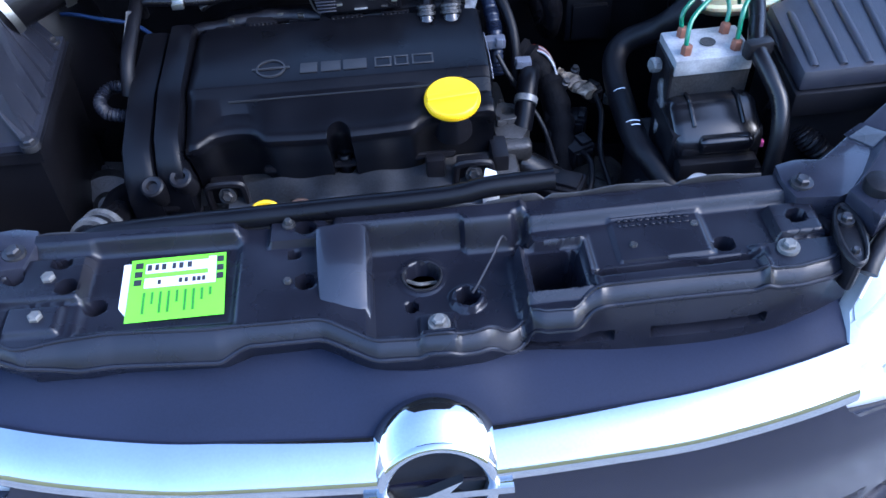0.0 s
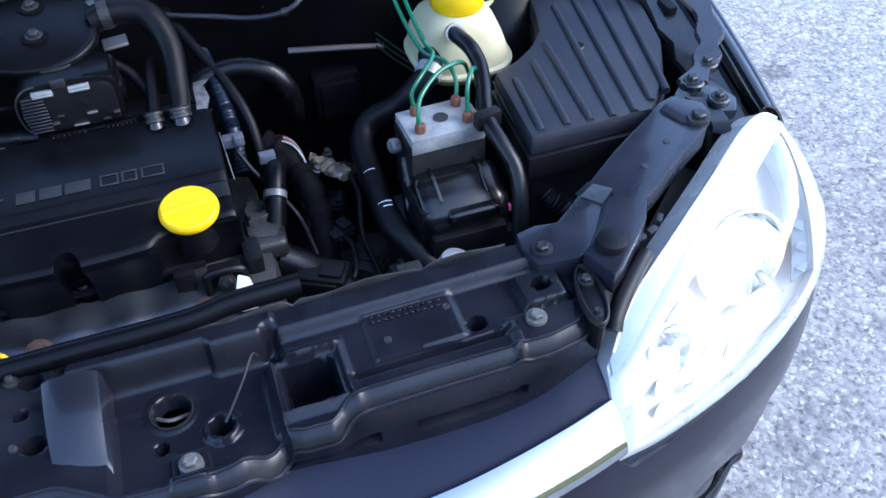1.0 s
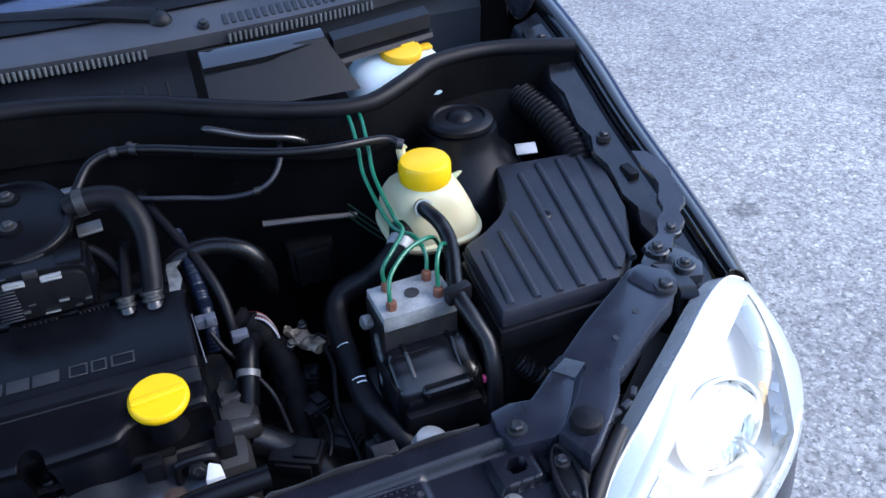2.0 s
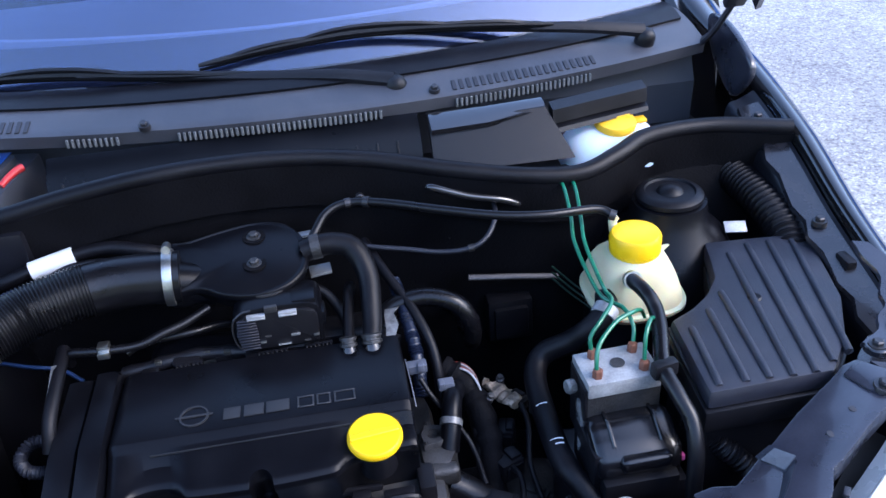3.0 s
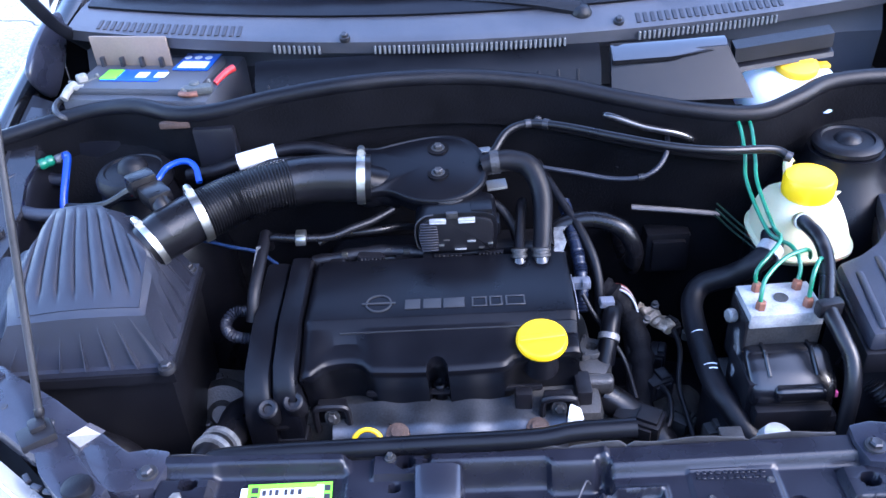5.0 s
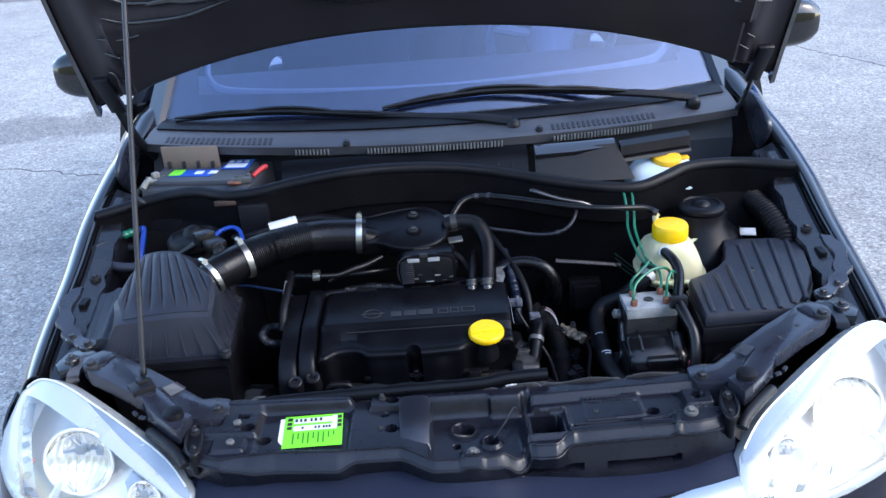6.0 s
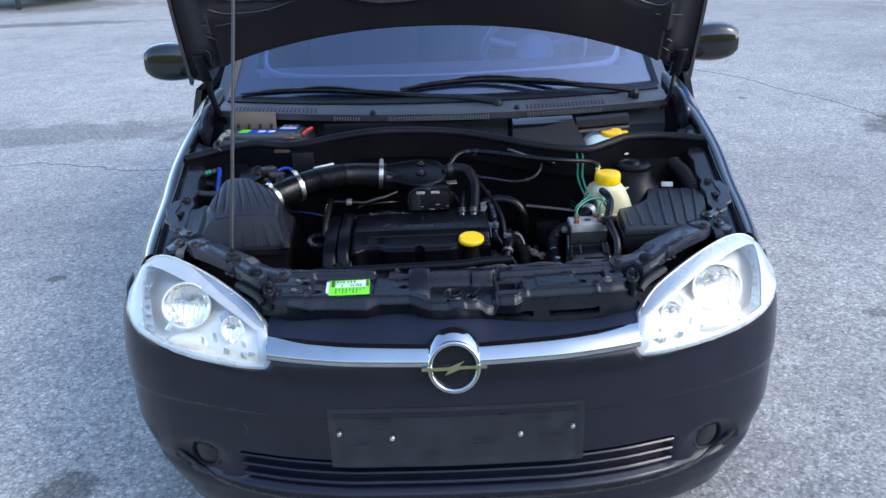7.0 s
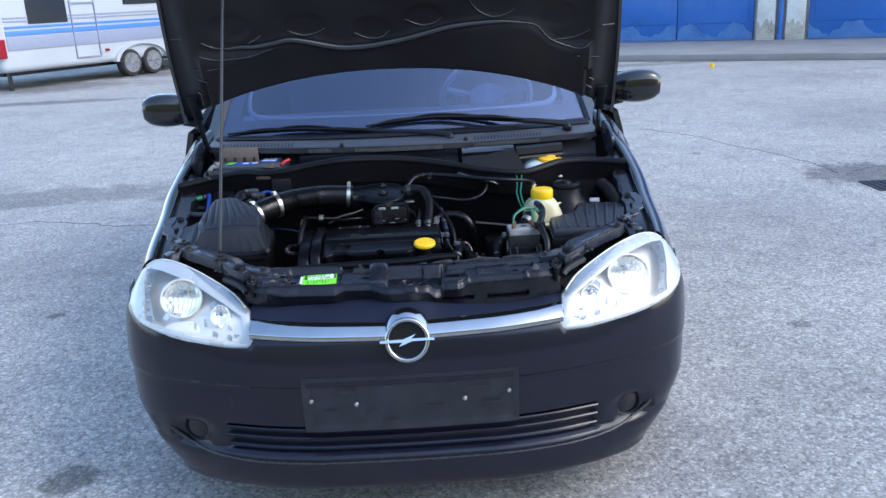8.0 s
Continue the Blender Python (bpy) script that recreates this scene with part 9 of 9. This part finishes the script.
for a in (-5.7, -5.2, 1.60, 2.17, 8.85, 9.35):
    bm = bmesh.new()
    rbox(bm, at_building(a, 0.11, 2.1), (0.36, 0.2, 4.0), 0.02, m=turn)
    pillar = part("pillar", bm, white_paint, building, "white pillar with a worn dirty foot")
    bm = bmesh.new()
    foot_line = [(-0.183 + 0.366 * i / 10, 0.46 + random.uniform(-0.09, 0.09)) for i in range(11)]
    loft(bm, [[at_building(a + x, y, z) for y, z in ((0.003, 0.13), (0.003, h), (0.015, h + 0.004), (0.015, 0.13))] for x, h in foot_line])
    part("worn_foot", bm, worn_plaster, pillar, "bare stained foot of the pillar")
for a in (-5.45, 1.885, 9.1):
    bm = bmesh.new()
    tube(bm, [at_building(a, 0.02, 0.1), at_building(a, 0.02, 2.0), at_building(a, 0.02, 4.2)], 0.05, 10, 2)
    part("downpipe", bm, door_blue, building, "blue painted downpipe")
bm = bmesh.new()
rbox(bm, at_building(2, 0.06, 4.6), (29.9, 0.3, 0.9), 0.02, m=turn)
part("lintel", bm, plaster, building)

# caravan
CA = Vector((-6.0, 16.75, 0))
CD = Vector((0.5, 0.866, 0)).normalized()
CQ = Vector((-0.866, 0.5, 0)).normalized()


def at_caravan(a, b, z):
    return CA + CD * a + CQ * b + Vector((0, 0, z))


cturn = Matrix(((CD.x, CQ.x, 0, 0), (CD.y, CQ.y, 0, 0), (0, 0, 1, 0), (0, 0, 0, 1)))
caravan = thing("caravan", tuple(at_caravan(0, 1.1, 0)), "white twin-axle caravan with blue and grey stripes", "caravan")
bm = bmesh.new()
rbox(bm, at_caravan(0.2, 1.2, 1.49), (6.4, 2.3, 2.30), 0.12, m=cturn, seg=3)
part("body", bm, caravan_white, caravan)
for z, h, m_ in ((0.86, 0.24, caravan_grey), (1.045, 0.09, caravan_blue), (1.15, 0.045, caravan_blue), (1.26, 0.03, caravan_grey), (1.32, 0.025, caravan_grey)):
    bm = bmesh.new()
    rbox(bm, at_caravan(0.2, 0.045, z), (6.1, 0.02, h), 0.004, m=cturn)
    part("stripe", bm, m_, caravan)
for a, w in ((-1.90, 0.88), (0.72, 1.5), (2.4, 0.8)):
    bm = bmesh.new()
    rbox(bm, at_caravan(a, 0.04, 1.20 + 0.375 + (0.28 if a > 0 else 0)), (w, 0.03, 0.75), 0.02, m=cturn)
    part("window", bm, dark_window, caravan, "dark caravan window")
for a, w in ((-1.37, 0.022), (-0.79, 0.022)):
    bm = bmesh.new()
    rbox(bm, at_caravan(a, 0.033, 1.5), (w, 0.03, 2.0), 0.002, m=cturn)
    part("door_seam", bm, caravan_grey, caravan)
for z in (0.50, 1.55):
    bm = bmesh.new()
    rbox(bm, at_caravan(-1.08, 0.032, z), (0.58, 0.03, 0.022), 0.002, m=cturn)
    part("door_seam", bm, caravan_grey, caravan)
bm = bmesh.new()
rbox(bm, at_caravan(-2.98, 0.06, 0.78), (0.16, 0.08, 0.34), 0.01, m=cturn)
part("tail_lamp", bm, tail_red, caravan)
bm = bmesh.new()
rbox(bm, at_caravan(-0.62, 0.03, 0.60), (0.10, 0.03, 0.05), 0.01, m=cturn)
part("side_marker", bm, tail_red, caravan, "small orange-red side marker lamp")
for a in (-0.03, 0.58):
    bm = bmesh.new()
    lathe(bm, [(0.19, -0.09), (0.26, -0.095), (0.28, -0.07), (0.29, 0.0), (0.28, 0.07), (0.26, 0.095), (0.19, 0.09)], at_caravan(a, 0.12, 0.29), -CQ, 32)
    wheel = part("wheel", bm, tyre, caravan)
    bm = bmesh.new()
    lathe(bm, [(0.19, 0.10), (0.195, 0.112), (0.207, 0.112), (0.207, 0.06)], at_caravan(a, 0.12, 0.29), -CQ, 32)
    lathe(bm, [(0.0006, 0.116), (0.04, 0.114), (0.058, 0.106), (0.058, 0.09)], at_caravan(a, 0.12, 0.29), -CQ, 20)
    rim = part("rim", bm, alloy, wheel, "silver spoked wheel")
    bm = bmesh.new()
    lathe(bm, [(0.045, 0.100), (0.19, 0.086), (0.19, 0.07), (0.045, 0.07)], at_caravan(a, 0.12, 0.29), -CQ, 28)
    part("rim_hollow", bm, dark_steel, wheel)
    for k in range(8):
        bm = bmesh.new()
        an = 2 * math.pi * k / 8
        mid = at_caravan(a, 0.12, 0.29)
        out = CD * math.cos(an) + Vector((0, 0, math.sin(an)))
        tube(bm, [mid + out * 0.05 - CQ * 0.108, mid + out * 0.12 - CQ * 0.104, mid + out * 0.192 - CQ * 0.108], 0.014, 8, 2, rad=lambda s: 0.012 + 0.006 * s, flat=0.5)
        part("spoke", bm, alloy, rim)
bm = bmesh.new()
rings = []
for i in range(21):
    an = math.pi * i / 20
    o = Vector((math.cos(an) * 0.74, 0, math.sin(an) * 0.36))
    rings.append([at_caravan(0.28, 0, 0.34) + CD * o.x * k + Vector((0, 0, o.z * k)) + CQ * d for k, d in ((1, -0.02), (1, 0.10), (0.90, 0.10), (0.90, -0.02))])
loft(bm, rings)
part("wheel_arch", bm, caravan_white, caravan)
bm = bmesh.new()
rbox(bm, at_caravan(0.2, 1.3, 0.31), (6.0, 1.8, 0.10), 0.02, m=cturn)
part("chassis", bm, dark_steel, caravan)
for a in (-2.75, 2.9):
    bm = bmesh.new()
    rbox(bm, at_caravan(a, 0.3, 0.2), (0.06, 0.06, 0.42), 0.005, m=cturn)
    part("corner_leg", bm, dark_steel, caravan)

# litter and drain
bm = bmesh.new()
lathe(bm, [(0.030, 0.0), (0.036, 0.07), (0.038, 0.075), (0.034, 0.074), (0.028, 0.006)], (4.82, 11.93, 0.0), (0, 0, 1), 16)
tagged(make("plastic_cup", bm, yellow), "small yellow plastic cup lying on the asphalt", "litter")
drain = thing("drain_cover", (3.06, 3.55, 0), "rusty iron drain grate set in the asphalt", "drain")
bm = bmesh.new()
rbox(bm, (3.13, 3.47, 0.002), (0.28, 0.28, 0.010), 0.003)
part("frame", bm, dark_steel, drain)
for k in range(6):
    bm = bmesh.new()
    rbox(bm, (3.03 + 0.040 * k, 3.47, 0.009), (0.018, 0.23, 0.006), 0.002)
    part("grate_bar", bm, alu_dirty, drain)

# cracks in the asphalt
crack_dark = mat("dark_crack_filling", (0.05, 0.05, 0.052), 0.95, vary=0.4, fine=60)
random.seed(12)
for pts in ([(2.2, 6.3), (2.45, 5.9), (2.605, 5.56), (2.72, 5.1), (2.88, 4.7), (2.978, 4.25), (3.0, 3.9)], [(-4.4, 3.9), (-3.4, 3.62), (-2.6, 3.75), (-1.9, 3.5), (-1.45, 3.55)], [(3.0, 3.85), (3.35, 4.05), (3.9, 4.1)]):
    bm = bmesh.new()
    line = [Vector((x, y, 0.0015)) + Vector((random.uniform(-1, 1), random.uniform(-1, 1), 0)) * 0.02 for x, y, z in curve([(x, y, 0) for x, y in pts], 14)]
    loft(bm, [[p + Vector((-0.002, -w, 0)), p + Vector((0.002, w, 0)), p + Vector((0.002, w, -0.003)), p + Vector((-0.002, -w, -0.003))] for p, w in ((q, random.uniform(0.001, 0.006)) for q in line)])
    ob = make("ground_crack", bm, crack_dark)
    tagged(ob, "thin dark ragged crack running across the asphalt", "crack", kind="structure")

# unseen plain wall added behind the camera: blocks low sky, tints reflections yellow
ochre = mat("ochre_plaster", (0.46, 0.37, 0.15), 0.85, vary=0.2, fine=25, coarse=0.8)
bm = bmesh.new()
rbox(bm, (0, -11.2, 2.6), (60, 0.4, 5.2), 0.03)
added_wall = make("added_wall_south", bm, ochre)
tagged(added_wall, "long unseen ochre wall added behind the camera for reflections", "wall", kind="structure")
